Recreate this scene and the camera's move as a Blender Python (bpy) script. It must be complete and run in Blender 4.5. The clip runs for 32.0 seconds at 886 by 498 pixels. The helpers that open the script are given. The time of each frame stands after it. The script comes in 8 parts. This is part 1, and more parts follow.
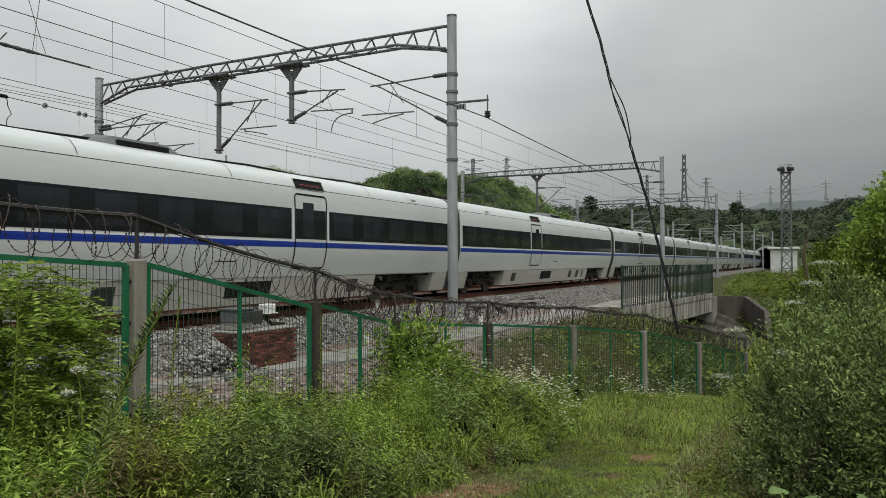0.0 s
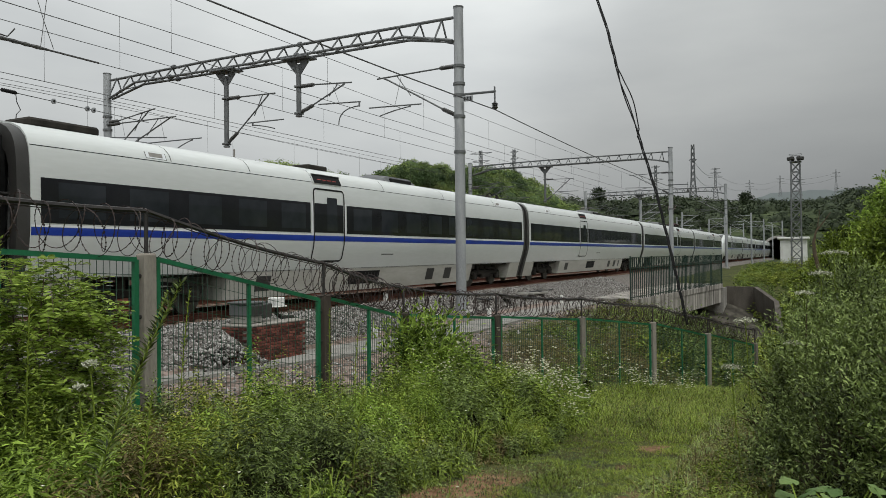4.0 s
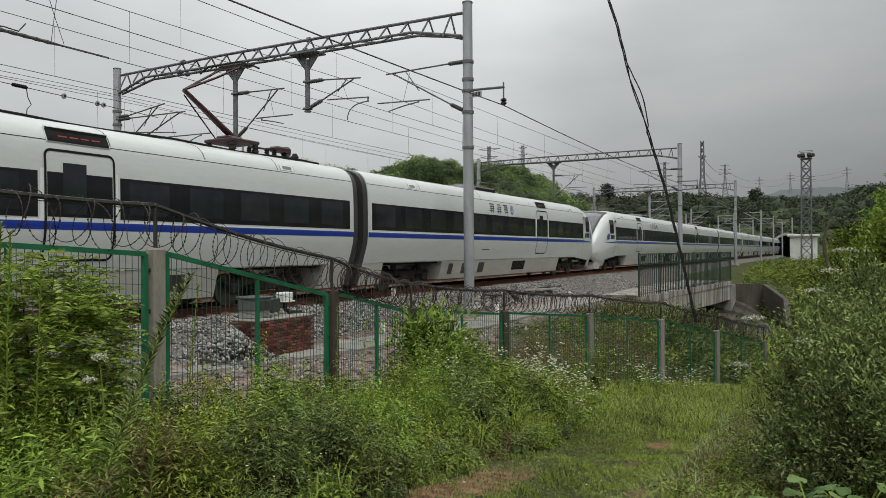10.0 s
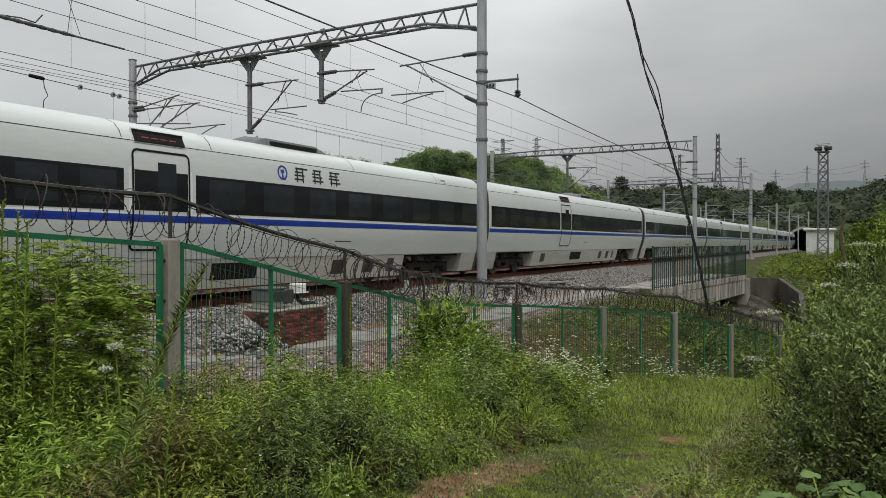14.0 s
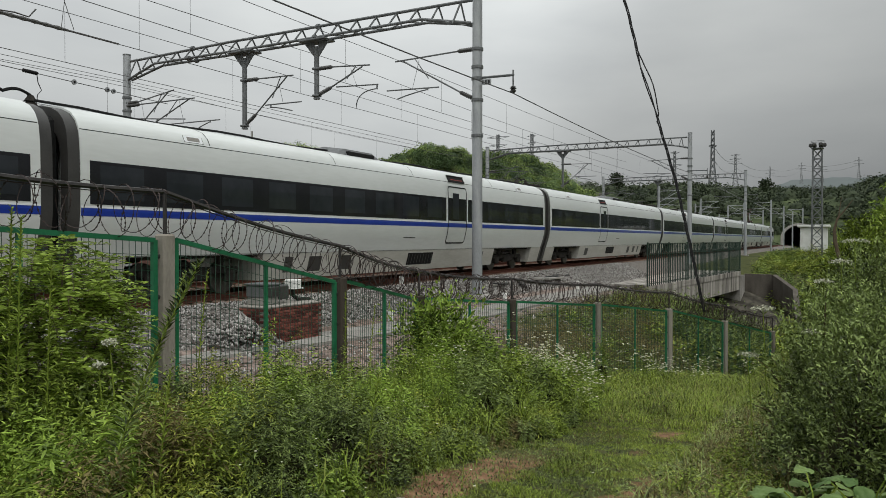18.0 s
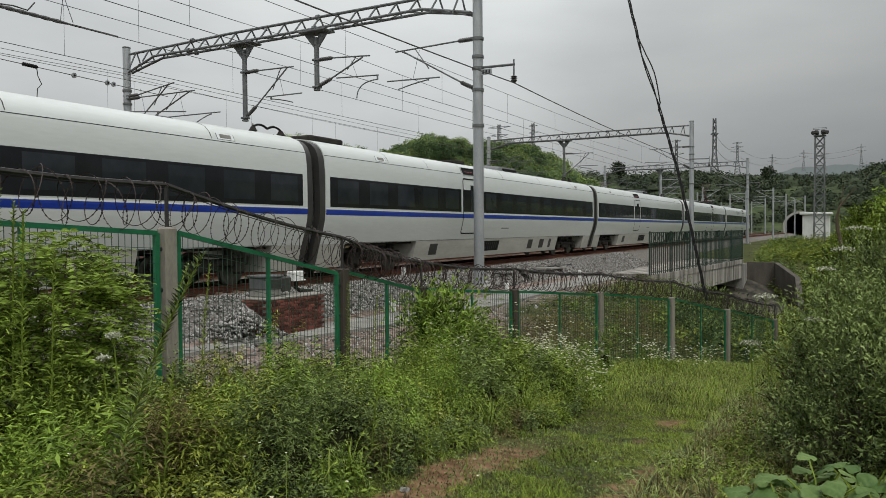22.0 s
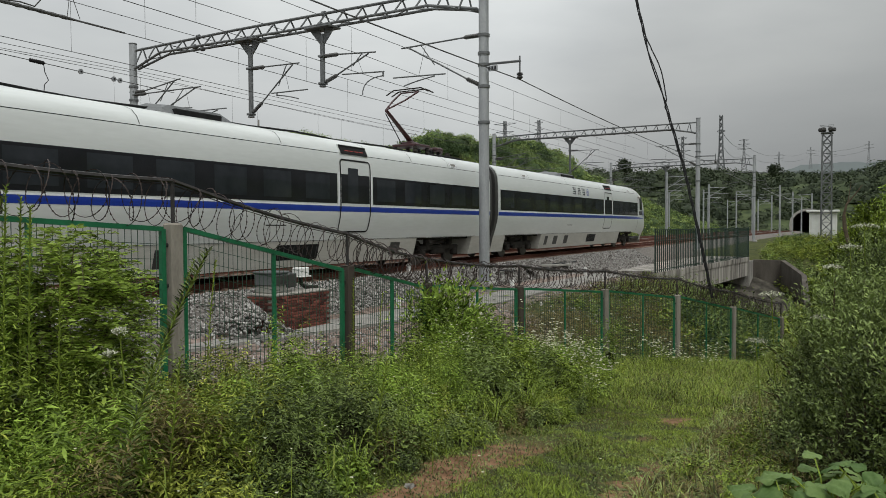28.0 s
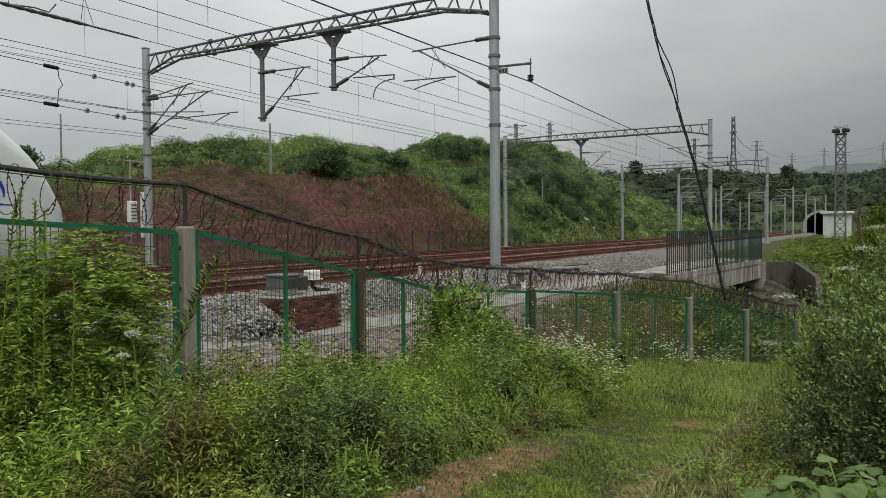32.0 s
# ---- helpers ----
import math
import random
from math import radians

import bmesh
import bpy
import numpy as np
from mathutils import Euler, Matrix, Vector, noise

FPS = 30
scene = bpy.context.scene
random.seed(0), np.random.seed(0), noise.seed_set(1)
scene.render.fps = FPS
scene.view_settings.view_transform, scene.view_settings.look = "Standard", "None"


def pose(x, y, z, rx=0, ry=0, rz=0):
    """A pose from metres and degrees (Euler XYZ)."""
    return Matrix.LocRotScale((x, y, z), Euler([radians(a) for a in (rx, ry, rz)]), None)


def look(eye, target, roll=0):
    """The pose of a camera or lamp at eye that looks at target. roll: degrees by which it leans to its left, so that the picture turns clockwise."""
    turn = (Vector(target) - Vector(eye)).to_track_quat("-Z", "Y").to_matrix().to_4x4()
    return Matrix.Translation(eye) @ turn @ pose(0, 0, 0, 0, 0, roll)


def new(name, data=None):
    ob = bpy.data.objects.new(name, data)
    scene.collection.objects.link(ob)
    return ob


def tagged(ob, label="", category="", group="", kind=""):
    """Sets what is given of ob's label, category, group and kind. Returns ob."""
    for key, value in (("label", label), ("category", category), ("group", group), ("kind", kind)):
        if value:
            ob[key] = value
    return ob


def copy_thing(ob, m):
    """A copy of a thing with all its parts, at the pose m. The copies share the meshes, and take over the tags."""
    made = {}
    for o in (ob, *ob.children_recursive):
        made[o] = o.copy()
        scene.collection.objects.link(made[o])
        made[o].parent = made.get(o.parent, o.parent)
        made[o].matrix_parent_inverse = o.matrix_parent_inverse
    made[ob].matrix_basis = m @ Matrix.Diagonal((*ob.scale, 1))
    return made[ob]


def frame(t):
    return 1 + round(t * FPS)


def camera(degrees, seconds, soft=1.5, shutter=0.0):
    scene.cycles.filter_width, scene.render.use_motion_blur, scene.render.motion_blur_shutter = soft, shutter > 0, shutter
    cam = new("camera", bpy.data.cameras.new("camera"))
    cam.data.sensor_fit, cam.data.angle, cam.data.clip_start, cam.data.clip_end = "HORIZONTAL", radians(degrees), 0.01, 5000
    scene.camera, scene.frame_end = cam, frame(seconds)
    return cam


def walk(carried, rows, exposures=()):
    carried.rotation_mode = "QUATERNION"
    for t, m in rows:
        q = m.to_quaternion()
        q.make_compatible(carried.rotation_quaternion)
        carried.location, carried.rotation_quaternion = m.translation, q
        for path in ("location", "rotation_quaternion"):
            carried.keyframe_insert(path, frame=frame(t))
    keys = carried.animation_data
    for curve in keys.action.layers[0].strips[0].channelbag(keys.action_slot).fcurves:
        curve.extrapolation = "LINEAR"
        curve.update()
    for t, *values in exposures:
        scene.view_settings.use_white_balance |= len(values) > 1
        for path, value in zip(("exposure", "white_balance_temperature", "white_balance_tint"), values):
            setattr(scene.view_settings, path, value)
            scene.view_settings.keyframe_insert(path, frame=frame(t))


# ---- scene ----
cam = camera(62.2, 32.0, soft=0.8)
EYE = (0.0, 0.0, 1.42)
# seconds, then the camera's turn in degrees: the film is hand-held from one spot
SWAY = [
    (0, 91.079, 0.218, 26.982), (0.5, 90.978, 0.262, 26.927), (1, 90.803, 0.344, 26.931), (1.5, 90.711, 0.250, 27.035),
    (2, 90.581, 0.379, 27.149), (2.5, 90.470, 0.630, 27.267), (3, 90.466, 0.604, 27.404), (3.5, 90.494, 0.594, 27.556),
    (5.5, 90.341, 0.630, 27.692), (6, 90.201, 0.495, 27.765), (6.5, 90.150, 0.531, 27.859), (7, 90.122, 0.609, 27.899),
    (7.5, 90.104, 0.557, 27.968), (8, 90.147, 0.345, 28.080), (8.5, 90.124, 0.323, 28.155), (9, 90.038, 0.367, 28.117),
    (9.5, 90.059, 0.405, 28.140), (10, 90.164, 0.351, 28.243), (10.5, 90.187, 0.395, 28.421), (11, 90.109, 0.454, 28.548),
    (11.5, 89.938, 0.339, 28.662), (12, 89.700, 0.070, 28.763), (12.5, 89.537, 0.285, 28.858), (13, 89.496, 0.352, 29.148),
    (13.5, 89.506, 0.396, 29.363), (14, 89.552, 0.035, 29.252), (14.5, 89.545, -0.288, 29.149), (16.5, 89.548, 0.159, 28.704),
    (17, 89.460, -0.001, 28.666), (17.5, 89.336, -0.036, 28.773), (18, 89.242, -0.038, 28.883), (18.5, 89.147, 0.000, 28.899),
    (19, 89.057, 0.199, 28.831), (19.5, 88.914, 0.297, 28.735), (20, 88.825, 0.279, 28.781), (20.5, 88.749, 0.273, 28.962),
    (21, 88.649, 0.192, 29.081), (21.5, 88.614, 0.303, 29.105), (22, 88.511, 0.433, 29.024), (22.5, 88.365, 0.353, 29.027),
    (23, 88.375, 0.176, 29.046), (23.5, 88.451, 0.222, 29.124), (24, 88.518, 0.377, 29.246), (24.5, 88.601, 0.386, 29.404),
    (25, 88.707, 0.863, 29.504), (25.5, 88.707, 0.915, 29.482), (27.5, 88.368, 0.561, 29.454), (28, 88.257, 0.281, 29.441),
    (28.5, 88.149, 0.161, 29.610), (29, 88.201, 0.240, 29.894), (29.5, 88.283, 0.174, 30.054), (30, 88.429, 0.232, 30.035),
    (30.5, 88.472, 0.243, 30.107), (31, 88.393, 0.234, 30.187), (31.5, 88.410, 0.263, 30.278), (32, 88.469, 0.430, 30.297),
]
walk(cam, [(t, pose(*EYE, a, b, c)) for t, a, b, c in SWAY], [(0, 0.0, 6380, 6.0), (32, 0.0, 6380, 6.0)])

# ---- world and sun: a bright overcast sky ----
world = bpy.data.worlds.new("overcast")
scene.world = world
world.use_nodes = True
wn, wl = world.node_tree.nodes, world.node_tree.links
wn.clear()
out = wn.new("ShaderNodeOutputWorld")
bg = wn.new("ShaderNodeBackground")
sky = wn.new("ShaderNodeTexSky")
sky.sky_type = "NISHITA"
sky.sun_disc = False
sky.sun_elevation = radians(52)
sky.sun_rotation = radians(135)
sky.air_density, sky.dust_density, sky.ozone_density = 1.0, 6.0, 1.0
grey = wn.new("ShaderNodeHueSaturation")
grey.inputs["Saturation"].default_value = 0.06
wl.new(sky.outputs[0], grey.inputs["Color"])
coord = wn.new("ShaderNodeTexCoord")
cloud = wn.new("ShaderNodeTexNoise")
cloud.inputs["Scale"].default_value = 2.2
cloud.inputs["Detail"].default_value = 8.0
squash = wn.new("ShaderNodeMapping")
squash.inputs["Scale"].default_value = (1.0, 1.0, 3.4)
wl.new(coord.outputs["Generated"], squash.inputs[0])
wl.new(squash.outputs[0], cloud.inputs["Vector"])
ramp = wn.new("ShaderNodeValToRGB")
ramp.color_ramp.elements[0].position, ramp.color_ramp.elements[1].position = 0.3, 0.72
ramp.color_ramp.elements[0].color = (0.80, 0.81, 0.825, 1)
ramp.color_ramp.elements[1].color = (1.08, 1.08, 1.07, 1)
wl.new(cloud.outputs[0], ramp.inputs[0])
# cloud deck: lighter to the west, darker above the far valley
side = wn.new("ShaderNodeVectorMath")
side.operation = "DOT_PRODUCT"
side.inputs[1].default_value = (-0.72, -0.55, 0.42)
wl.new(coord.outputs["Generated"], side.inputs[0])
shift = wn.new("ShaderNodeMath")
shift.operation = "ADD"
shift.inputs[1].default_value = 0.6
wl.new(side.outputs["Value"], shift.inputs[0])
deck = wn.new("ShaderNodeValToRGB")
deck.color_ramp.interpolation = "EASE"
for at_, tone_ in ((0.0, 0.41), (0.3, 0.53), (0.52, 0.79), (1.0, 0.70)):
    e_ = deck.color_ramp.elements[0] if at_ == 0.0 else deck.color_ramp.elements.new(at_) if at_ < 1.0 else deck.color_ramp.elements[-1]
    e_.color = (tone_, tone_, tone_, 1)
wl.new(shift.outputs[0], deck.inputs[0])
mul = wn.new("ShaderNodeMix")
mul.data_type, mul.blend_type = "RGBA", "MULTIPLY"
mul.inputs[0].default_value = 1.0
# an overcast sky is brighter overhead than at the horizon
split = wn.new("ShaderNodeSeparateXYZ")
wl.new(coord.outputs["Generated"], split.inputs[0])
zenith = wn.new("ShaderNodeMapRange")
zenith.inputs[1].default_value, zenith.inputs[2].default_value = 0.32, 0.95
zenith.inputs[3].default_value, zenith.inputs[4].default_value = 1.0, 1.75
wl.new(split.outputs[2], zenith.inputs[0])
lift = wn.new("ShaderNodeMath")
lift.operation = "MULTIPLY"
low_ = wn.new("ShaderNodeMapRange")
low_.inputs[1].default_value, low_.inputs[2].default_value = 0.0, 0.32
low_.inputs[3].default_value, low_.inputs[4].default_value = 0.64, 1.22
wl.new(split.outputs[2], low_.inputs[0])
dusk = wn.new("ShaderNodeMath")
dusk.operation = "MULTIPLY"
wl.new(deck.outputs[0], dusk.inputs[0])
wl.new(low_.outputs[0], dusk.inputs[1])
wl.new(dusk.outputs[0], lift.inputs[0])
wl.new(zenith.outputs[0], lift.inputs[1])
wl.new(ramp.outputs[0], mul.inputs[6])
wl.new(lift.outputs[0], mul.inputs[7])
cover = wn.new("ShaderNodeMix")
cover.data_type = "RGBA"
cover.inputs[0].default_value = 0.9
dim = wn.new("ShaderNodeMix")
dim.data_type, dim.blend_type = "RGBA", "MULTIPLY"
dim.inputs[0].default_value = 1.0
dim.inputs[7].default_value = (0.1, 0.1, 0.1, 1)
wl.new(grey.outputs[0], dim.inputs[6])
wl.new(dim.outputs[2], cover.inputs[6])
wl.new(mul.outputs[2], cover.inputs[7])
wl.new(cover.outputs[2], bg.inputs["Color"])
bg.inputs["Strength"].default_value = 0.95
wl.new(bg.outputs[0], out.inputs["Surface"])

sun = new("sun", bpy.data.lights.new("sun", "SUN"))
sun.data.energy, sun.data.angle, sun.data.color = 1.35, radians(30), (1.0, 0.97, 0.92)
sun.matrix_world = look((38, -14, 80), (0, 20, 0))


# ---- materials ----
def mat(name, dark, light, scale=4.0, rough=0.6, metal=0.0, bump=0.0, fine=40.0, stretch=(1, 1, 1), vary="", glow=None, leafy=0.0, coat=0.0, spread=(0.3, 0.7), spec=0.5):
    """Two colours mixed by a coarse and a fine noise; vary: 'piece' or 'island' shifts the tone from piece to piece."""
    m = bpy.data.materials.new(name)
    m.use_nodes = True
    n, l = m.node_tree.nodes, m.node_tree.links
    p = n["Principled BSDF"]
    geo, tc, mp = n.new("ShaderNodeNewGeometry"), n.new("ShaderNodeTexCoord"), n.new("ShaderNodeMapping")
    mp.inputs["Scale"].default_value = stretch
    l.new(tc.outputs["Object"], mp.inputs[0])
    a, b = n.new("ShaderNodeTexNoise"), n.new("ShaderNodeTexNoise")
    a.inputs["Scale"].default_value, a.inputs["Detail"].default_value = scale, 5
    b.inputs["Scale"].default_value, b.inputs["Detail"].default_value = fine, 3
    l.new(mp.outputs[0], a.inputs["Vector"])
    l.new(mp.outputs[0], b.inputs["Vector"])
    mix = n.new("ShaderNodeMath")
    mix.operation = "MULTIPLY_ADD"
    mix.inputs[1].default_value = 0.35
    l.new(b.outputs[0], mix.inputs[0])
    sc = n.new("ShaderNodeMath")
    sc.operation = "MULTIPLY"
    sc.inputs[1].default_value = 0.65
    l.new(a.outputs[0], sc.inputs[0])
    l.new(sc.outputs[0], mix.inputs[2])
    value = mix.outputs[0]
    if vary:
        if vary == "piece":
            info = n.new("ShaderNodeObjectInfo")
            rnd = info.outputs["Random"]
        else:
            rnd = geo.outputs["Random Per Island"]
        add = n.new("ShaderNodeMath")
        add.operation = "MULTIPLY_ADD"
        add.inputs[1].default_value = 0.36 if leafy else 0.5
        l.new(rnd, add.inputs[0])
        half = n.new("ShaderNodeMath")
        half.operation = "MULTIPLY_ADD"
        half.inputs[1].default_value, half.inputs[2].default_value = (1.0, -0.18) if leafy else (0.6, -0.05)
        l.new(value, half.inputs[0])
        l.new(half.outputs[0], add.inputs[2])
        value = add.outputs[0]
    r = n.new("ShaderNodeValToRGB")
    r.color_ramp.elements[0].position, r.color_ramp.elements[1].position = spread
    r.color_ramp.elements[0].color, r.color_ramp.elements[1].color = (*dark, 1), (*light, 1)
    l.new(value, r.inputs[0])
    l.new(r.outputs[0], p.inputs["Base Color"])
    p.inputs["Roughness"].default_value, p.inputs["Metallic"].default_value = rough, metal
    p.inputs["Specular IOR Level"].default_value = 0.2 if leafy else min(spec, 0.12) if rough > 0.65 else spec
    if coat:
        p.inputs["Coat Weight"].default_value = coat
        p.inputs["Coat Roughness"].default_value = 0.08
    if bump:
        bp = n.new("ShaderNodeBump")
        bp.inputs["Strength"].default_value, bp.inputs["Distance"].default_value = min(1.0, bump * 8), 0.02
        l.new(mix.outputs[0], bp.inputs["Height"])
        l.new(bp.outputs[0], p.inputs["Normal"])
    if glow:
        p.inputs["Emission Color"].default_value, p.inputs["Emission Strength"].default_value = (*glow[:3], 1), glow[3]
    if leafy:
        tr, mx = n.new("ShaderNodeBsdfTranslucent"), n.new("ShaderNodeMixShader")
        mx.inputs[0].default_value = leafy
        l.new(r.outputs[0], tr.inputs["Color"])
        l.new(p.outputs[0], mx.inputs[1])
        l.new(tr.outputs[0], mx.inputs[2])
        l.new(mx.outputs[0], n["Material Output"].inputs["Surface"])
    return m


WHITE = mat("white_paint", (0.525, 0.546, 0.530), (0.630, 0.651, 0.640), 0.7, 0.28, fine=9, coat=0.3, stretch=(1, 0.25, 1.6))
SKIRT = mat("dusty_white_paint", (0.36, 0.345, 0.305), (0.52, 0.51, 0.475), 0.9, 0.45, fine=6, stretch=(1, 0.5, 2.5))
BLUE = mat("blue_stripe", (0.01, 0.03, 0.25), (0.018, 0.05, 0.33), 2, 0.3, coat=0.3)
PALE = mat("pale_line", (0.66, 0.68, 0.70), (0.74, 0.75, 0.76), 2, 0.35)
BANDM = mat("dark_window_band", (0.011, 0.012, 0.014), (0.02, 0.021, 0.024), 1.5, 0.1, spec=0.18)
GLASS = mat("tinted_glass", (0.014, 0.017, 0.02), (0.034, 0.038, 0.044), 0.5, 0.06, fine=3, spec=0.2)
SHIELD = mat("windscreen_glass", (0.10, 0.105, 0.11), (0.17, 0.18, 0.185), 0.7, 0.05, fine=3)
GREYP = mat("grey_panel", (0.024, 0.023, 0.022), (0.05, 0.048, 0.045), 2, 0.5, bump=0.02)
BLACKP = mat("black_rubber", (0.008, 0.008, 0.008), (0.02, 0.02, 0.02), 6, 0.7)
UNDER = mat("underframe_grime", (0.012, 0.011, 0.010), (0.045, 0.04, 0.034), 3, 0.8, bump=0.05)
STEELW = mat("wheel_steel", (0.06, 0.055, 0.05), (0.14, 0.13, 0.12), 6, 0.5, 0.6)
LEDRED = mat("led_text", (0.2, 0.02, 0.015), (0.3, 0.03, 0.02), 2, 0.5, glow=(0.8, 0.08, 0.04, 0.05))
INK = mat("dark_lettering", (0.006, 0.007, 0.01), (0.015, 0.016, 0.02), 8, 0.5)
PANTO = mat("maroon_paint", (0.022, 0.006, 0.008), (0.06, 0.014, 0.016), 5, 0.45)
GALV = mat("galvanised_steel", (0.24, 0.25, 0.26), (0.40, 0.41, 0.42), 3, 0.5, 0.25, 0.03, stretch=(1, 1, 0.3))
GALVD = mat("weathered_galvanised_steel", (0.09, 0.094, 0.097), (0.17, 0.175, 0.178), 3, 0.55, 0.3, 0.03)
PORC = mat("grey_insulator", (0.03, 0.029, 0.028), (0.08, 0.077, 0.074), 6, 0.4)
WIREM = mat("wire_copper_dull", (0.05, 0.05, 0.05), (0.11, 0.11, 0.11), 8, 0.5, 0.4)
CABLE = mat("black_cable", (0.006, 0.006, 0.007), (0.018, 0.018, 0.02), 8, 0.55)
RUST = mat("rail_rust", (0.075, 0.03, 0.022), (0.17, 0.07, 0.048), 2, 0.75, 0.1, 0.05, stretch=(1, 0.2, 1))
RAILTOP = mat("rail_head", (0.16, 0.10, 0.08), (0.28, 0.19, 0.15), 2, 0.45, 0.5, stretch=(1, 0.1, 1))
SLEEP = mat("sleeper_concrete", (0.10, 0.06, 0.045), (0.24, 0.17, 0.13), 3, 0.85, bump=0.05, vary="piece")
BALLAST = mat("ballast_bed", (0.07, 0.06, 0.055), (0.24, 0.22, 0.20), 9, 0.9, bump=0.1, fine=28)
STONE = mat("ballast_stone", (0.07, 0.062, 0.056), (0.40, 0.385, 0.365), 3, 0.85, vary="island", bump=0.05)
CONC = mat("concrete", (0.16, 0.15, 0.135), (0.33, 0.32, 0.295), 1.6, 0.85, bump=0.06)
CONCD = mat("stained_concrete", (0.13, 0.12, 0.105), (0.46, 0.44, 0.41), 1.1, 0.9, bump=0.06, stretch=(1.6, 1.6, 0.35))
POSTM = mat("post_concrete", (0.065, 0.053, 0.044), (0.27, 0.245, 0.21), 5, 0.9, bump=0.1, vary="piece", stretch=(1, 1, 0.35))
BRICK = mat("red_brick", (0.055, 0.02, 0.018), (0.21, 0.075, 0.058), 5, 0.9, bump=0.1, vary="piece")
MORTAR = mat("mortar", (0.20, 0.18, 0.16), (0.36, 0.34, 0.31), 6, 0.95, bump=0.08)
GREEN = mat("green_paint", (0.006, 0.085, 0.035), (0.018, 0.17, 0.075), 3, 0.45, bump=0.02)
GREENW = mat("green_coated_wire", (0.015, 0.05, 0.03), (0.04, 0.09, 0.06), 3, 0.5)
RAILING = mat("dark_green_railing", (0.006, 0.02, 0.014), (0.016, 0.04, 0.028), 3, 0.5)
RAZOR = mat("rusty_razor_wire", (0.014, 0.010, 0.009), (0.055, 0.034, 0.028), 5, 0.6, 0.3)
BARM = mat("dark_steel_bar", (0.018, 0.016, 0.016), (0.05, 0.045, 0.042), 5, 0.6, 0.2)
LIMEW = mat("white_wall_paint", (0.55, 0.55, 0.52), (0.75, 0.75, 0.73), 1.5, 0.8, bump=0.03)
BOXG = mat("grey_box_paint", (0.20, 0.20, 0.20), (0.34, 0.34, 0.34), 2, 0.5)
LEAF_A = mat("weed_leaf", (0.020, 0.032, 0.004), (0.293, 0.387, 0.054), 0.8, 0.55, vary="island", leafy=0.13)
LEAF_B = mat("yellowish_weed_leaf", (0.037, 0.045, 0.004), (0.427, 0.481, 0.080), 0.8, 0.55, vary="island", leafy=0.13)
LEAF_C = mat("bright_shrub_leaf", (0.040, 0.069, 0.008), (0.377, 0.526, 0.088), 1.0, 0.5, vary="island", leafy=0.25)
LEAF_D = mat("dark_shrub_leaf", (0.012, 0.019, 0.004), (0.278, 0.366, 0.104), 1.0, 0.5, vary="island", leafy=0.1)
LEAF_E = mat("broad_leaf", (0.085, 0.15, 0.04), (0.2, 0.28, 0.09), 3.0, 0.5, vary="piece", leafy=0.3, bump=0.04)
LEAF_F = mat("hill_scrub_leaf", (0.026, 0.048, 0.010), (0.31, 0.405, 0.125), 0.12, 0.6, vary="island", leafy=0.2, fine=0.4)
LEAF_H = mat("hill_scrub_light_leaf", (0.047, 0.073, 0.016), (0.385, 0.47, 0.145), 0.12, 0.6, vary="island", leafy=0.2, fine=0.4)
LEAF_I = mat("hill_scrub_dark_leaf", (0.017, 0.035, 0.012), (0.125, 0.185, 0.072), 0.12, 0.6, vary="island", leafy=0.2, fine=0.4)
# far leaf tone lifted and greyed to suggest haze over the distance
LEAF_G = mat("hazed_far_leaf", (0.024, 0.035, 0.018), (0.068, 0.086, 0.045), 0.03, 0.7, vary="island", leafy=0.15, fine=0.3)
LEAF_J = mat("grey_green_shrub_leaf", (0.023, 0.033, 0.010), (0.317, 0.404, 0.128), 1.4, 0.5, vary="island", leafy=0.1)
DRYLEAF = mat("browning_weed", (0.050, 0.040, 0.016), (0.238, 0.198, 0.080), 1.2, 0.7, vary="island", leafy=0.2)
# near-black brown of the domes that stand in for shade inside plants
SHADE = mat("plant_inner_shade", (0.010, 0.010, 0.004), (0.032, 0.032, 0.013), 3, 0.9, bump=0.1)
STREAK = mat("streaked_concrete", (0.06, 0.053, 0.046), (0.46, 0.43, 0.39), 0.9, 0.9, bump=0.04, stretch=(1.8, 1.8, 0.12), fine=5, spread=(0.36, 0.62))
WALLM = mat("weathered_wall", (0.046, 0.039, 0.033), (0.129, 0.116, 0.099), 1.2, 0.9, bump=0.06, stretch=(1.2, 1.2, 0.4))
STRAW = mat("dry_stalk", (0.16, 0.12, 0.06), (0.32, 0.26, 0.14), 3, 0.8, vary="island")
GRASS = mat("grass_blade", (0.046, 0.056, 0.007), (0.317, 0.387, 0.071), 0.9, 0.6, vary="island", leafy=0.15)
PETAL = mat("white_petal", (0.56, 0.54, 0.40), (0.80, 0.79, 0.66), 3, 0.7, vary="island")
FROND = mat("feathery_leaf", (0.073, 0.116, 0.012), (0.436, 0.575, 0.106), 1.0, 0.5, vary="island", leafy=0.4)
TWIG = mat("twig_bark", (0.05, 0.038, 0.025), (0.13, 0.10, 0.07), 8, 0.9)
BLOOM = mat("cream_umbel", (0.324, 0.331, 0.238), (0.510, 0.510, 0.413), 6, 0.8, vary="island")


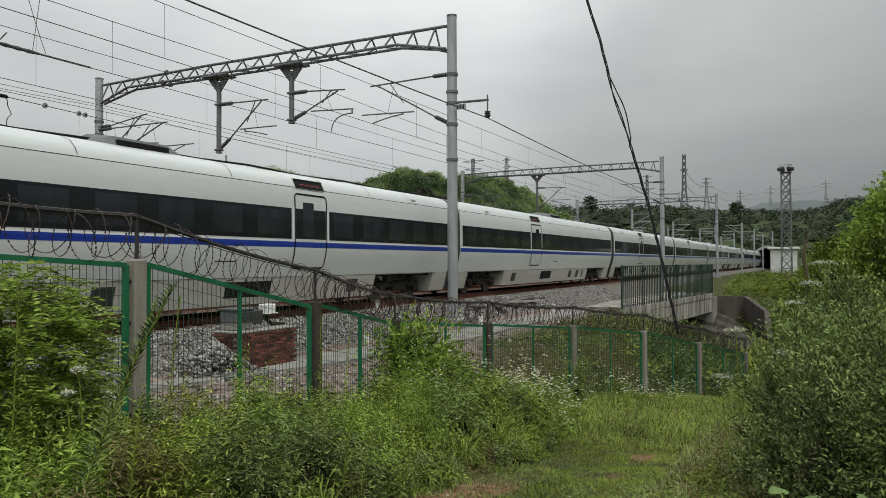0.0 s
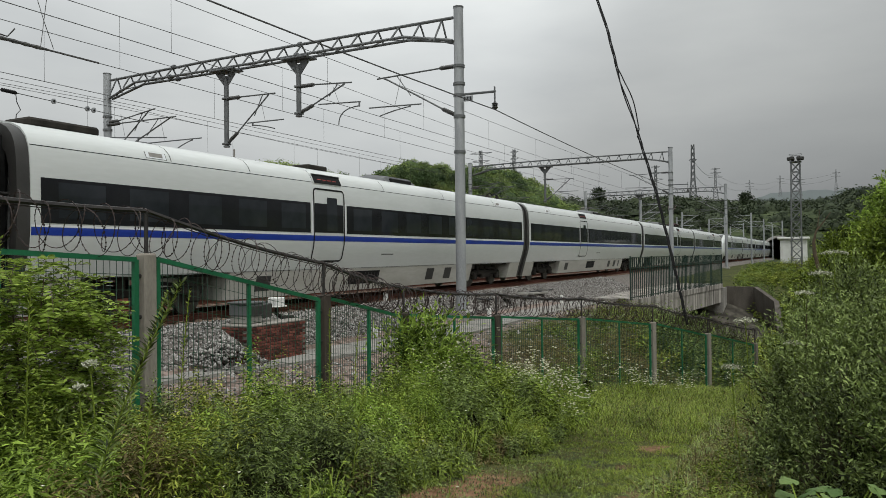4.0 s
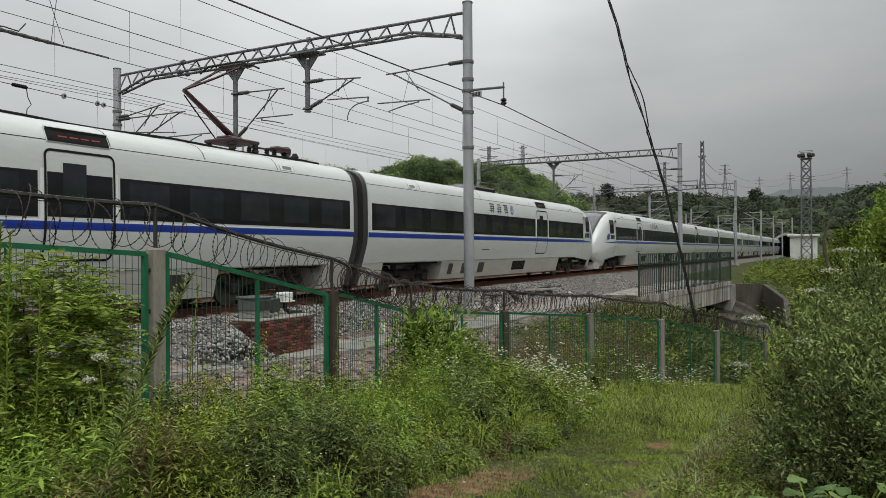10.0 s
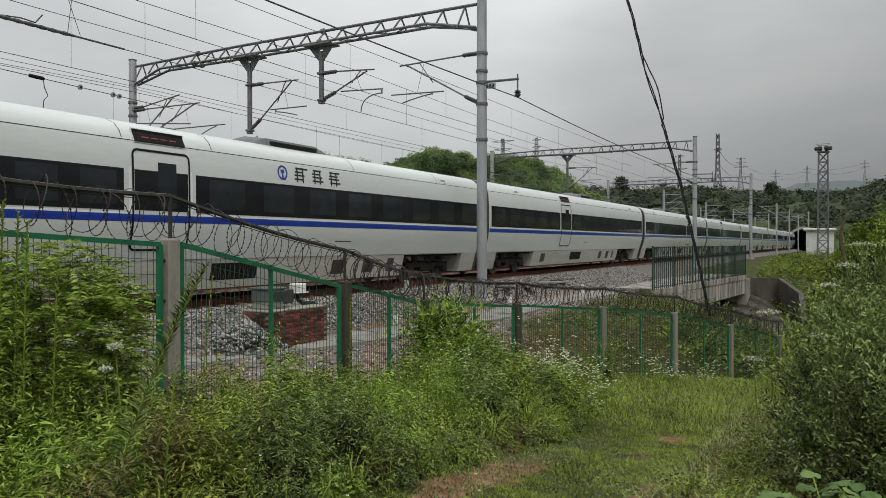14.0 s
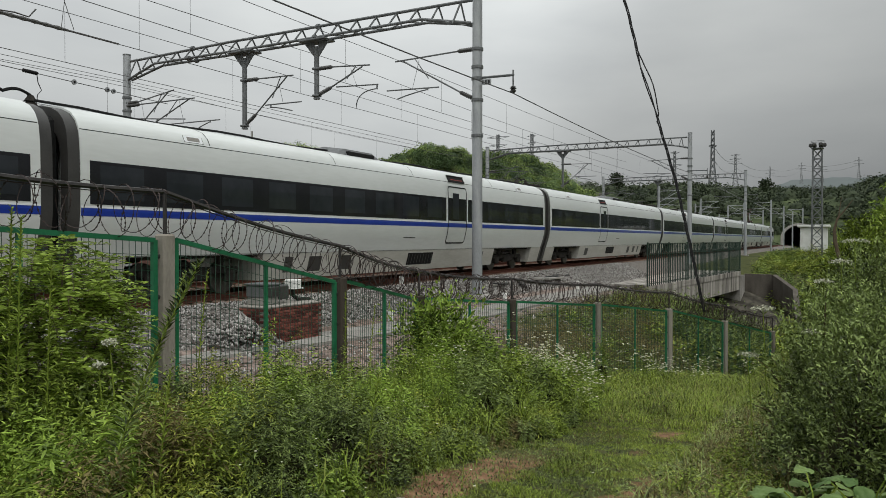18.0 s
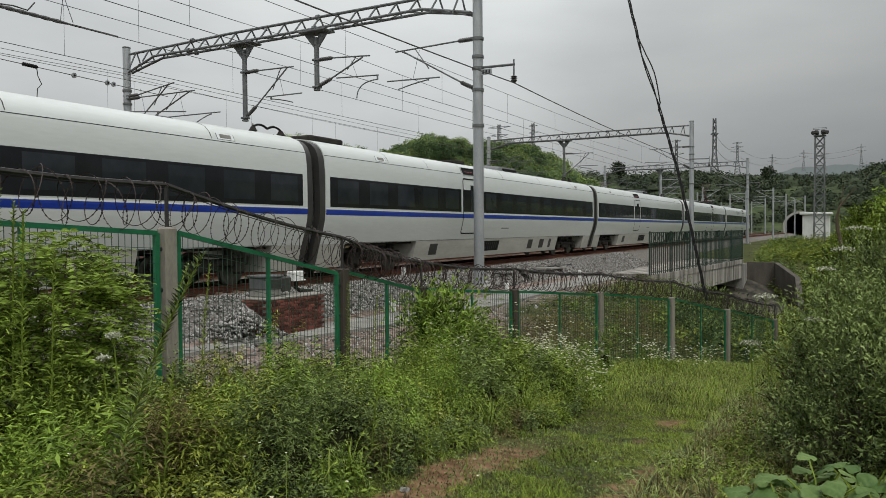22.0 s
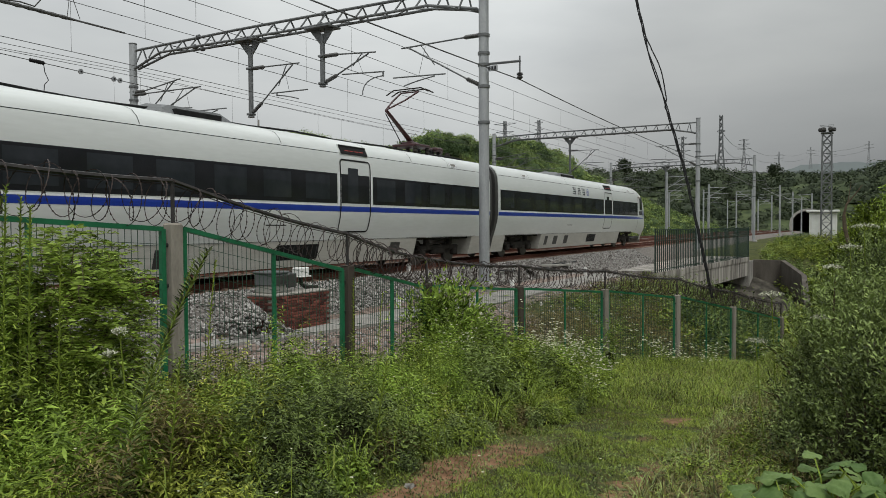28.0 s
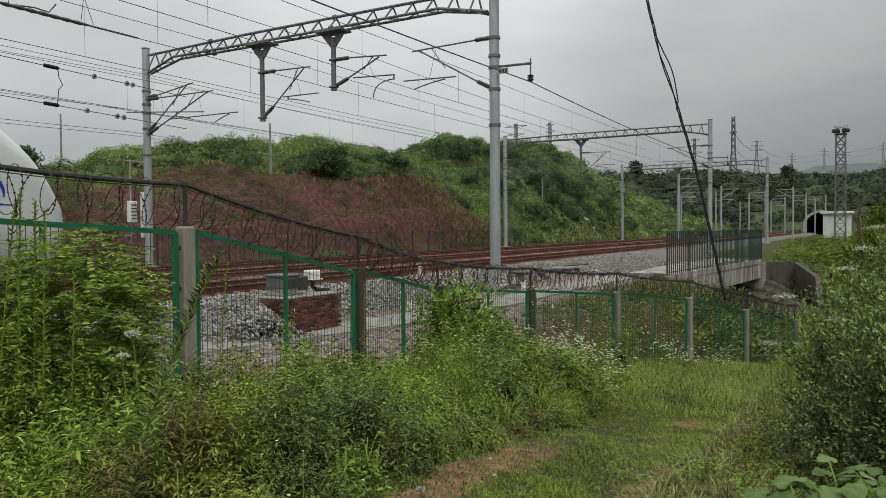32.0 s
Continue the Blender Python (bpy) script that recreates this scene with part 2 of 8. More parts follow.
# ---- building tools ----
class Geo:
    """Vertices and faces of one mesh."""

    def __init__(self):
        self.v, self.f = [], []

    def add(self, verts, faces):
        k = len(self.v)
        self.v += [tuple(p) for p in verts]
        self.f += [tuple(k + i for i in f) for f in faces]
        return self

    def box(self, c, s, bevel=0.0, turn=None):
        """A box of size s about c, its edges cut by bevel."""
        hx, hy, hz = s[0] / 2, s[1] / 2, s[2] / 2
        b = min(bevel, hx * 0.9, hy * 0.9, hz * 0.9)
        if b <= 0:
            vs = [(x, y, z) for x in (-hx, hx) for y in (-hy, hy) for z in (-hz, hz)]
            fs = [(0, 1, 3, 2), (4, 6, 7, 5), (0, 4, 5, 1), (2, 3, 7, 6), (0, 2, 6, 4), (1, 5, 7, 3)]
        else:
            vs, idx = [], {}
            for sx in (-1, 1):
                for sy in (-1, 1):
                    for sz in (-1, 1):
                        for a in range(3):
                            d = [b, b, b]
                            d[a] = 0
                            idx[sx, sy, sz, a] = len(vs)
                            vs.append((sx * (hx - d[0]), sy * (hy - d[1]), sz * (hz - d[2])))
            fs = []
            for a in range(3):
                o = [i for i in range(3) if i != a]
                for s1 in (-1, 1):
                    loop = []
                    for u, w in ((-1, -1), (1, -1), (1, 1), (-1, 1)):
                        k = [0, 0, 0]
                        k[a], k[o[0]], k[o[1]] = s1, u, w
                        loop.append(idx[(*k, a)])
                    if (s1 < 0) != (a == 1):
                        loop.reverse()
                    fs.append(tuple(loop))
                    for s2 in (-1, 1):
                        k1, k2 = [0, 0, 0], [0, 0, 0]
                        k1[o[0]], k1[o[1]], k1[a] = s1, s2, -1
                        k2[o[0]], k2[o[1]], k2[a] = s1, s2, 1
                        q = (idx[(*k1, o[0])], idx[(*k2, o[0])], idx[(*k2, o[1])], idx[(*k1, o[1])])
                        fs.append(q)
            for sx in (-1, 1):
                for sy in (-1, 1):
                    for sz in (-1, 1):
                        fs.append(tuple(idx[sx, sy, sz, a] for a in range(3)))
        if turn is not None:
            vs = [turn @ Vector(p) for p in vs]
        return self.add([(p[0] + c[0], p[1] + c[1], p[2] + c[2]) for p in vs], fs)

    def tube(self, path, r, n=6, closed=False, ends=True):
        """A round bar along a path; r: one radius, or one for each point."""
        pts = [Vector(p) for p in path]
        rs = r if isinstance(r, (list, tuple)) else [r] * len(pts)
        rings = []
        side = None
        for i, p in enumerate(pts):
            a = pts[max(i - 1, 0)] if not closed else pts[i - 1]
            b = pts[min(i + 1, len(pts) - 1)] if not closed else pts[(i + 1) % len(pts)]
            d = (b - a)
            d = d.normalized() if d.length > 1e-9 else Vector((0, 0, 1))
            if side is None:
                side = d.orthogonal().normalized()
            side = (side - d * side.dot(d))
            side = side.normalized() if side.length > 1e-6 else d.orthogonal().normalized()
            up = d.cross(side)
            rings.append([p + rs[i] * (math.cos(2 * math.pi * k / n) * side + math.sin(2 * math.pi * k / n) * up) for k in range(n)])
        vs = [q for ring in rings for q in ring]
        fs = []
        m = len(rings)
        for i in range(m if closed else m - 1):
            for k in range(n):
                fs.append((i * n + k, i * n + (k + 1) % n, (i + 1) % m * n + (k + 1) % n, (i + 1) % m * n + k))
        if ends and not closed:
            fs.append(tuple(range(n - 1, -1, -1)))
            fs.append(tuple((m - 1) * n + k for k in range(n)))
        return self.add(vs, fs)

    def sheet(self, rows):
        """A skin over rows of points."""
        w = len(rows[0])
        vs = [p for row in rows for p in row]
        fs = [(i * w + k, i * w + k + 1, (i + 1) * w + k + 1, (i + 1) * w + k) for i in range(len(rows) - 1) for k in range(w - 1)]
        return self.add(vs, fs)

    def mesh(self, name, material, smooth=False):
        me = bpy.data.meshes.new(name)
        me.from_pydata(self.v, [], self.f)
        if material:
            me.materials.append(material)
        if smooth:
            me.polygons.foreach_set("use_smooth", [True] * len(me.polygons))
            me.set_sharp_from_angle(angle=radians(40))
        me.update()
        return me


def part(name, g, material, parent=None, label="", smooth=False):
    """Links a Geo, or a mesh that is there already, as one mesh object."""
    ob = new(name, g.mesh(name, material, smooth) if isinstance(g, Geo) else g)
    ob.parent = parent
    if label:
        ob["label"] = label
    return ob


def base(name, m, label, category, group="", kind=""):
    """An Empty at a thing's base, to carry its parts."""
    ob = new(name)
    ob.empty_display_size = 0.2
    ob.matrix_world = m if isinstance(m, Matrix) else Matrix.Translation(m)
    return tagged(ob, label, category, group, kind)


def thing(name, g, material, label, category, group="", kind="", smooth=False):
    return tagged(part(name, g, material, None, "", smooth), label, category, group, kind)


def fast_mesh(name, verts, quads, material, smooth=False):
    """A mesh from arrays of points and of four-cornered faces."""
    me = bpy.data.meshes.new(name)
    verts, quads = np.asarray(verts, np.float32).reshape(-1, 3), np.asarray(quads, np.int32)
    k = quads.shape[1]
    me.vertices.add(len(verts))
    me.vertices.foreach_set("co", verts.ravel())
    me.loops.add(quads.size)
    me.loops.foreach_set("vertex_index", quads.ravel())
    me.polygons.add(len(quads))
    me.polygons.foreach_set("loop_start", np.arange(0, quads.size, k, dtype=np.int32))
    if smooth:
        me.polygons.foreach_set("use_smooth", np.ones(len(quads), bool))
    me.materials.append(material)
    me.update(calc_edges=True)
    return me


def unit(a):
    return a / np.maximum(np.linalg.norm(a, axis=-1, keepdims=True), 1e-9)


def leaves(root, way, length, width, fold=0.25, rng=None):
    """Folded leaf blades: root points, directions, lengths and widths; two faces each, sharing the midrib."""
    n = len(root)
    rng = rng or np.random.default_rng(5)
    way = unit(way)
    side = unit(np.cross(way, unit(rng.normal(size=(n, 3)) * 0.5 + np.array([0, 0, 1.0]))))
    up = np.cross(side, way)
    L, Wd = np.asarray(length).reshape(-1, 1) * np.ones((n, 1)), np.asarray(width).reshape(-1, 1) * np.ones((n, 1))
    mid = root + way * L * 0.45
    tip = root + way * L - up * L * 0.12
    a = mid + side * Wd * 0.5 + up * Wd * fold
    b = mid - side * Wd * 0.5 + up * Wd * fold
    v = np.stack([root, a, tip, b], 1).reshape(-1, 3)
    i = np.arange(n)[:, None] * 4
    q = np.concatenate([i, i + 1, i + 2, i + 3], 1)
    return v, q


def merge(*sets):
    vs, qs, k = [], [], 0
    for v, q in sets:
        vs.append(v)
        qs.append(q + k)
        k += len(v)
    return np.concatenate(vs), np.concatenate(qs)


# ---- the lie of the land; z = 0 is the rail top of the near track ----
FENCE = [(-6.0, -0.75), (-6.0, 2.15), (-5.95, 5.06), (-6.0, 8.0), (-6.45, 10.85), (-6.05, 13.9), (-5.15, 16.85), (-4.12, 19.8), (-3.14, 22.75), (-2.1, 25.6)]
FENCE_TOP = [1.78, 1.63, 1.47, 0.91, 0.45, 0.19, -0.06, -0.40, -0.95, -1.5]
FX, FY = [p[0] for p in FENCE], [p[1] for p in FENCE]
TRACKS = (-15.17, -19.7, -24.3)
FAR_FENCE = -34.0


def smooth(a, b, x):
    t = np.clip((x - a) / (b - a), 0, 1)
    return t * t * (3 - 2 * t)


def lumps(x, y, s, seed=0.0):
    return (np.sin(x / s + 1.3 + seed) * np.cos(y / s * 1.17 - 0.6 + seed) + 0.5 * np.sin(x / s * 2.3 - y / s * 1.9 + 2.1 * seed) + 0.25 * np.sin(x / s * 4.7 + y / s * 5.1 + seed)) / 1.75


def grain(x, y, s):
    """Rough value noise from -1 to 1 at scale s."""
    x, y = np.asarray(x, float) / s, np.asarray(y, float) / s
    i, k = np.floor(x), np.floor(y)
    u, w = x - i, y - k
    u, w = u * u * (3 - 2 * u), w * w * (3 - 2 * w)

    def dot(a, b):
        q = np.sin(a * 127.1 + b * 311.7) * 43758.5453
        return (q - np.floor(q)) * 2 - 1
    return (dot(i, k) * (1 - u) + dot(i + 1, k) * u) * (1 - w) + (dot(i, k + 1) * (1 - u) + dot(i + 1, k + 1) * u) * w


def ledge(z):
    """Turns an even slope into uneven steps."""
    f = (z / 1.15) % 1.0
    return smooth(0.55, 0.95, f) - f


def height(x, y):
    """Height of the ground at arrays x, y."""
    x, y = np.asarray(x, float), np.asarray(y, float)
    zf = np.interp(y, [-30, 2, 5, 8, 10.9, 14, 17, 19.8, 22.8, 30, 40, 56, 64, 72, 84, 120], [-0.2, -0.3, -0.36, -0.9, -1.35, -1.62, -1.86, -2.2, -2.75, -3.5, -4.3, -4.7, -4.6, -2.4, -0.3, -0.1])
    zp = np.interp(y, [-30, 0, 3, 5, 8, 12, 16, 20, 25, 35, 50, 64, 74, 86, 120], [-0.1, -0.15, -0.26, -0.46, -0.9, -1.4, -1.9, -2.3, -2.9, -3.8, -4.6, -4.6, -2.0, -0.1, 0.0])
    xf = np.interp(y, FY, FX)
    inner = np.interp(y, [-30, 34, 39, 44, 60, 66, 120], [-1.0, -1.0, -1.5, -4.3, -4.3, -1.0, -0.7])
    form = np.interp(y, [-30, 40, 44, 62, 66], [-0.62, -0.62, -0.62, -0.62, -0.62])
    z = np.where(x < -13.2, form, 0)
    z = np.where((x >= -13.2) & (x < -11.2), form + (inner - form) * smooth(-13.2, -11.2, x), z)
    z = np.where((x >= -11.2) & (x < -9.3), inner, z)
    z = np.where((x >= -9.3) & (x < xf), inner + (zf - inner) * smooth(-9.3, xf - 0.2, x), z)
    xp = xf + 3.2
    z = np.where((x >= xf) & (x < xp), zf + (zp - zf) * smooth(xf, xp, x), z)
    z = np.where(x >= xp, zp, z)
    foot = np.interp(y, [-30, 2, 6, 12, 22, 38, 62, 70, 95, 130], [3.0, 2.2, 0.3, -0.6, -2.4, -1.6, -1.4, -2.6, 1.0, 3.0])
    rise = np.maximum(x - foot, 0)
    bank = np.minimum(rise * 0.9, 7 + rise * 0.05) * np.interp(y, [-30, 2, 8, 20, 60, 90, 130], [0.25, 0.3, 0.55, 1.0, 1.0, 0.55, 0.5])
    z = np.where(x > foot, np.maximum(z, zp) + bank, z)
    # cut slope and hill beyond the tracks
    d = np.maximum(FAR_FENCE - 0.6 - x, 0)
    grow = np.interp(y, [-60, 5, 20, 28, 37, 45, 57, 67, 76, 86, 100, 115, 130, 145, 160, 200, 240], [0.35, 0.42, 0.5, 0.64, 0.76, 1.0, 1.28, 1.39, 1.37, 1.41, 1.89, 2.03, 2.1, 2.05, 1.55, 1.1, 0.4])
    hill = np.interp(d, [0, 0.9, 2.5, 3.7, 6.0, 9.0, 15, 22, 32, 60, 200], [0, 0.6, 3.0, 3.25, 5.3, 6.6, 8.0, 8.3, 7.0, 4, 2])
    east = smooth(62, 80, y)
    hill = hill * (1 - east) + east * 8.3 * np.minimum(np.minimum(d / 21, 1) ** 0.9, np.interp(d, [0, 22, 32, 60, 200], [1, 1, 0.84, 0.48, 0.24]))
    z = np.where(d > 0, z + hill * grow + (0.14 * lumps(x, y, 2.6)) * np.minimum(d / 3, 1) + 0.9 * lumps(x, y, 8.5, 0.7) * np.minimum(d / 10, 1) + (0.13 * grain(x, y, 1.6) + 0.11 * grain(x, y, 0.55) + 0.09 * grain(x, y, 0.27) + 0.26 * ledge(hill * grow + 0.5 * grain(x, y, 4.0))) * np.minimum(d / 2, 1), z)
    # wooded rise behind the tunnel, and the far ridge
    back = 27 * smooth(226, 310, y) * (0.8 + 0.2 * lumps(x, y, 90)) + 10 * smooth(330, 700, y)
    ridge = 14 * smooth(700, 1500, y)
    out = z + np.where(y > 228, back + ridge, 0)
    return out + 0.04 * lumps(x, y, 1.7) * np.where((x > -9.3), 1, 0)


def ground_z(x, y):
    return float(height(np.array([x]), np.array([y]))[0])


def ground_material():
    m = mat("ground_soil_and_grass", (0.025, 0.029, 0.009), (0.085, 0.094, 0.03), 0.35, 0.95, bump=0.1, fine=6)
    n, l = m.node_tree.nodes, m.node_tree.links
    p = n["Principled BSDF"]
    old = p.inputs["Base Color"].links[0].from_socket
    geo = n.new("ShaderNodeNewGeometry")
    sep = n.new("ShaderNodeSeparateXYZ")
    l.new(geo.outputs["Position"], sep.inputs[0])
    wob = n.new("ShaderNodeTexNoise")
    wob.inputs["Scale"].default_value, wob.inputs["Detail"].default_value = 0.30, 9
    l.new(geo.outputs["Position"], wob.inputs["Vector"])

    crumb = n.new("ShaderNodeTexNoise")
    crumb.inputs["Scale"].default_value, crumb.inputs["Detail"].default_value = 2.6, 8
    l.new(geo.outputs["Position"], crumb.inputs["Vector"])

    def band(sock, lo, hi, soft, push, by=None):
        """1 between lo and hi, its edges pushed about by a noise."""
        sh = n.new("ShaderNodeMath")
        sh.operation = "MULTIPLY_ADD"
        sh.inputs[1].default_value = push
        l.new((by or wob).outputs[0], sh.inputs[0])
        l.new(sock, sh.inputs[2])
        a, b, c = n.new("ShaderNodeMapRange"), n.new("ShaderNodeMapRange"), n.new("ShaderNodeMath")
        a.inputs[1].default_value, a.inputs[2].default_value = lo, lo + soft
        b.inputs[1].default_value, b.inputs[2].default_value = hi, hi - soft
        for q in (a, b):
            l.new(sh.outputs[0], q.inputs[0])
        c.operation = "MULTIPLY"
        l.new(a.outputs[0], c.inputs[0])
        l.new(b.outputs[0], c.inputs[1])
        return c.outputs[0]

    def blend(mask, dark, light, sock, scale):
        """Lays a mottled soil over what is there."""
        t, r, mx = n.new("ShaderNodeTexNoise"), n.new("ShaderNodeValToRGB"), n.new("ShaderNodeMix")
        t.inputs["Scale"].default_value, t.inputs["Detail"].default_value = scale, 8
        l.new(geo.outputs["Position"], t.inputs["Vector"])
        r.color_ramp.elements[0].position, r.color_ramp.elements[1].position = 0.35, 0.68
        r.color_ramp.elements[0].color, r.color_ramp.elements[1].color = (*dark, 1), (*light, 1)
        l.new(t.outputs[0], r.inputs[0])
        mx.data_type = "RGBA"
        l.new(mask, mx.inputs[0])
        l.new(sock, mx.inputs[6])
        l.new(r.outputs[0], mx.inputs[7])
        return mx.outputs[2]

    def both(a, b):
        c = n.new("ShaderNodeMath")
        c.operation = "MULTIPLY"
        l.new(a, c.inputs[0])
        l.new(b, c.inputs[1])
        return c.outputs[0]

    red = both(band(sep.outputs[0], -40.5, -30.0, 1.0, 9.0), band(sep.outputs[1], 14.0, 77.0, 3.0, 12.0))
    col = blend(red, (0.045, 0.022, 0.018), (0.128, 0.056, 0.044), old, 2.8)
    red = both(band(sep.outputs[0], -55.0, -30.0, 1.0, 9.0), band(sep.outputs[1], 2.0, 52.0, 3.0, 10.0))
    col = blend(red, (0.040, 0.022, 0.018), (0.118, 0.055, 0.044), col, 2.4)
    # distant ground, lightened like the far leaves so haze sits in its colour
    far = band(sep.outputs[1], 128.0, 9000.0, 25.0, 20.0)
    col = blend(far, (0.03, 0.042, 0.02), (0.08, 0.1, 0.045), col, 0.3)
    yard = both(band(sep.outputs[0], -14.5, -8.2, 0.8, 1.2), band(sep.outputs[1], -30.0, 41.0, 1.0, 2.0))
    col = blend(yard, (0.10, 0.072, 0.058), (0.31, 0.25, 0.22), col, 4.0)
    yard = both(band(sep.outputs[0], -14.5, -6.3, 0.5, 1.2), band(sep.outputs[1], -30.0, 21.0, 1.0, 2.0))
    col = blend(yard, (0.085, 0.06, 0.048), (0.28, 0.22, 0.19), col, 4.5)
    # grey-brown dirt of the lane, its colour darkened to include the shadow there
    lane = both(band(sep.outputs[0], -9.5, -2.0, 0.6, 0.8), band(sep.outputs[1], 42.0, 66.0, 1.5, 1.5))
    col = blend(lane, (0.035, 0.032, 0.026), (0.11, 0.10, 0.082), col, 1.4)
    for (x0, y0), (x1, y1), wide in (((-2.36, -6.0), (-2.66, 6.8), 0.25), ((-0.98, -6.0), (-1.5, 6.8), 0.16), ((-2.02, 7.5), (-2.05, 8.2), 0.11), ((-1.95, 9.2), (-2.1, 10.4), 0.16)):
        # worn ruts of red earth: distance from a line
        dx, dy = x1 - x0, y1 - y0
        ln = math.hypot(dx, dy)
        dot = n.new("ShaderNodeVectorMath")
        dot.operation = "DOT_PRODUCT"
        dot.inputs[1].default_value = (dy / ln, -dx / ln, 0)
        l.new(geo.outputs["Position"], dot.inputs[0])
        c0 = (x0 * dy - y0 * dx) / ln
        rut = both(band(dot.outputs["Value"], c0 - wide + 0.45, c0 + wide + 0.45, 0.05, 0.9, crumb), band(sep.outputs[1], y0 + 0.4, y1 + 0.4, 0.5, 0.9, crumb))
        col = blend(rut, (0.12, 0.062, 0.034), (0.26, 0.15, 0.09), col, 7.0)
    l.new(col, p.inputs["Base Color"])
    return m


def build_ground():
    def lines(parts):
        o = []
        for a, b, s in parts:
            o += list(np.arange(a, b, s))
        return np.array(o + [parts[-1][1]])
    xs = lines([(-3000, -400, 260), (-400, -120, 28), (-120, -60, 6), (-60, -44, 0.7), (-44, -34.4, 0.13), (-34.4, -14, 1.7), (-14, 3, 0.33), (3, 20, 1.2), (20, 80, 6), (80, 400, 30), (400, 3000, 260)])
    ys = lines([(-300, -30, 30), (-30, -2, 2.0), (-2, 26, 0.33), (26, 74, 0.25), (74, 90, 0.9), (90, 240, 3.5), (240, 480, 12), (480, 1000, 40), (1000, 3400, 150)])
    X, Y = np.meshgrid(xs, ys)
    Z = height(X, Y)
    v = np.stack([X, Y, Z], -1).reshape(-1, 3)
    w = len(xs)
    i, k = np.meshgrid(np.arange(len(ys) - 1), np.arange(w - 1), indexing="ij")
    a = (i * w + k).ravel()
    q = np.stack([a, a + 1, a + w + 1, a + w], 1)
    tagged(new("ground", fast_mesh("ground", v, q, ground_material(), True)), "sloping rough ground of grass, bare red earth and scrub", "ground", kind="structure")


build_ground()


# ---- railway: ballast, sleepers, rails ----
def build_tracks():
    y0, y1 = -45.0, 224.0
    g = Geo()
    prof = [(-27.4, -0.75), (-26.2, -0.22), (-13.65, -0.22), (-13.2, -0.28), (-12.0, -0.86), (-11.75, -1.12)]
    rows = []
    for y in np.arange(y0, y1 + 1, 3.0):
        rows.append([(x, y, z + 0.03 * float(lumps(np.array(x * 3), np.array(y), 2.0))) for x, z in prof])
    g.sheet(rows)
    thing("ballast_bed", g, BALLAST, "grey crushed-stone ballast bed under the railway tracks", "ballast", kind="structure", smooth=True)
    # a rail in section, swept along the track
    sec = [(-0.075, -0.176), (-0.075, -0.165), (-0.012, -0.145), (-0.012, -0.045), (-0.036, -0.03), (-0.036, -0.004), (-0.03, 0), (0.03, 0), (0.036, -0.004), (0.036, -0.03), (0.012, -0.045), (0.012, -0.145), (0.075, -0.165), (0.075, -0.176)]
    rail = Geo().sheet([[(x, y, z) for x, z in sec + sec[:1]] for y in (y0, y1)])
    rail_mesh = rail.mesh("rail", RUST)
    top_mesh = Geo().sheet([[(x, y, 0.003) for x in (-0.03, 0.03)] for y in (y0, y1)]).mesh("rail_head", RAILTOP)
    s = Geo().box((0, 0, -0.27), (2.5, 0.26, 0.19), 0.03)
    for r in (-0.72, 0.72):
        s.box((r, 0, -0.168), (0.36, 0.16, 0.02), 0.005)
    sleeper_mesh = s.mesh("sleeper", SLEEP)
    for t, cx in enumerate(TRACKS):
        tr = base("railway_track", (cx, 0, 0), "rusty steel rails on concrete sleepers in grey ballast", "railway track", "railway tracks", "structure")
        for r in (-0.755, 0.755):
            ob = part("rail", rail_mesh, None, tr)
            ob.location.x = r
            hd = part("rail_head", top_mesh, None, ob, "worn brighter running surface")
        for k in range(150):
            ob = part("sleeper", sleeper_mesh, None, tr)
            ob.location.y = -12 + 0.6 * k


build_tracks()


# ---- catenary portals ----
def insulator(g, a, b, r=0.075):
    """A ribbed rod from a to b."""
    a, b = Vector(a), Vector(b)
    n = 15
    pts = [a.lerp(b, i / n) for i in range(n + 1)]
    g.tube(pts, [r * (0.55 if i in (0, n) else (1.0 if i % 2 else 0.72)) for i in range(n + 1)], 8)


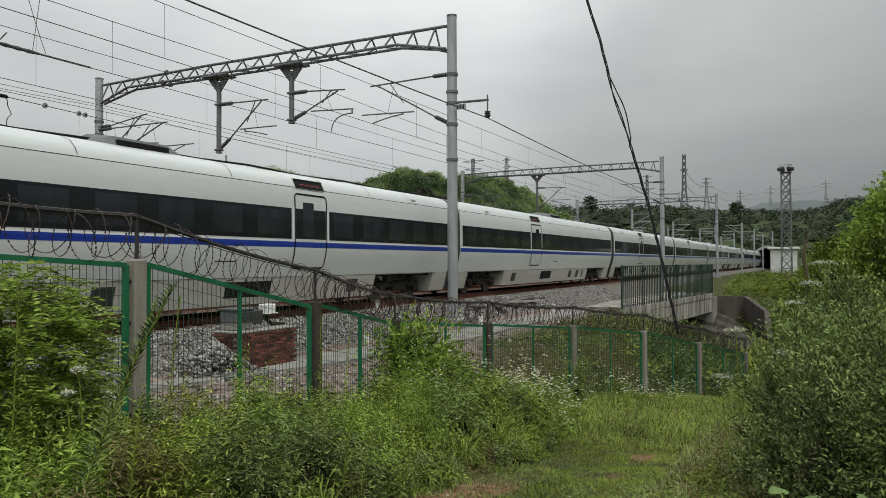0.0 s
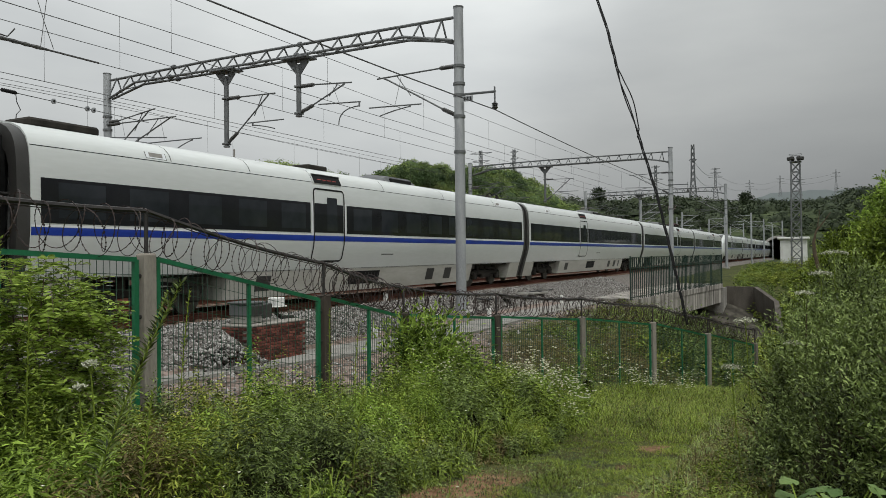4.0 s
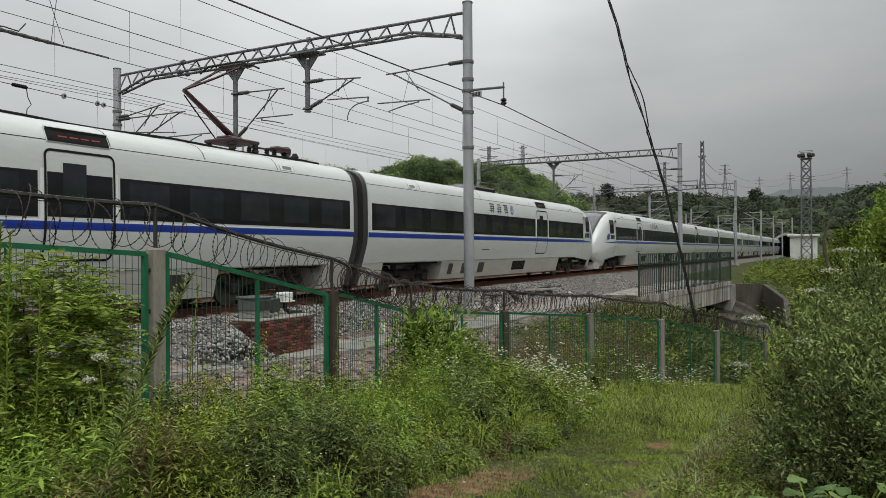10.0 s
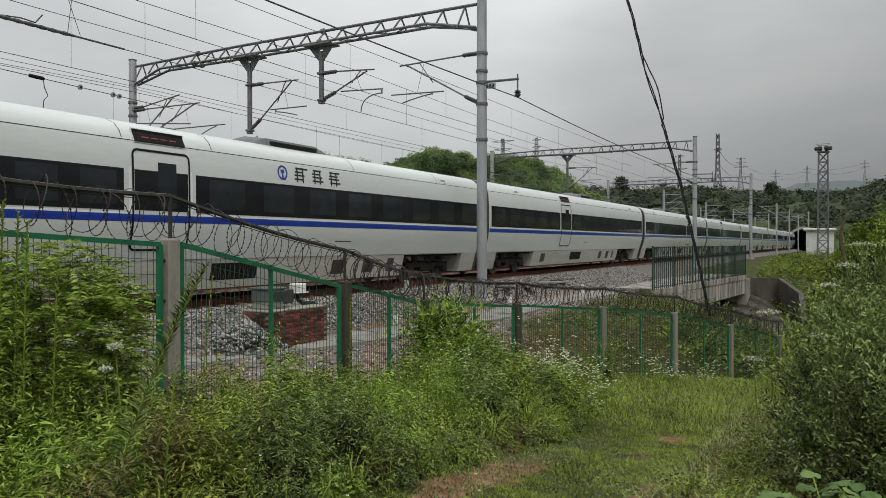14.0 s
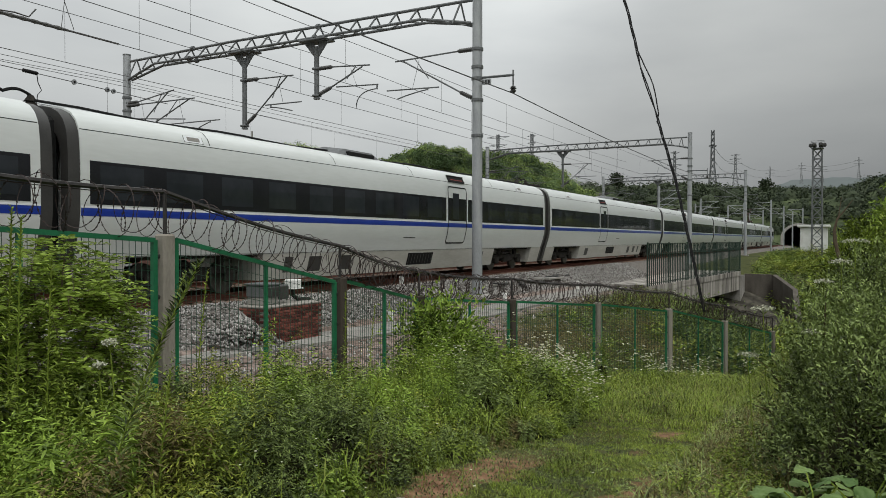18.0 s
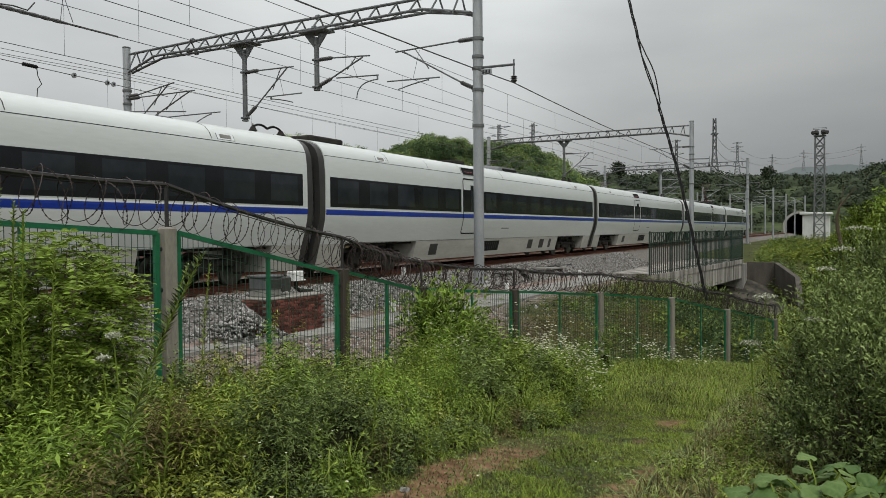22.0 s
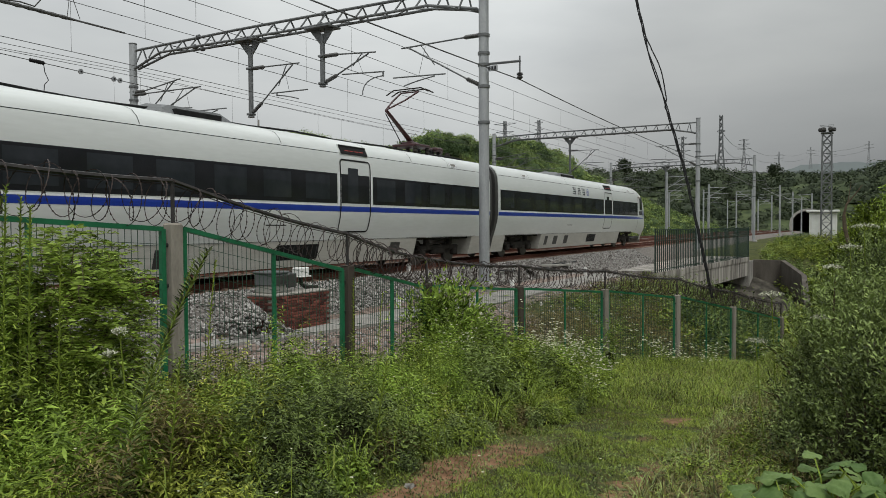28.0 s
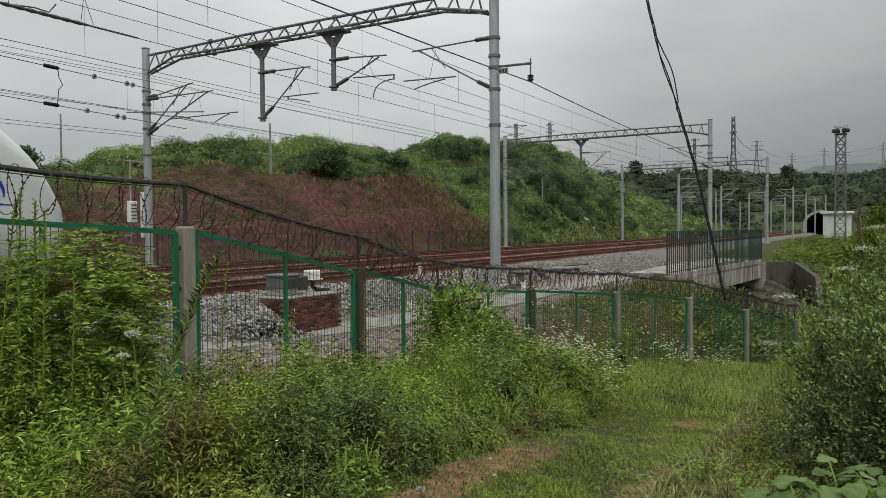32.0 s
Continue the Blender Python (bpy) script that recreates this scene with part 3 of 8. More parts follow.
def cantilever(parent, root_x, side, top_z, low_z, tip_x, tip_z, reg, steady, bowed=False, thick=0.03):
    """A swivelling bracket from a mast at root_x: top tube, strut, registration arm and steady arm; heights over the portal's base."""
    f_ = [k / 8 for k in range(9)]
    bend = (steady[0], steady[3]) if bowed else ((steady[0] + steady[2]) / 2, (steady[1] + steady[3]) / 2 + 0.05)
    arm = [((1 - f) ** 2 * steady[2] + 2 * f * (1 - f) * bend[0] + f * f * steady[0], 0, (1 - f) ** 2 * steady[3] + 2 * f * (1 - f) * bend[1] + f * f * steady[1]) for f in f_]
    br = part("cantilever", Geo().tube([(root_x + side * 0.75, 0, top_z), (tip_x, 0, tip_z)], thick)
              .tube([(root_x + side * 0.62, 0, low_z + (tip_z - low_z) * 0.62 / abs(tip_x - root_x + 1e-6)), (tip_x - side * 0.35, 0, tip_z - 0.02)], thick * 1.1)
              .tube([(tip_x + (root_x - tip_x) * 0.42, 0, low_z + (tip_z - low_z) * 0.56), (tip_x + (root_x - tip_x) * 0.25, 0, top_z + (tip_z - top_z) * 0.75)], thick * 0.7)
              .tube([(reg[0], 0, reg[1]), (reg[2], 0, reg[3])], thick * 0.9)
              .tube(arm, thick * 0.8)
              .tube([(steady[2], 0, steady[3] - 0.03), (steady[2], 0, np.interp(steady[2], *zip(*sorted(((reg[0], reg[1]), (reg[2], reg[3]))))))], thick * 1.2)
              .tube([((reg[0] + reg[2]) / 2, 0, (reg[1] + reg[3]) / 2), ((reg[0] + reg[2]) / 2 - side * 0.3, 0, tip_z - 0.05)], 0.008, 4), GALVD, parent, "grey tubular steel bracket", True)
    ins = Geo()
    insulator(ins, (root_x + side * 0.14, 0, top_z), (root_x + side * 0.8, 0, top_z), 0.09)
    part("insulator", ins, PORC, br, "ribbed dark insulator", True)
    ins = Geo()
    k = Vector((tip_x - root_x, 0, tip_z - low_z)).normalized()
    insulator(ins, Vector((root_x, 0, low_z)) + k * 0.15, Vector((root_x, 0, low_z)) + k * 0.8, 0.09)
    part("insulator", ins, PORC, br, "ribbed dark insulator", True)
    for z in (top_z, low_z):
        part("clamp", Geo().box((root_x, 0, z), (0.3, 0.3, 0.09), 0.02), GALVD, br)


def truss(parent, xl, xr, zt, zb, n):
    """The portal's beam: one top chord and two lower ones with end haunches, joined by slanted braces."""
    w = 0.24
    part("top_chord", Geo().tube([(xl, 0, zt - 0.1), (xl + 0.35 * (xr - xl), 0, zt), (xl + 0.65 * (xr - xl), 0, zt), (xr, 0, zt - 0.02)], 0.062, 8), GALVD, parent, smooth=True)
    for sy in (-w, w):
        part("bottom_chord", Geo().tube([(xl, sy * 0.4, zb - 0.5), (xl + 2.0, sy, zb + 0.02), (xl + 0.5 * (xr - xl), sy, zb - 0.02), (xr - 2.0, sy, zb), (xr, sy * 0.4, zb - 0.38)], 0.058, 8), GALVD, parent, smooth=True)
    step = (xr - xl) / n

    def low(x):
        d = min(x - xl, xr - x)
        return zb if d > 2.0 else zb - 0.45 * (1 - d / 2.0)
    for k in range(n):
        x = xl + (k + 0.5) * step
        for sy in (-w, w):
            part("brace", Geo().tube([(x + 0.16 * sy / w - 0.06, sy, low(x)), (x, 0, zt - 0.03)], 0.036, 6), GALVD, parent)
        part("lacing", Geo().tube([(x - step * 0.5, -w if k % 2 else w, low(x - step * 0.5)), (x + step * 0.5, w if k % 2 else -w, low(x + step * 0.5))], 0.026, 5), GALVD, parent)
    for f in (0.23, 0.62):
        x = xl + f * (xr - xl)
        for y_, z in ((0, zt), (-w, zb), (w, zb)):
            part("flange", Geo().tube([(x - 0.07, y_, z), (x + 0.07, y_, z)], 0.11, 10), GALVD, parent, "bolted round chord joint")


def drop_post(parent, x, zb, zl):
    g = Geo().tube([(x, 0, zb - 0.32), (x, 0, zl)], 0.105, 10).tube([(x, 0, zl + 0.02), (x, 0, zl - 0.04)], 0.14, 10)
    p = part("drop_post", g, GALVD, parent, "tubular post hung below the beam", True)
    g = Geo().box((x, 0, zb - 0.1), (1.35, 0.75, 0.08), 0.02)
    for s in (-1, 1):
        g.add([(x + s * 0.1, -0.03, zb - 0.75), (x + s * 0.62, -0.03, zb - 0.14), (x + s * 0.1, -0.03, zb - 0.14), (x + s * 0.1, 0.03, zb - 0.75), (x + s * 0.62, 0.03, zb - 0.14), (x + s * 0.1, 0.03, zb - 0.14)],
              [(0, 1, 2), (5, 4, 3), (0, 3, 4, 1), (1, 4, 5, 2), (2, 5, 3, 0)])
    part("bracket_plate", g, GALVD, p)


def mast(parent, x, top, r=0.19):
    p = part("mast", Geo().tube([(x, 0, -1.3), (x, 0, 2), (x, 0, top)], [r, r, r * 0.94], 20), GALV, parent, "round grey steel mast", True)
    part("cap", Geo().tube([(x, 0, top), (x, 0, top + 0.05)], r * 1.02, 16), GALVD, p)
    for z in (8.35, 7.7, 7.28, 6.5, 5.2):
        part("collar", Geo().tube([(x, 0, z - 0.05), (x, 0, z + 0.05)], r * 1.16, 14), GALVD, p)
    return p


def portal(y, full=True):
    xl, xr = -31.05, -11.9
    po = base("catenary_portal", (0, y, 0), "grey tubular steel portal with lattice beam spanning the tracks", "catenary portal", "catenary portals")
    mast(po, xl, 10.42)
    m = mast(po, xr, 10.5)
    part("footing", Geo().box((xr, 0, -0.95), (0.8, 0.8, 0.7), 0.05), CONC, po, "concrete footing")
    part("footing", Geo().box((xl, 0, -0.65), (0.8, 0.8, 0.7), 0.05), CONC, po, "concrete footing")
    truss(po, xl + 0.25, xr - 0.22, 10.2, 9.7, 20)
    drop_post(po, -23.3, 9.7, 6.3)
    if full:
        drop_post(po, -19.3, 9.7, 7.25)
        cantilever(po, -19.3, 1, 8.46, 7.35, -16.65, 8.33, (-18.3, 7.62, -16.25, 7.52), (-17.3, 6.7, -16.3, 7.36), True)
    cantilever(po, -11.9, -1, 8.38, 6.5, -15.45, 8.31, (-15.84, 7.22, -13.5, 7.14), (-15.34, 6.86, -14.0, 7.1))
    cantilever(po, -23.3, 1, 8.39, 6.4, -20.55, 8.34, (-22.1, 7.21, -20.1, 7.19), (-20.6, 6.85, -21.8, 7.1))
    cantilever(po, xl, 1, 8.08, 6.3, -27.75, 8.42, (-32.6, 7.46, -27.0, 7.0), (-27.9, 6.75, -28.9, 6.95))
    cantilever(po, xl + 0.1, 1, 7.95, 6.25, -26.4, 7.92, (-29.4, 6.85, -24.8, 6.8), (-26.3, 6.45, -25.4, 6.75))
    br = part("feeder_bracket", Geo().tube([(-11.75, 0, 7.3), (-10.45, 0, 7.27)], 0.045, 6).tube([(-10.48, 0, 7.45), (-10.48, 0, 6.86)], 0.03, 6), GALVD, po, "short arm carrying the feeder wire")
    ins = Geo()
    ins.tube([(-10.48, 0, 6.88), (-10.48, 0, 6.84), (-10.48, 0, 6.83), (-10.48, 0, 6.78), (-10.48, 0, 6.77), (-10.48, 0, 6.70), (-10.48, 0, 6.62)], [0.04, 0.12, 0.06, 0.13, 0.06, 0.12, 0.05], 10)
    part("insulator", ins, PORC, br, "dark disc insulator", True)
    if full:
        pl = part("number_plate", Geo().box((-11.45, -0.22, 7.08), (0.42, 0.02, 0.2), 0.004), GALV, m, "small plate with dark bars")
        for k in range(3):
            part("bar", Geo().box((-11.57 + 0.12 * k, -0.234, 7.08), (0.07, 0.006, 0.13)), INK, pl)
    return po


PORTALS = (-17.0, 24.16, 65.3, 104.3)
for k, y in enumerate(PORTALS):
    portal(y, k < 2)

# single masts farther down the line
for x, y, h in ((-11.9, 141, 8.4), (-31.0, 139, 8.6), (-22.3, 100.5, 8.6), (-22.4, 133, 8.5), (-31.0, 183, 8.6), (-22.4, 166, 8.5), (-11.9, 170, 8.4), (-31, 213, 8.4), (-11.9, 198, 8.2), (-22.4, 205, 8.2), (-17.4, 150, 8.3), (-17.4, 186, 8.3), (-26.6, 120, 8.5), (-26.6, 152, 8.5), (-35.0, 160, 8.5), (-8.6, 176, 8.2)):
    ms = base("catenary_mast", (x, y, 0), "grey steel catenary mast with a bracket arm", "catenary mast", "catenary masts")
    part("mast", Geo().tube([(0, 0, -1), (0, 0, h)], 0.15, 8), GALV, ms, smooth=True)
    s = -1 if x > -20 else 1
    part("bracket", Geo().tube([(0, 0, 7.9), (s * 2.9, 0, 7.9)], 0.04, 5).tube([(0, 0, 6.4), (s * 2.6, 0, 7.85)], 0.04, 5).tube([(s * 1.2, 0, 6.9), (s * 3.2, 0, 6.85)], 0.035, 5), GALV, ms)


# ---- overhead wires ----
def wire(name, pts, r, label, group, m=WIREM):
    thing(name, Geo().tube(pts, r, 5), m, label, "wire", group)


def sag(a, b, drop, n=12):
    a, b = Vector(a), Vector(b)
    return [a.lerp(b, k / n) - Vector((0, 0, 4 * drop * (k / n) * (1 - k / n))) for k in range(n + 1)]


def build_wires():
    ys = (-58.0, *PORTALS, 143.0, 182.0, 222.0)
    for cx, zc, zm in ((-15.3, 6.86, 8.34), (-20.6, 6.73, 8.27), (-26.2, 6.42, 7.74), (-17.3, 6.69, 8.3), (-27.9, 6.7, 8.4)):
        top = ys if cx not in (-17.3,) else ys[:4]
        mess, drops = [], Geo()
        for a, b in zip(top[:-1], top[1:]):
            seg = sag((cx, a, zm), (cx, b, zm), 0.22 if cx == -17.3 else 0.06)
            mess += seg[:-1] if b != top[-1] else seg
            for k in (1, 3, 5, 7, 9, 11):
                p = seg[k]
                drops.tube([(cx, p.y, p.z), (cx, p.y, zc)], 0.006, 3)
        line = base("catenary_line", (0, 0, 0), "overhead messenger and contact wire with thin droppers", "catenary wire", "catenary lines")
        part("messenger_wire", Geo().tube(mess, 0.0105, 5), WIREM, line)
        part("contact_wire", Geo().tube([(cx + (0.2 if k % 2 else -0.1), y, zc) for k, y in enumerate(top)], 0.0105, 5), WIREM, line)
        tagged(part("dropper", drops, WIREM, line), kind="stuff")
    for x, z in ((-10.48, 6.62), (-31.9, 7.5), (-31.6, 9.2), (-32.3, 6.45), (-32.3, 6.28)):
        pts = []
        for a, b in zip(ys[:-1], ys[1:]):
            pts += sag((x, a, z), (x, b, z), 0.28)[:-1]
        wire("feeder_wire", pts + [(x, ys[-1], z)], 0.019 if x > -11 else 0.0115, "bare feeder wire along the line", "feeder wires")
    rod = Geo()
    insulator(rod, (-17.3, 9.55, 6.69), (-17.3, 11.75, 6.69), 0.055)
    rod.tube([(-17.35, 9.9, 6.74), (-17.35, 10.4, 6.8), (-17.35, 10.75, 6.78), (-17.3, 10.9, 7.0)], 0.018, 5)
    rod.tube([(-17.3, 11.75, 6.69), (-17.3, 13.2, 6.69)], 0.026, 5).tube([(-17.3, 9.75, 6.7), (-17.3, 9.8, 8.2)], 0.008, 4).tube([(-17.3, 11.55, 6.7), (-17.3, 11.75, 8.2)], 0.008, 4).tube([(-17.3, 11.9, 6.74), (-17.25, 11.6, 7.4), (-17.3, 11.4, 8.1)], 0.008, 4)
    thing("section_insulator", rod, PORC, "long dark insulator rod in the contact wire", "insulator", smooth=True)
    # two tensioned wires that end on the far mast, each with an insulator and small pulley discs
    for z0, z1, rod_y, discs in ((8.9, 7.76, 17.08, (19.25, 20.8, 21.1)), (7.55, 6.26, 17.06, (18.9, 20.3, 20.62))):
        at_ = lambda y: z0 + (z1 - z0) * (y + 17.0) / 41.16
        tw = base("tension_wire", (-28.0, 0, 0), "tensioned wire with an insulator rod and pulley discs", "wire", "tension wires")
        part("strand", Geo().tube([(0, -17.0, z0), (0, 24.0, z1)], 0.016, 5), WIREM, tw)
        g = Geo()
        insulator(g, (0, rod_y, at_(rod_y)), (0, rod_y + 0.62, at_(rod_y + 0.62)), 0.085)
        part("insulator", g, BLACKP, tw, "dark ribbed insulator rod", True)
        for y in discs:
            part("disc", Geo().tube([(-0.03, y, at_(y)), (0.03, y, at_(y))], 0.11, 14), GALV, tw, "small grey pulley disc", True)
            part("hub", Geo().tube([(-0.06, y, at_(y)), (0.06, y, at_(y))], 0.04, 8), BLACKP, tw)
    thing("jumper_cable", Geo().tube([(-28, 17.66, 7.92), (-28, 17.7, 7.6), (-28, 17.85, 7.3), (-28, 17.68, 7.1), (-28, 17.62, 6.5)], 0.018, 5), CABLE, "slack black jumper between two insulators", "cable")


build_wires()


def far_ridge():
    """The skyline beyond the valley, its haze painted as pale grey with a faint glow."""
    m = mat("painted_haze", (0.125, 0.14, 0.142), (0.15, 0.165, 0.165), 0.004, 1.0, glow=(0.125, 0.138, 0.14, 0.75), fine=0.03)
    rows = [[], []]
    for k in range(121):
        an = radians(-28 + 0.5 * k)
        d = 1700
        deg = -28 + 0.5 * k
        top = 46 + 66 * (1 - float(smooth(5.6, 9.0, np.array(deg)))) + 15 * (1 - float(smooth(2.6, 5.4, np.array(deg)))) + 1.6 * math.sin(deg * 2.2) + 1.2 * math.sin(deg * 5.7 + 1) + 14 * float(smooth(14, 22, np.array(deg)))
        rows[0].append((-d * math.sin(an), d * math.cos(an), -20))
        rows[1].append((-d * math.sin(an), d * math.cos(an), top))
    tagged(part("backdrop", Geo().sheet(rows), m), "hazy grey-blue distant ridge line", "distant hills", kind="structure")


far_ridge()


# ---- the train: two eight-car sets coupled nose to nose ----
HALF = [(1.22, 0.30), (1.31, 0.62), (1.40, 0.95), (1.55, 1.40), (1.635, 1.72), (1.664, 2.0), (1.664, 2.7), (1.655, 3.2), (1.62, 3.55), (1.585, 3.68), (1.50, 3.85), (1.34, 4.0), (1.05, 4.12), (0.6, 4.19), (0.0, 4.22)]


def skin(g, z0, z1, y0, y1, off=0.0, sides=(-1, 1), steps=6):
    """A strip of the car's side from height z0 to z1, between y0 and y1, off proud of the skin."""
    zs = sorted({z0, z1, *[z for _, z in HALF[:11] if z0 < z < z1]})
    zz, xx = [p[1] for p in HALF[:11]], [p[0] for p in HALF[:11]]
    for s in sides:
        a = [(s * (np.interp(z, zz, xx) + off), y0, z) for z in zs]
        b = [(p[0], y1, p[2]) for p in a]
        g.sheet([a, b] if s > 0 else [b, a])
        if off > 0.02:
            back = -0.02
            for y, flip in ((y0, s < 0), (y1, s > 0)):
                e = [(s * (np.interp(z, zz, xx) + o), y, z) for o in (off, back) for z in (zs if o == off else zs[::-1])]
                g.add(e, [tuple(range(len(e))) if flip else tuple(range(len(e) - 1, -1, -1))])
            for z in (z0, z1):
                x = np.interp(z, zz, xx)
                g.add([(s * (x + off), y0, z), (s * (x + off), y1, z), (s * (x + back), y1, z), (s * (x + back), y0, z)], [(0, 1, 2, 3)])
    return g


def shell(y0, y1, low):
    """The car's skin between y0 and y1 from height low over the roof, with both ends closed."""
    pts = [p for p in HALF if p[1] > low + 0.01]
    zz, xx = [p[1] for p in HALF[:11]], [p[0] for p in HALF[:11]]
    pts = [(float(np.interp(low, zz, xx)), low)] + pts
    ring = [(-x, z) for x, z in pts] + [(x, z) for x, z in pts[-2::-1]]
    g = Geo().sheet([[(x, y, z) for x, z in ring] for y in (y1, y0)])
    for y, rev in ((y0, False), (y1, True)):
        loop = [(x, y, z) for x, z in ring]
        g.add(loop, [tuple(range(len(loop)))[::-1] if rev else tuple(range(len(loop)))])
    return g


def bogie(parent, y):
    """Frame, two axles with wheels, springs and discs."""
    g = Geo()
    for s in (-1, 1):
        g.box((s * 1.02, y, 0.62), (0.16, 3.1, 0.2), 0.04).box((s * 1.02, y, 0.5), (0.2, 1.0, 0.26), 0.05)
        for d in (-1.25, 1.25):
            g.box((s * 1.06, y + d, 0.46), (0.22, 0.34, 0.3), 0.05)
            g.tube([(s * 1.05, y + d * 0.72, 0.55), (s * 1.05, y + d * 0.72, 0.95)], 0.11, 10)
        g.tube([(s * 1.15, y - 0.25, 0.85), (s * 1.15, y + 0.95, 0.75)], 0.045, 6)
    g.box((0, y, 0.62), (2.1, 0.5, 0.24), 0.04)
    bg_ = part("bogie", g, UNDER, parent, "grimy dark bogie frame")
    for d in (-1.25, 1.25):
        w = Geo().tube([(-0.8, y + d, 0.43), (0.8, y + d, 0.43)], 0.085, 10)
        for s in (-1, 1):
            w.tube([(s * 0.69, y + d, 0.43), (s * 0.81, y + d, 0.43), (s * 0.83, y + d, 0.43)], [0.43, 0.43, 0.3], 24)
        part("wheelset", w, STEELW, bg_, "worn steel wheels on an axle", True)


def side_frame(y0, y1, z0, z1, r, w, off, s):
    """A rounded frame of width w round an opening, lying on the car's side."""
    zz, xx = [p[1] for p in HALF[:11]], [p[0] for p in HALF[:11]]
    inner, outer = [], []
    for cy, cz, a0 in ((y1 - r, z1 - r, 0), (y0 + r, z1 - r, 90), (y0 + r, z0 + r, 180), (y1 - r, z0 + r, 270)):
        for k in range(6):
            an = radians(a0 + 18 * k)
            for ring, rr in ((inner, r), (outer, r + w)):
                y, z = cy + rr * math.cos(an), cz + rr * math.sin(an)
                ring.append((s * (float(np.interp(z, zz, xx)) + off), y, z))
    rows = []
    for ring in (inner, outer):
        full = []
        for a, b in zip(ring, ring[1:] + ring[:1]):
            n = max(int(abs(b[2] - a[2]) / 0.12), 1)
            for k in range(n):
                z = a[2] + (b[2] - a[2]) * k / n
                full.append((s * (float(np.interp(z, zz, xx)) + off), a[1] + (b[1] - a[1]) * k / n, z))
        rows.append(full + full[:1])
    return Geo().sheet(rows if s < 0 else rows[::-1])


def door(car, y0, y1):
    """A plug door on each side, with window, framed edge and a display above."""
    for s in (-1, 1):
        d = part("door", skin(Geo(), 1.3, 3.42, y0, y1, 0.006, (s,)), WHITE, car, "white sliding plug door", True)
        part("door_panel", skin(Geo(), 2.14, 3.02, y0 + 0.01, y1 - 0.01, 0.010, (s,)), BANDM, d, "dark middle part of the door")
        part("door_stripe", skin(Geo(), 1.89, 2.05, y0, y1, 0.010, (s,)), BLUE, d)
        part("door_window", skin(Geo(), 2.2, 3.22, y0 + 0.62, y1 - 0.34, 0.014, (s,)), GLASS, d, "tall dark door window")
        part("door_seal", side_frame(y0 - 0.005, y1 + 0.005, 1.3, 3.43, 0.1, 0.05, 0.016, s), BLACKP, d, "black rounded rubber door seal")
        for a, b in ((y0 - 0.13, y0 - 0.04), (y1 + 0.04, y1 + 0.13)):
            part("door_jamb", skin(Geo(), 2.09, 3.08, a, b, 0.005, (s,)), PALE, d)
        sign = part("display_housing", skin(Geo(), 3.615, 3.925, y0 + 0.03, y1 - 0.03, 0.022, (s,)), WHITE, car)
        scr = part("display", skin(Geo(), 3.63, 3.91, y0 + 0.05, y1 - 0.05, 0.03, (s,)), BLACKP, sign, "dark dot-matrix display")
        for k in range(4):
            part("display_text", skin(Geo(), 3.735, 3.76, y0 + 0.25 + 0.25 * k, y0 + 0.44 + 0.25 * k, 0.040, (s,)), LEDRED, scr)


def windows(car, y0, y1, n):
    """A dark band on both sides with n tinted panes in it."""
    w = (y1 - y0) / n
    for s in (-1, 1):
        b = part("window_band", skin(Geo(), 2.13, 3.02, y0, y1, 0.005, (s,)), BANDM, car, "flush dark window band", True)
        for k in range(n):
            a = y0 + k * w
            part("window_pane", skin(Geo(), 2.24, 2.95, a + 0.22 * w, a + 0.86 * w, 0.009, (s,)), GLASS, b)


def gangway(car, y0, y1):
    """Grey end fairing, narrower than the body."""
    ring = [(x * 0.985, max(z * 0.992, 0.34)) for x, z in HALF]
    ring = [(-x, z) for x, z in ring] + [(x, z) for x, z in ring[-2::-1]]
    g = Geo().sheet([[(x, y, z) for x, z in ring] for y in (y1, y0)])
    for y in (y0, y1):
        inner = [(x * 0.86, 0.6 + (z - 0.6) * 0.9) for x, z in ring]
        g.sheet([[(x, y, z) for x, z in ring], [(x, y, z) for x, z in inner]])
    part("gangway_fairing", g, GREYP, car, "dark grey gangway fairing", True)


def grilles(car, spots):
    for a, b, z0, z1, m, lab in spots:
        for s in (-1, 1):
            v = part("vent", skin(Geo(), z0, z1, a, b, 0.004, (s,)), m, car, lab)
            if b - a > 1.0:
                for k in range(9):
                    y = a + 0.1 + k * (b - a - 0.2) / 8
                    part("slat", skin(Geo(), z0 + 0.05, z1 - 0.05, y - 0.014, y + 0.014, 0.012, (s,)), GREYP, v)


def roof_gear(car, y0, y1, high=0.3):
    """An air-conditioning cowl on the roof."""
    rows = []
    for f, k in ((0, 0.0), (0.12, 0.7), (0.2, 1.0), (0.8, 1.0), (0.88, 0.7), (1, 0.0)):
        rows.append([(x, y0 + f * (y1 - y0), 4.08 + dz + high * k) for x, dz in ((-0.95, -0.02 - high * k * 0.9), (-0.8, -0.02), (0, 0.09), (0.8, -0.02), (0.95, -0.02 - high * k * 0.9))])
    c = part("roof_unit", Geo().sheet(rows), GALVD, car, "low grey roof ventilation unit", False)
    for s in (-0.9, 0.9):
        part("grille", Geo().box((s, (y0 + y1) / 2, 4.2), (0.12, (y1 - y0) * 0.55, 0.16), 0.02), BLACKP, c, "dark air inlet")


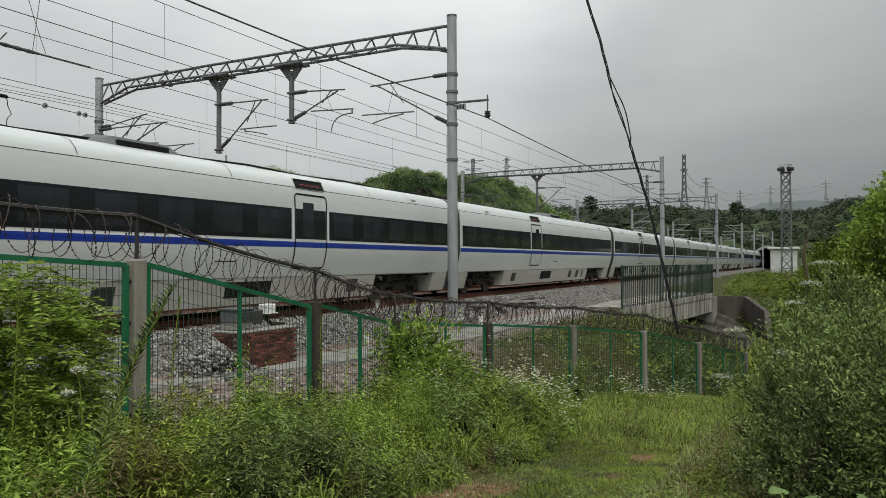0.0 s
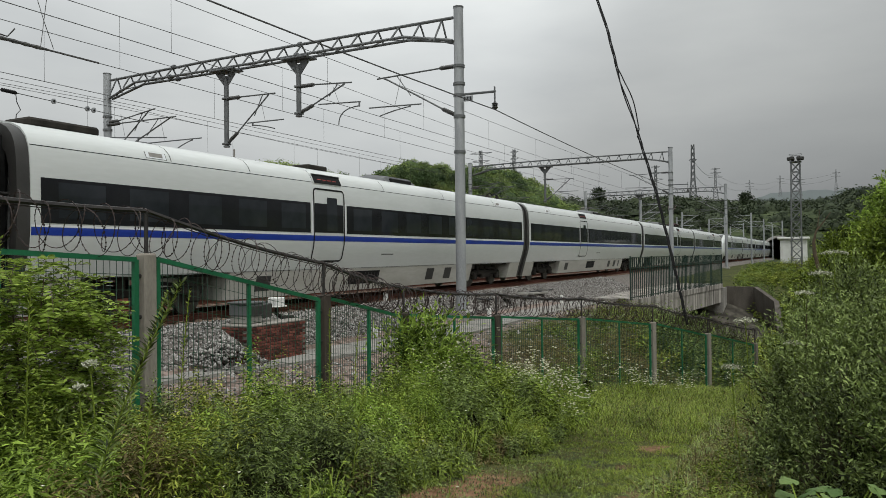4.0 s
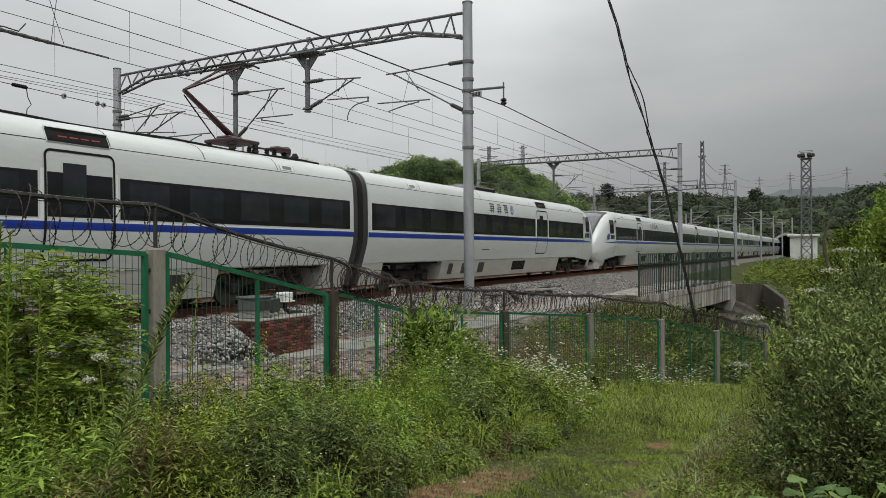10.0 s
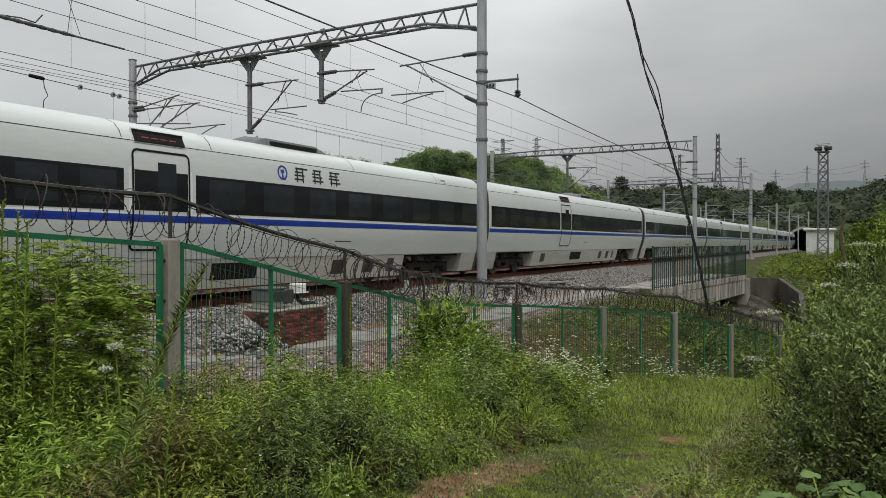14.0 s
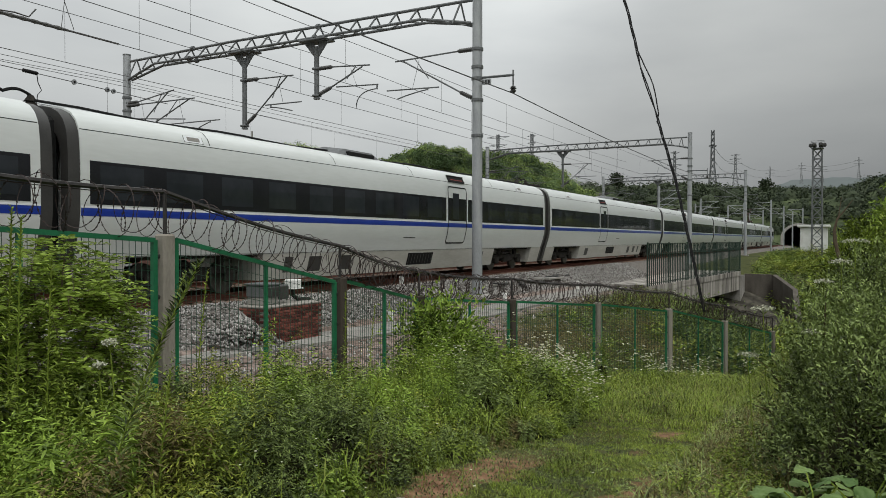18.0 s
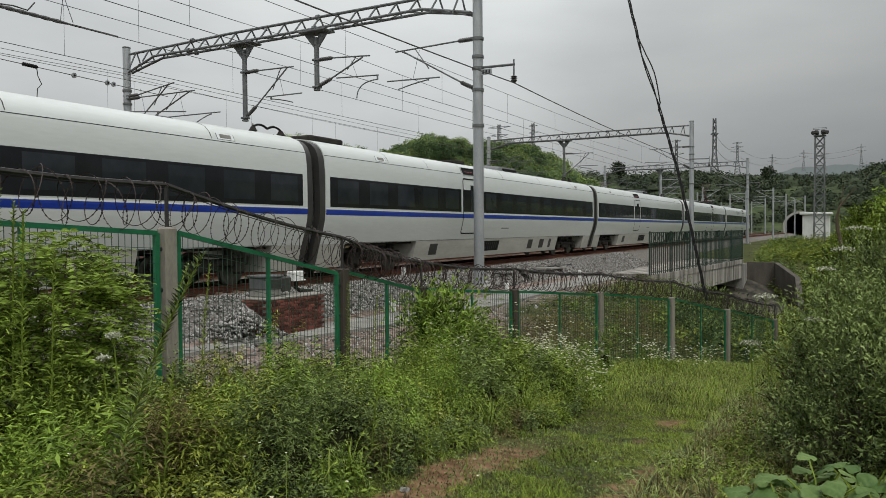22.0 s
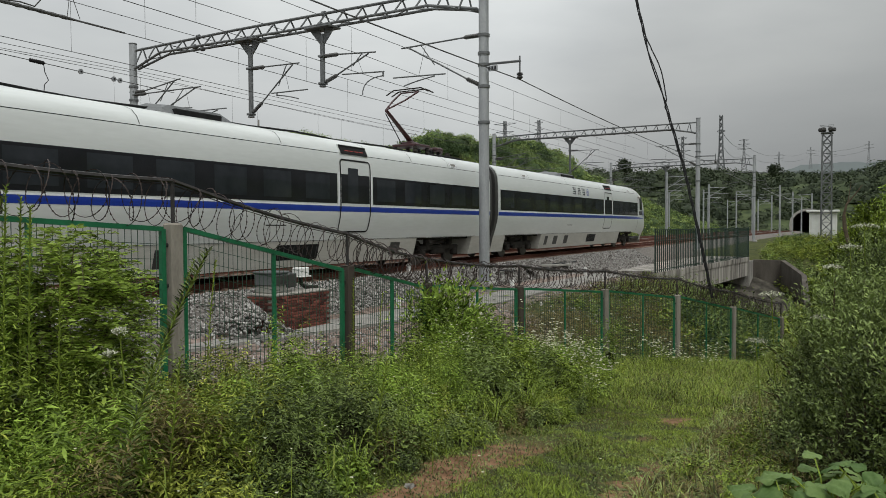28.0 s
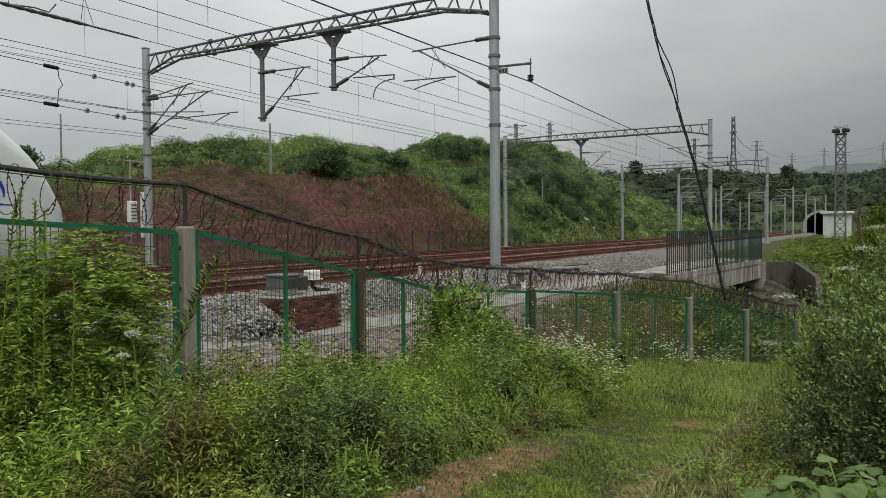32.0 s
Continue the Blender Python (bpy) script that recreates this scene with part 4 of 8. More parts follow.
def seams(car, y0, y1, joints, hatches):
    g = Geo()
    skin(g, 3.635, 3.652, y0, y1, 0.003)
    part("gutter_seam", g, BLACKP, car, "thin dark roof seam")
    for y in joints:
        pts = [(x, z) for x, z in HALF[9:]]
        ring = [(-x * 1.002, z + 0.004) for x, z in pts] + [(x * 1.002, z + 0.004) for x, z in pts[-2::-1]]
        part("roof_joint", Geo().sheet([[(x, yy, z) for x, z in ring] for yy in (y + 0.012, y - 0.012)]), GREYP, car)
    for y in hatches:
        for s in (-1, 1):
            h = part("roof_hatch", skin(Geo(), 3.70, 3.85, y, y + 0.56, 0.008, (s,)), PALE, car, "small louvred roof hatch")
            part("hatch_seal", skin(Geo(), 3.69, 3.85, y - 0.015, y + 0.575, 0.005, (s,)), GREYP, h)
            part("louvre", skin(Geo(), 3.73, 3.83, y + 0.09, y + 0.47, 0.012, (s,)), CONC, h, "grey louvre")


def roof_cable(car, y0, y1, posts):
    """A high-voltage cable with post insulators along the roof's middle."""
    pts = []
    n = 26
    for k in range(n + 1):
        y = y0 + k * (y1 - y0) / n
        pts.append((-0.35, y, 4.28 + 0.03 * math.sin(k * 1.3)))
    part("roof_cable", Geo().tube(pts, 0.03, 6), BLACKP, car, "black roof cable")
    for y in posts:
        g = Geo()
        g.tube([(-0.2, y, 4.18), (-0.2, y, 4.28), (-0.2, y, 4.29), (-0.2, y, 4.36), (-0.2, y, 4.37), (-0.2, y, 4.44), (-0.2, y, 4.5)], [0.09, 0.09, 0.14, 0.09, 0.14, 0.09, 0.06], 10)
        part("post_insulator", g, UNDER, car, "ribbed dark roof insulator")
    if len(posts) > 1:
        arch = []
        for k in range(13):
            f = k / 12
            arch.append((-0.2, posts[0] + f * (posts[-1] - posts[0]), 4.5 + 0.09 * abs(math.sin(f * math.pi * 2))))
        part("jumper_cable", Geo().tube(arch, 0.035, 6), BLACKP, car, "thick black looped jumper cable")


def body(car, y0, y1, bogies, front_end=True, rear_end=True):
    """White shell in lengths, open under the bogies."""
    cuts = [y0]
    for b in bogies:
        cuts += [b - 2.15, b + 2.15]
    cuts.append(y1)
    part("body_shell", shell(y0, y1, 1.02), WHITE, car, "glossy white steel body", True)
    for k in range(0, len(cuts), 2):
        a, b = cuts[k], cuts[k + 1]
        if b - a > 0.05:
            g = Geo()
            zs = [p for p in HALF if p[1] < 1.0]
            for s in (-1, 1):
                rows = [[(s * x, y, z) for x, z in zs + [(1.415, 1.02)]] for y in (a, b)]
                g.sheet(rows if s > 0 else rows[::-1])
            for y in (a, b):
                g.add([(-1.22, y, 0.3), (1.22, y, 0.3), (1.415, y, 1.02), (-1.415, y, 1.02)], [(0, 1, 2, 3)])
            g.add([(-1.22, a, 0.3), (1.22, a, 0.3), (1.22, b, 0.3), (-1.22, b, 0.3)], [(3, 2, 1, 0)])
            part("skirt_panel", g, SKIRT, car, "dusty off-white skirt panel", True)
    for b in bogies:
        part("bogie_well", Geo().box((0, b, 0.99), (2.4, 4.28, 0.1)), UNDER, car)
        bogie(car, b)
    for s in (-1, 1):
        part("blue_stripe", skin(Geo(), 1.89, 2.05, y0, y1, 0.004, (s,)), BLUE, car, "narrow blue stripe")
        part("pale_line", skin(Geo(), 2.055, 2.095, y0, y1, 0.004, (s,)), PALE, car)
        part("skirt_joint", skin(Geo(), 1.03, 1.042, y0 + 1.0, y1 - 1.0, 0.003, (s,)), GREYP, car)
        part("small_marking", skin(Geo(), 1.46, 1.495, y0 + 12.6, y0 + 13.4, 0.003, (s,)), GREYP, car, "small dark unreadable marking")


VENTS = [(11.4, 13.2, 0.5, 0.93, BLACKP, "dark louvred vent"), (16.6, 17.2, 0.48, 0.92, GREYP, "small grey vent"), (18.1, 18.7, 0.48, 0.92, GREYP, "small grey vent"), (19.4, 19.75, 0.48, 0.92, GREYP, "small grey vent"), (7.0, 7.6, 0.48, 0.9, GREYP, "small grey vent")]


def middle_car():
    car = base("train_car", (TRACKS[0], 0, 0), "white high-speed train car with blue stripe and dark window band", "train car", "cars of the train")
    body(car, 0.42, 26.18, (3.8, 22.8))
    windows(car, 0.62, 9.02, 5)
    windows(car, 10.86, 25.98, 9)
    door(car, 9.2, 10.68)
    gangway(car, 0.16, 0.42)
    gangway(car, 26.18, 26.44)
    part("gangway_tunnel", Geo().box((0, 26.45, 2.2), (2.4, 0.3, 3.4), 0.1), BLACKP, car, "black rubber gangway bellows")
    part("gangway_tunnel", Geo().box((0, 0.15, 2.2), (2.4, 0.3, 3.4), 0.1), BLACKP, car, "black rubber gangway bellows")
    for s in (-1, 1):
        part("damper", Geo().tube([(s * 1.3, -0.16, 2.72), (s * 1.3, 0.2, 2.68)], 0.035, 6), GREYP, car, "grey damper across the gap")
    grilles(car, VENTS)
    roof_gear(car, 14.1, 16.8)
    seams(car, 0.44, 26.16, (3.9, 6.55, 9.2, 13.2, 17.7, 22.7), (3.2, 22.9))
    return car


def extras(car, kind):
    """Roof equipment that differs from car to car; y runs from the car's door end."""
    if kind == "vent":
        roof_cable(car, 25.2, 26.5, (25.95, 27.15))
    if kind == "ends":
        roof_cable(car, 0.2, 2.6, (-0.6, 0.6))
        roof_cable(car, 25.2, 26.5, (25.95, 27.15))
        part("roof_box", Geo().box((0.1, 1.95, 4.30), (0.9, 1.7, 0.2), 0.05), UNDER, car, "dark low roof box")
        part("roof_box", Geo().box((0.4, 10.6, 4.26), (0.7, 1.0, 0.16), 0.04), UNDER, car, "dark low roof box")
    if kind == "rear":
        part("roof_box", Geo().box((0.4, 0.9, 4.26), (0.7, 0.9, 0.14), 0.04), UNDER, car, "dark low roof box")
    if kind == "reverse_cable":
        roof_cable(car, 0.2, 26.3, (-0.6, 0.65))
    if kind == "panto":
        roof_cable(car, 0.5, 26.0, (1.5,))
        pantograph(car, 4.0)
        g = Geo()
        insulator(g, (0.45, 1.15, 4.1), (0.45, 1.15, 4.52), 0.2)
        part("roof_bushing", g, CONC, car, "grey ribbed roof bushing", True)
        br = part("breaker", Geo().box((0.2, 1.75, 4.62), (0.4, 0.62, 0.16), 0.05).box((0.25, 1.4, 4.6), (0.3, 0.3, 0.3), 0.08), PANTO, car, "dark maroon roof circuit breaker")
        for px_, py_ in ((0.2, 1.55), (0.2, 2.0), (0.05, 2.5), (0.2, 3.1)):
            g = Geo()
            insulator(g, (px_, py_, 4.12), (px_, py_, 4.56), 0.08)
            part("post_insulator", g, BLACKP, br, "ribbed dark roof insulator", True)
        part("bus_bar", Geo().tube([(0.2, 1.9, 4.64), (0.15, 2.5, 4.56), (0.2, 3.1, 4.56), (0.1, 3.5, 4.7)], 0.03, 6), PANTO, br)


def pantograph(car, y):
    """A single-arm pantograph, raised; maroon frame on insulators, knee away from the car's end."""
    p = part("pantograph", Geo().box((0, y, 4.55), (1.1, 1.1, 0.1), 0.03).box((0, y + 0.1, 4.62), (0.5, 0.6, 0.16), 0.04), PANTO, car, "maroon single-arm pantograph, raised")
    for sx in (-0.45, 0.45):
        for sy in (-0.45, 0.45):
            part("insulator", Geo().tube([(sx, y + sy, 4.16), (sx, y + sy, 4.28), (sx, y + sy, 4.29), (sx, y + sy, 4.4), (sx, y + sy, 4.41), (sx, y + sy, 4.52)], [0.07, 0.07, 0.11, 0.07, 0.11, 0.06], 8), UNDER, p)
    knee = (0, y + 1.75, 5.72)
    head = (0, y + 0.1, 6.62)
    part("lower_arm", Geo().tube([(0, y - 0.1, 4.65), knee], [0.1, 0.06], 8), PANTO, p, smooth=True)
    part("upper_arm", Geo().tube([knee, (0.28, y + 0.9, 6.17), (0.4, head[1], head[2])], 0.035, 6).tube([knee, (-0.28, y + 0.9, 6.17), (-0.4, head[1], head[2])], 0.035, 6).tube([(-0.4, head[1], head[2]), (0.4, head[1], head[2])], 0.03, 6), PANTO, p)
    part("control_rod", Geo().tube([(0.1, y + 0.55, 4.6), (0.05, y + 1.7, 5.6)], 0.02, 5), UNDER, p)
    g = Geo()
    for d in (-0.18, 0.18):
        g.tube([(-0.95, head[1] + d, head[2] - 0.06), (-0.62, head[1] + d, head[2] + 0.1), (0.62, head[1] + d, head[2] + 0.1), (0.95, head[1] + d, head[2] - 0.06)], 0.028, 6)
    part("collector_head", g, UNDER, p, "dark collector strips with horns")


def nameplate(car, y, s, flip):
    """Three dark many-stroked characters, as plain strokes, and a round badge."""
    e = part("nameplate", skin(Geo(), 3.2, 3.215, y, y + 0.05, 0.006, (s,)), INK, car, "dark painted characters and a round badge")
    r = random.Random(4)
    for k in range(3):
        a = y + flip * k * 0.76
        g = Geo()
        for z in (3.18, 3.29, 3.38, 3.48):
            w = r.uniform(0.34, 0.54)
            o = r.uniform(0, 0.06)
            skin(g, z, z + 0.045, min(a + flip * o, a + flip * (o + w)), max(a + flip * o, a + flip * (o + w)), 0.006, (s,))
        for f in (0.12, 0.36):
            skin(g, 3.12, 3.53, a + flip * f - 0.027, a + flip * f + 0.027, 0.007, (s,))
        part("stroke", g, INK, e)
    g = Geo()
    c = y - flip * 0.48
    for k in range(28):
        b0 = 2 * math.pi * k / 28
        if abs(b0 - 1.5 * math.pi) < 0.35:
            continue
        z = 3.34 + 0.17 * math.sin(b0)
        yy = c + 0.17 * math.cos(b0)
        skin(g, z - 0.022, z + 0.022, yy - 0.026, yy + 0.026, 0.006, (s,))
    skin(g, 3.16, 3.4, c - 0.03, c + 0.03, 0.007, (s,))
    skin(g, 3.15, 3.185, c - 0.11, c + 0.11, 0.008, (s,))
    skin(g, 3.33, 3.42, c - 0.07, c + 0.07, 0.008, (s,))
    part("badge", g, BLUE, e, "round blue railway badge")


def fine(profile):
    """The profile with a point added between each two, rounded."""
    P_ = np.array(profile)
    out_ = [tuple(P_[0])]
    for i in range(len(P_) - 1):
        a = P_[max(i - 1, 0)]
        d = P_[min(i + 2, len(P_) - 1)]
        if i == len(P_) - 2:
            d = np.array([-P_[i][0], P_[i][1]])
        m_ = (9 * (P_[i] + P_[i + 1]) - a - d) / 16
        out_ += [tuple(m_), tuple(P_[i + 1])]
    return out_


FULL = fine(HALF)


def head_car():
    """Driving car, its nose at y = 0 and the gangway at y = 26.95."""
    car = base("train_driving_car", (TRACKS[0], 0, 0), "white driving car with rounded nose, dark windscreen and blue stripe", "train car", "cars of the train")
    L = 26.95
    knots = [0, 0.12, 0.3, 0.55, 0.85, 1.2, 1.7, 2.3, 3.0, 3.7, 4.3]
    S = [4.3 * (k / 30) ** 1.7 for k in range(31)]

    def flow(values):
        """A smooth curve through the values at the knots."""
        sl = np.gradient(np.array(values), np.array(knots))
        o = []
        for s in S:
            i = min(int(np.searchsorted(knots, s, "right")) - 1, len(knots) - 2)
            h = knots[i + 1] - knots[i]
            t = (s - knots[i]) / h
            o.append((2 * t ** 3 - 3 * t ** 2 + 1) * values[i] + (t ** 3 - 2 * t ** 2 + t) * h * sl[i] + (3 * t ** 2 - 2 * t ** 3) * values[i + 1] + (t ** 3 - t ** 2) * h * sl[i + 1])
        return o
    zt = flow([1.75, 2.02, 2.3, 2.68, 3.05, 3.36, 3.7, 3.96, 4.12, 4.2, 4.22])
    hw = flow([0.85, 1.04, 1.2, 1.33, 1.43, 1.51, 1.585, 1.635, 1.655, 1.662, 1.664])
    zb = flow([1.15, 0.95, 0.78, 0.62, 0.48, 0.38, 0.34, 0.34, 0.34, 0.34, 0.34])
    rings = []
    for s, t, w, b in zip(S, zt, hw, zb):
        row = []
        for x, z in FULL:
            f = (z - 0.30) / 3.92
            square = 0.35 * (1 - min(s / 4.3, 1))
            xx = x / 1.664 * w
            row.append((xx, s, b + (t - b) * (f ** (1 + square * 0.6))))
        rings.append([(-x, y, z) for x, y, z in row] + row[-2::-1])
    m = len(rings[0])
    white, glass, black, low, low2 = Geo(), Geo(), Geo(), Geo(), Geo()
    mid = m // 2
    for i in range(len(rings) - 1):
        for k in range(m - 1):
            q = [rings[i][k], rings[i][k + 1], rings[i + 1][k + 1], rings[i + 1][k]]
            off = min(abs(k - mid), abs(k + 1 - mid))
            far = max(abs(k - mid), abs(k + 1 - mid))
            if far <= 4 and 0.3 < S[i] < 2.2:
                glass.add(q, [(3, 2, 1, 0)])
            elif far <= 5 and S[i] < 3.1:
                black.add(q, [(3, 2, 1, 0)])
            elif S[i] >= 1.69 and k in (0, 1, 2, 3, m - 5, m - 4, m - 3, m - 2):
                continue
            elif k in (0, 1, 2, 3, m - 5, m - 4, m - 3, m - 2):
                (low if k < 5 else low2).add(q, [(3, 2, 1, 0)])
            else:
                white.add(q, [(3, 2, 1, 0)])
    def decal(g, z0, z1, y0, y1, sd, off=0.012):
        """A thin patch that follows the rounded cab."""
        n = max(int((y1 - y0) / 0.1), 1)
        rows = []
        for k in range(n + 1):
            y = y0 + (y1 - y0) * k / n
            i = int(np.argmin(np.abs(np.array(S) - y)))
            j = min(max(i if S[i] <= y else i - 1, 0), len(S) - 2)
            f = (y - S[j]) / (S[j + 1] - S[j])
            half = m // 2
            zs = [(1 - f) * rings[j][q][2] + f * rings[j + 1][q][2] for q in range(half)]
            xs = [-((1 - f) * rings[j][q][0] + f * rings[j + 1][q][0]) for q in range(half)]
            row = [(sd * (float(np.interp(z0 + (z1 - z0) * q / 4, zs, xs)) + off), y, z0 + (z1 - z0) * q / 4) for q in range(5)]
            rows.append(row)
        return g.sheet(rows if sd > 0 else rows[::-1])
    def rounded(z0, z1, y0, y1, r, sd, off):
        """A rounded patch on the cab."""
        g = Geo()
        ys = [y0 + r * (1 - math.cos(math.pi * k / 8)) / 2 * 2 for k in range(5)] + [y1 - r * (1 - math.cos(math.pi * k / 8)) for k in range(4, -1, -1)]
        inset = [r * (1 - math.sin(math.pi * k / 8)) for k in range(5)] + [r * (1 - math.sin(math.pi * k / 8)) for k in range(4, -1, -1)]
        rows = []
        for y, e in zip(ys, inset):
            j = max(i for i in range(len(S) - 1) if S[i] <= y)
            f = (y - S[j]) / (S[j + 1] - S[j])
            zs = [(1 - f) * rings[j][q][2] + f * rings[j + 1][q][2] for q in range(m // 2)]
            xs = [-((1 - f) * rings[j][q][0] + f * rings[j + 1][q][0]) for q in range(m // 2)]
            lo, hi = z0 + e, z1 - e
            rows.append([(sd * (float(np.interp(lo + (hi - lo) * q / 6, zs, xs)) + off), y, lo + (hi - lo) * q / 6) for q in range(7)])
        return g.sheet(rows if sd > 0 else rows[::-1])
    r0 = rings[0]
    black.add(r0, [tuple(range(m))])
    part("cab_shell", white, WHITE, car, "rounded white cab", True)
    part("windscreen", glass, SHIELD, car, "sloping dark windscreen", True)
    part("nose_panel", black, GREYP, car, "dark grey nose panel round the windscreen", True)
    part("bumper", low, SKIRT, car, "off-white lower nose skirt", True)
    part("bumper", low2, SKIRT, car, "off-white lower nose skirt", True)
    part("wiper", Geo().tube([(0.25, 0.4, 2.62), (0.5, 0.9, 3.32)], 0.02, 5), BLACKP, car)
    part("coupler", Geo().box((0, 0.1, 0.95), (0.36, 0.7, 0.3), 0.06), UNDER, car, "dark automatic coupler")
    part("plough", Geo().add([(-1.15, 1.1, 0.18), (1.15, 1.1, 0.18), (0.95, 0.5, 0.2), (-0.95, 0.5, 0.2), (-1.2, 1.25, 0.5), (1.2, 1.25, 0.5), (1.05, 0.55, 0.65), (-1.05, 0.55, 0.65)], [(0, 1, 2, 3), (4, 7, 6, 5), (3, 2, 6, 7), (0, 3, 7, 4), (1, 5, 6, 2), (0, 4, 5, 1)]), SKIRT, car, "white plough below the nose")
    for s in (-1, 1):
        part("headlight", Geo().box((s * 0.62, 0.16, 1.9), (0.3, 0.16, 0.14), 0.04), PALE, car, "pale headlamp")
    body(car, 4.28, L - 0.42, (5.1, L - 3.8))
    for s in (-1, 1):
        w = part("cab_window", rounded(2.58, 3.42, 2.2, 2.96, 0.1, s, 0.02), BANDM, car, "tall dark cab side window with rounded corners", True)
        part("cab_window_seal", rounded(2.54, 3.46, 2.16, 3.0, 0.12, s, 0.012), BLACKP, w)
        m_ = part("mirror_camera", Geo().box((s * 1.70, 3.3, 3.42), (0.16, 0.3, 0.17), 0.06), SKIRT, car, "small grey camera housing")
        part("lens", Geo().box((s * 1.75, 3.13, 3.42), (0.07, 0.03, 0.09), 0.012), BLACKP, m_)
        part("cab_gutter", decal(Geo(), 3.635, 3.652, 3.44, 4.29, s, 0.006), BLACKP, car)
        g = Geo()
        for k in range(10):
            decal(g, 1.89 + 0.003 * k, 2.05 - 0.0125 * k, 4.29 - 0.3 * (k + 1), 4.29 - 0.3 * k, s, 0.008)
        part("stripe_tail", g, BLUE, car, "tapering end of the blue stripe")
        e = part("emblem", decal(Geo(), 2.42, 2.5, 2.02, 2.1, s), BLUE, car, "fan of blue curved strokes")
        for k in range(4):
            g = Geo()
            r_ = 0.16 + 0.115 * k
            for j in range(14):
                an = radians(92 + 7.2 * j)
                yy, zz = 2.08 + r_ * math.cos(an), 2.12 + 0.78 * r_ * math.sin(an)
                h_ = 0.012 + 0.026 * math.sin(math.pi * (j + 1.5) / 16)
                decal(g, zz - h_, zz + h_, yy - h_, yy + h_, s)
            part("stroke", g, BLUE, e)
        for k in range(3):
            a = 2.28 + 0.3 * k
            part("letter_block", rounded(2.18, 2.46, a, a + 0.25, 0.04, s, 0.012), INK, e, "dark block in place of a letter")
        nameplate(car, 14.95, s, 1)
    j = max(i for i in range(len(S)) if S[i] <= 3.43)
    f = (3.43 - S[j]) / (S[j + 1] - S[j])
    hoop = [((1 - f) * p[0] + f * q[0], (1 - f) * p[2] + f * q[2]) for p, q in zip(rings[j], rings[j + 1])][5:-5]
    part("cab_joint", Geo().sheet([[(x * 1.004, y, z + 0.006 * (z > 3.6)) for x, z in hoop] for y in (3.445, 3.417)]), GREYP, car, "dark joint round the cab")
    windows(car, 4.3, 9.5, 4)
    for s in (-1, 1):
        part("band_end", decal(Geo(), 2.13, 3.02, 3.54, 4.31, s, 0.009), BANDM, car, "end of the dark window band")
    windows(car, 11.45, L - 0.62, 8)
    door(car, 9.75, 11.22)
    gangway(car, L - 0.42, L - 0.16)
    grilles(car, [(12.2, 13.8, 0.5, 0.93, BLACKP, "dark louvred vent"), (17.0, 17.6, 0.48, 0.92, GREYP, "small grey vent"), (18.6, 19.2, 0.48, 0.92, GREYP, "small grey vent"), (20.0, 20.4, 0.48, 0.92, GREYP, "small grey vent")])
    seams(car, 4.28, L - 0.44, (6.8, 9.5, 12.0, 17.8, 23.0), (5.4, L - 3.7))
    part("roof_strip", Geo().box((0, 6.0, 4.26), (0.5, 2.2, 0.07), 0.02), UNDER, car, "long low dark roof aerial")
    roof_gear(car, 14.0, 17.6)
    return car


SPEED = 11.42
MOVERS = []


def build_train():
    plain = middle_car()
    kinds = {}
    first = plain
    # offset of each car's front plane behind the front of the second set, at 13 s
    f2 = 12.65
    rear1 = 12.25
    # kinds and directions of the six middle cars, counted from the rear of a set
    order = (("panto", 180), ("vent", 0), ("ends", 0), ("rear", 0), ("reverse_cable", 180), ("vent", 0))
    plan = []
    for j, (kind, turn) in enumerate(order):
        for rear in (f2 + 213.5, rear1):
            front = rear - 26.95 - 26.6 * (j + 1)
            plan.append((front + (26.6 if turn else 0), kind, turn))
    made = {}
    for y, kind, turn in plan:
        if kind not in made:
            made[kind] = copy_thing(plain, pose(TRACKS[0], 0, 0))
            extras(made[kind], kind)
            MOVERS.append((made[kind], y, turn))
        else:
            MOVERS.append((copy_thing(made[kind], pose(TRACKS[0], 0, 0)), y, turn))
    for o in (*plain.children_recursive, plain):
        bpy.data.objects.remove(o)
    head = head_car()
    MOVERS.append((head, f2, 0))
    MOVERS.append((copy_thing(head, pose(TRACKS[0], 0, 0, 0, 0, 180)), f2 + 213.5, 180))
    MOVERS.append((copy_thing(head, pose(TRACKS[0], 0, 0, 0, 0, 180)), rear1, 180))


build_train()


def motions():
    """The train runs by at a nearly even speed, towards -y."""
    for car, y13, turn in MOVERS:
        walk(car, [(t, pose(TRACKS[0], y13 - SPEED * (t - 13.0) + ease, 0, 0, 0, turn)) for t, ease in ((0, 0.4), (1, -0.18), (2, -0.3), (3, 0.12), (4.5, 0.0), (6, -0.17), (7, -0.32), (8, -0.25), (9, 0.17), (10, 0.03), (11, 0.2), (12, 0.12), (13, -0.03), (14, -0.45), (15.5, 0.0), (17, 0.42), (18, -0.1), (19, 0.33), (20, 0.27), (21, -0.22), (22, 0.22), (23, 0.12), (24, 0.14), (25, 0.03), (26.5, 0.3), (28, 0.5), (29, 0.36), (30, 0.85), (31, 0.45), (31.4, 0.5), (31.7, 0.33), (32, -0.1))])


